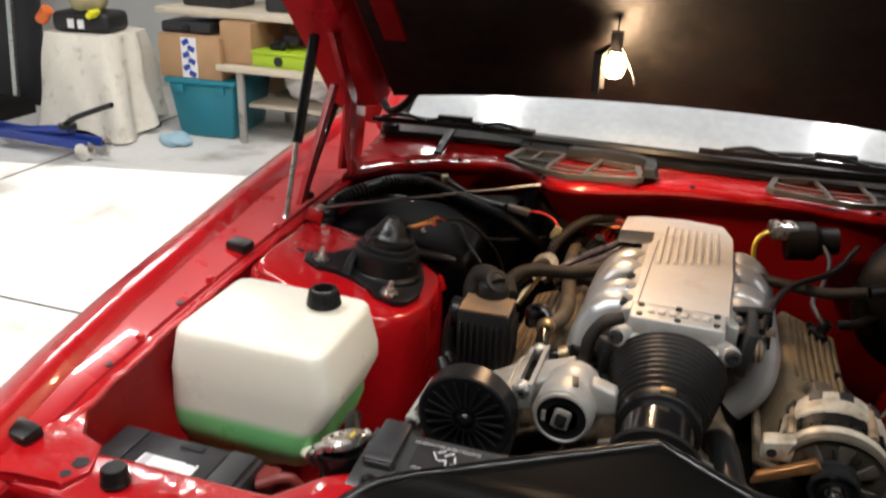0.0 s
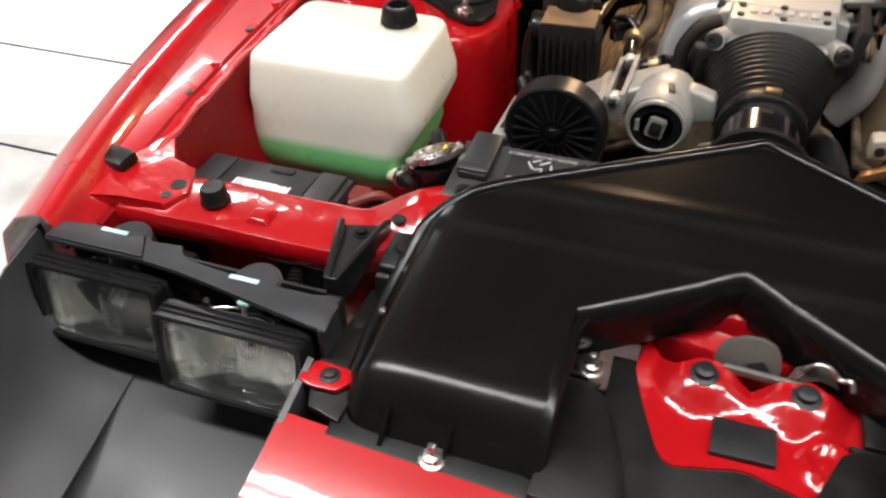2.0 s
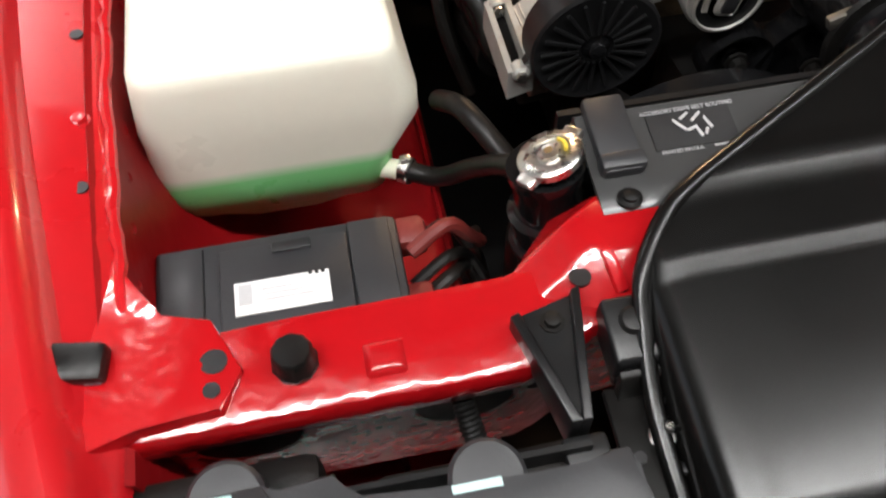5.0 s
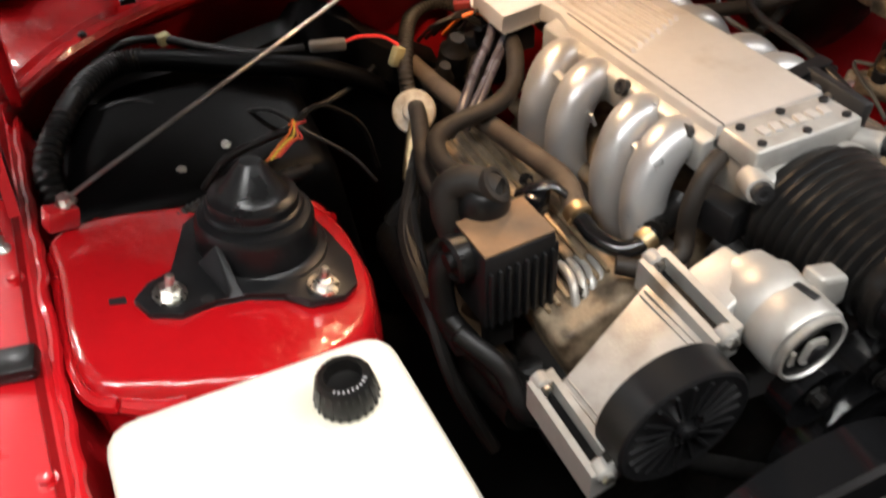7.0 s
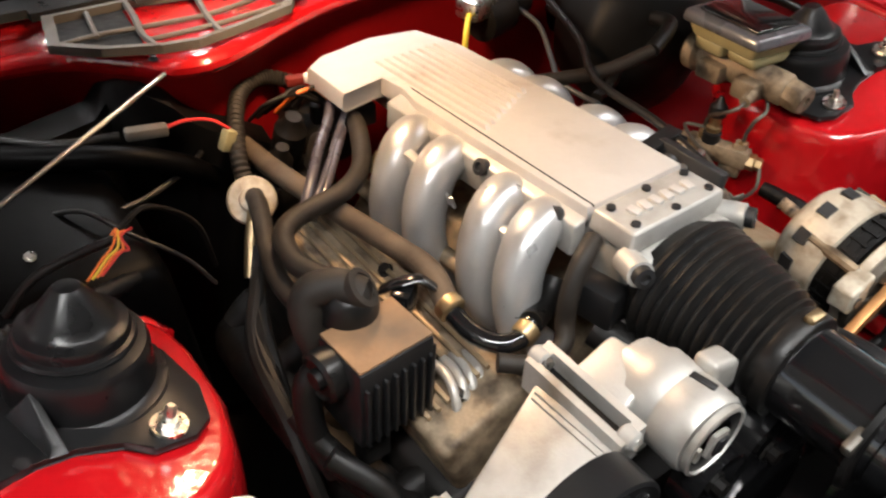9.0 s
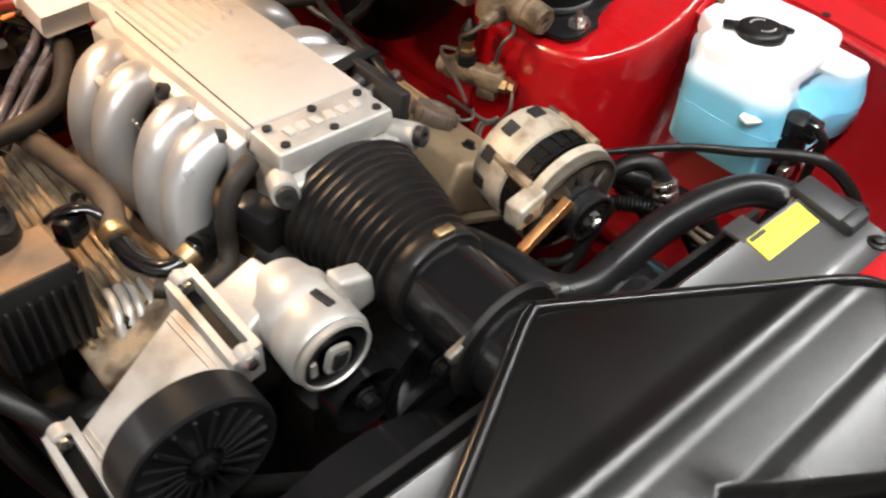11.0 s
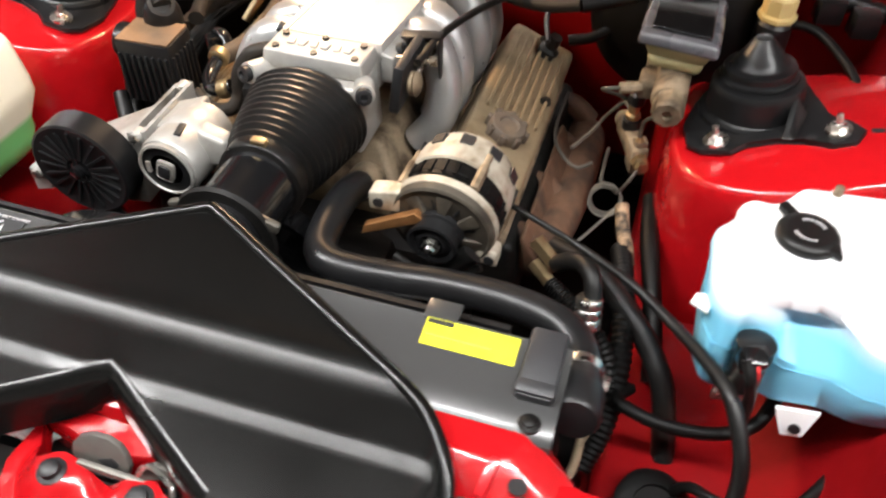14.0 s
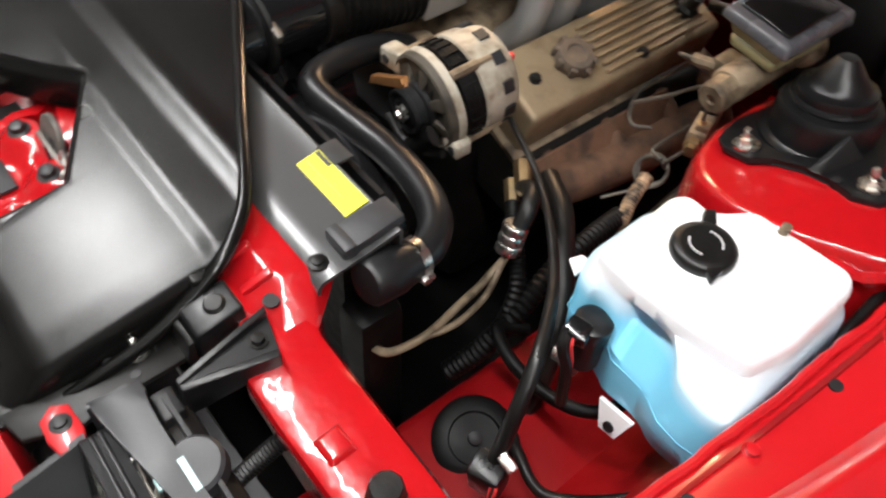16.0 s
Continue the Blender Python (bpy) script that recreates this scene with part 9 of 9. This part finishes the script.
    hose("clutch_hose", [(0.52, 0.135, 0.84), (0.56, 0.12, 0.845), (0.60, 0.08, 0.83), (0.63, 0.03, 0.81)], 0.006, "thin black hose from the small reservoir")
    hose("harness", [(0.45, 0.16, 0.87), (0.47, 0.19, 0.885), (0.52, 0.20, 0.875), (0.58, 0.19, 0.86), (0.66, 0.18, 0.85)], 0.011, "black ribbed harness below the cowl", RUBBER, "harnesses", ribs=0.002, k=10)
    for x, y, z in ((0.575, 0.165, 0.855), (0.62, 0.15, 0.85)):
        t = thing("relay", (x, y, z - 0.02), "small black relay on the bulkhead", "relay", "relays")
        part("case", box(B(), (x, y, z), (0.035, 0.03, 0.035), (0, 0, 12), bev=0.004), BLACK, t)
        part("foot", box(B(), (x, y + 0.018, z - 0.01), (0.02, 0.012, 0.01)), IRON, t)
    t = thing("wiper_motor", (0.19, 0.30, 0.80), "grey wiper motor with a yellow-marked lead on the bulkhead", "motor")
    part("case", lathe(B(), (0.15, 0.29, 0.84), (0.9, 0.1, 0.1), [(0.02, 0), (0.035, 0.004), (0.035, 0.05), (0.025, 0.06), (0.024, 0.09)], 20), IRON, t)
    part("cover", box(B(), (0.145, 0.285, 0.862), (0.05, 0.04, 0.03), (0, 0, 10), bev=0.008), STEEL, t)
    part("lead", tube(B(), [(0.12, 0.27, 0.86), (0.105, 0.255, 0.852), (0.10, 0.25, 0.835), (0.105, 0.26, 0.80)], 0.004, 8), YELLOW_WIRE, t)
    hose("speed_cable", [(0.21, 0.28, 0.85), (0.225, 0.24, 0.83), (0.215, 0.20, 0.80), (0.20, 0.16, 0.785), (0.215, 0.10, 0.775)], 0.004, "grey control cable behind the plenum", GREY)
    hose("speed_cable", [(0.10, -0.14, 0.86), (0.115, -0.06, 0.865), (0.15, 0.06, 0.85), (0.22, 0.16, 0.845), (0.27, 0.28, 0.85)], 0.005, "black throttle cable behind the plenum", RUBBER)
    hose("vacuum_pipe_hose", [(0.26, 0.07, 0.855), (0.20, 0.09, 0.835), (0.12, 0.12, 0.83), (0.075, 0.14, 0.83)], 0.009, "rubber brake vacuum hose to the plenum", RUBBER_DIRTY)
    hose("steam_hose", [(0.30, 0.30, 0.82), (0.30, 0.22, 0.815), (0.33, 0.17, 0.81), (0.28, 0.14, 0.775), (0.24, 0.13, 0.765)], 0.008, "black hose beside the brake booster", RUBBER)


heater_side()


def work_lamp():
    t = thing("work_lamp", LAMP_AT, "warm glowing work lamp hung under the bonnet", "work lamp")
    x, y, z = LAMP_AT
    part("bulb", lathe(B(), (x, y, z - 0.026), (0, 0, 1), [(0.004, 0.006), (0.014, 0.010), (0.018, 0.022), (0.016, 0.033), (0.009, 0.042), (0.008, 0.048)], 24), LAMP_GLOW, t, "glowing bulb").visible_shadow = False
    b = B()
    sh = []
    for k in range(11):
        a = math.pi + radians(-58 + 11.6 * k)
        sh.append([Vector((x + 0.034 * math.cos(a), y + 0.034 * math.sin(a), z + h)) for h in (-0.044, -0.02, 0.0, 0.02)] + [Vector((x + 0.012 * math.cos(a), y + 0.012 * math.sin(a), z + 0.034))])
    sheet(b, sh, 0.0015)
    part("shield", b, INK, t, "dark metal half shield")
    part("socket", cyl(B(), (x, y, z + 0.022), (x, y, z + 0.055), 0.010, n=14), INK, t)
    part("hook", tube(B(), [(x, y, z + 0.055), (x, y + 0.004, z + 0.09), (x, y + 0.015, z + 0.105), (x, y + 0.02, z + 0.09)], 0.0015, 6), INK, t)
    part("side_clip", tube(B(), [(x + 0.010, y, z + 0.03), (x + 0.03, y, z - 0.01), (x + 0.036, y, z - 0.028)], 0.002, 6), STEEL, t)


work_lamp()
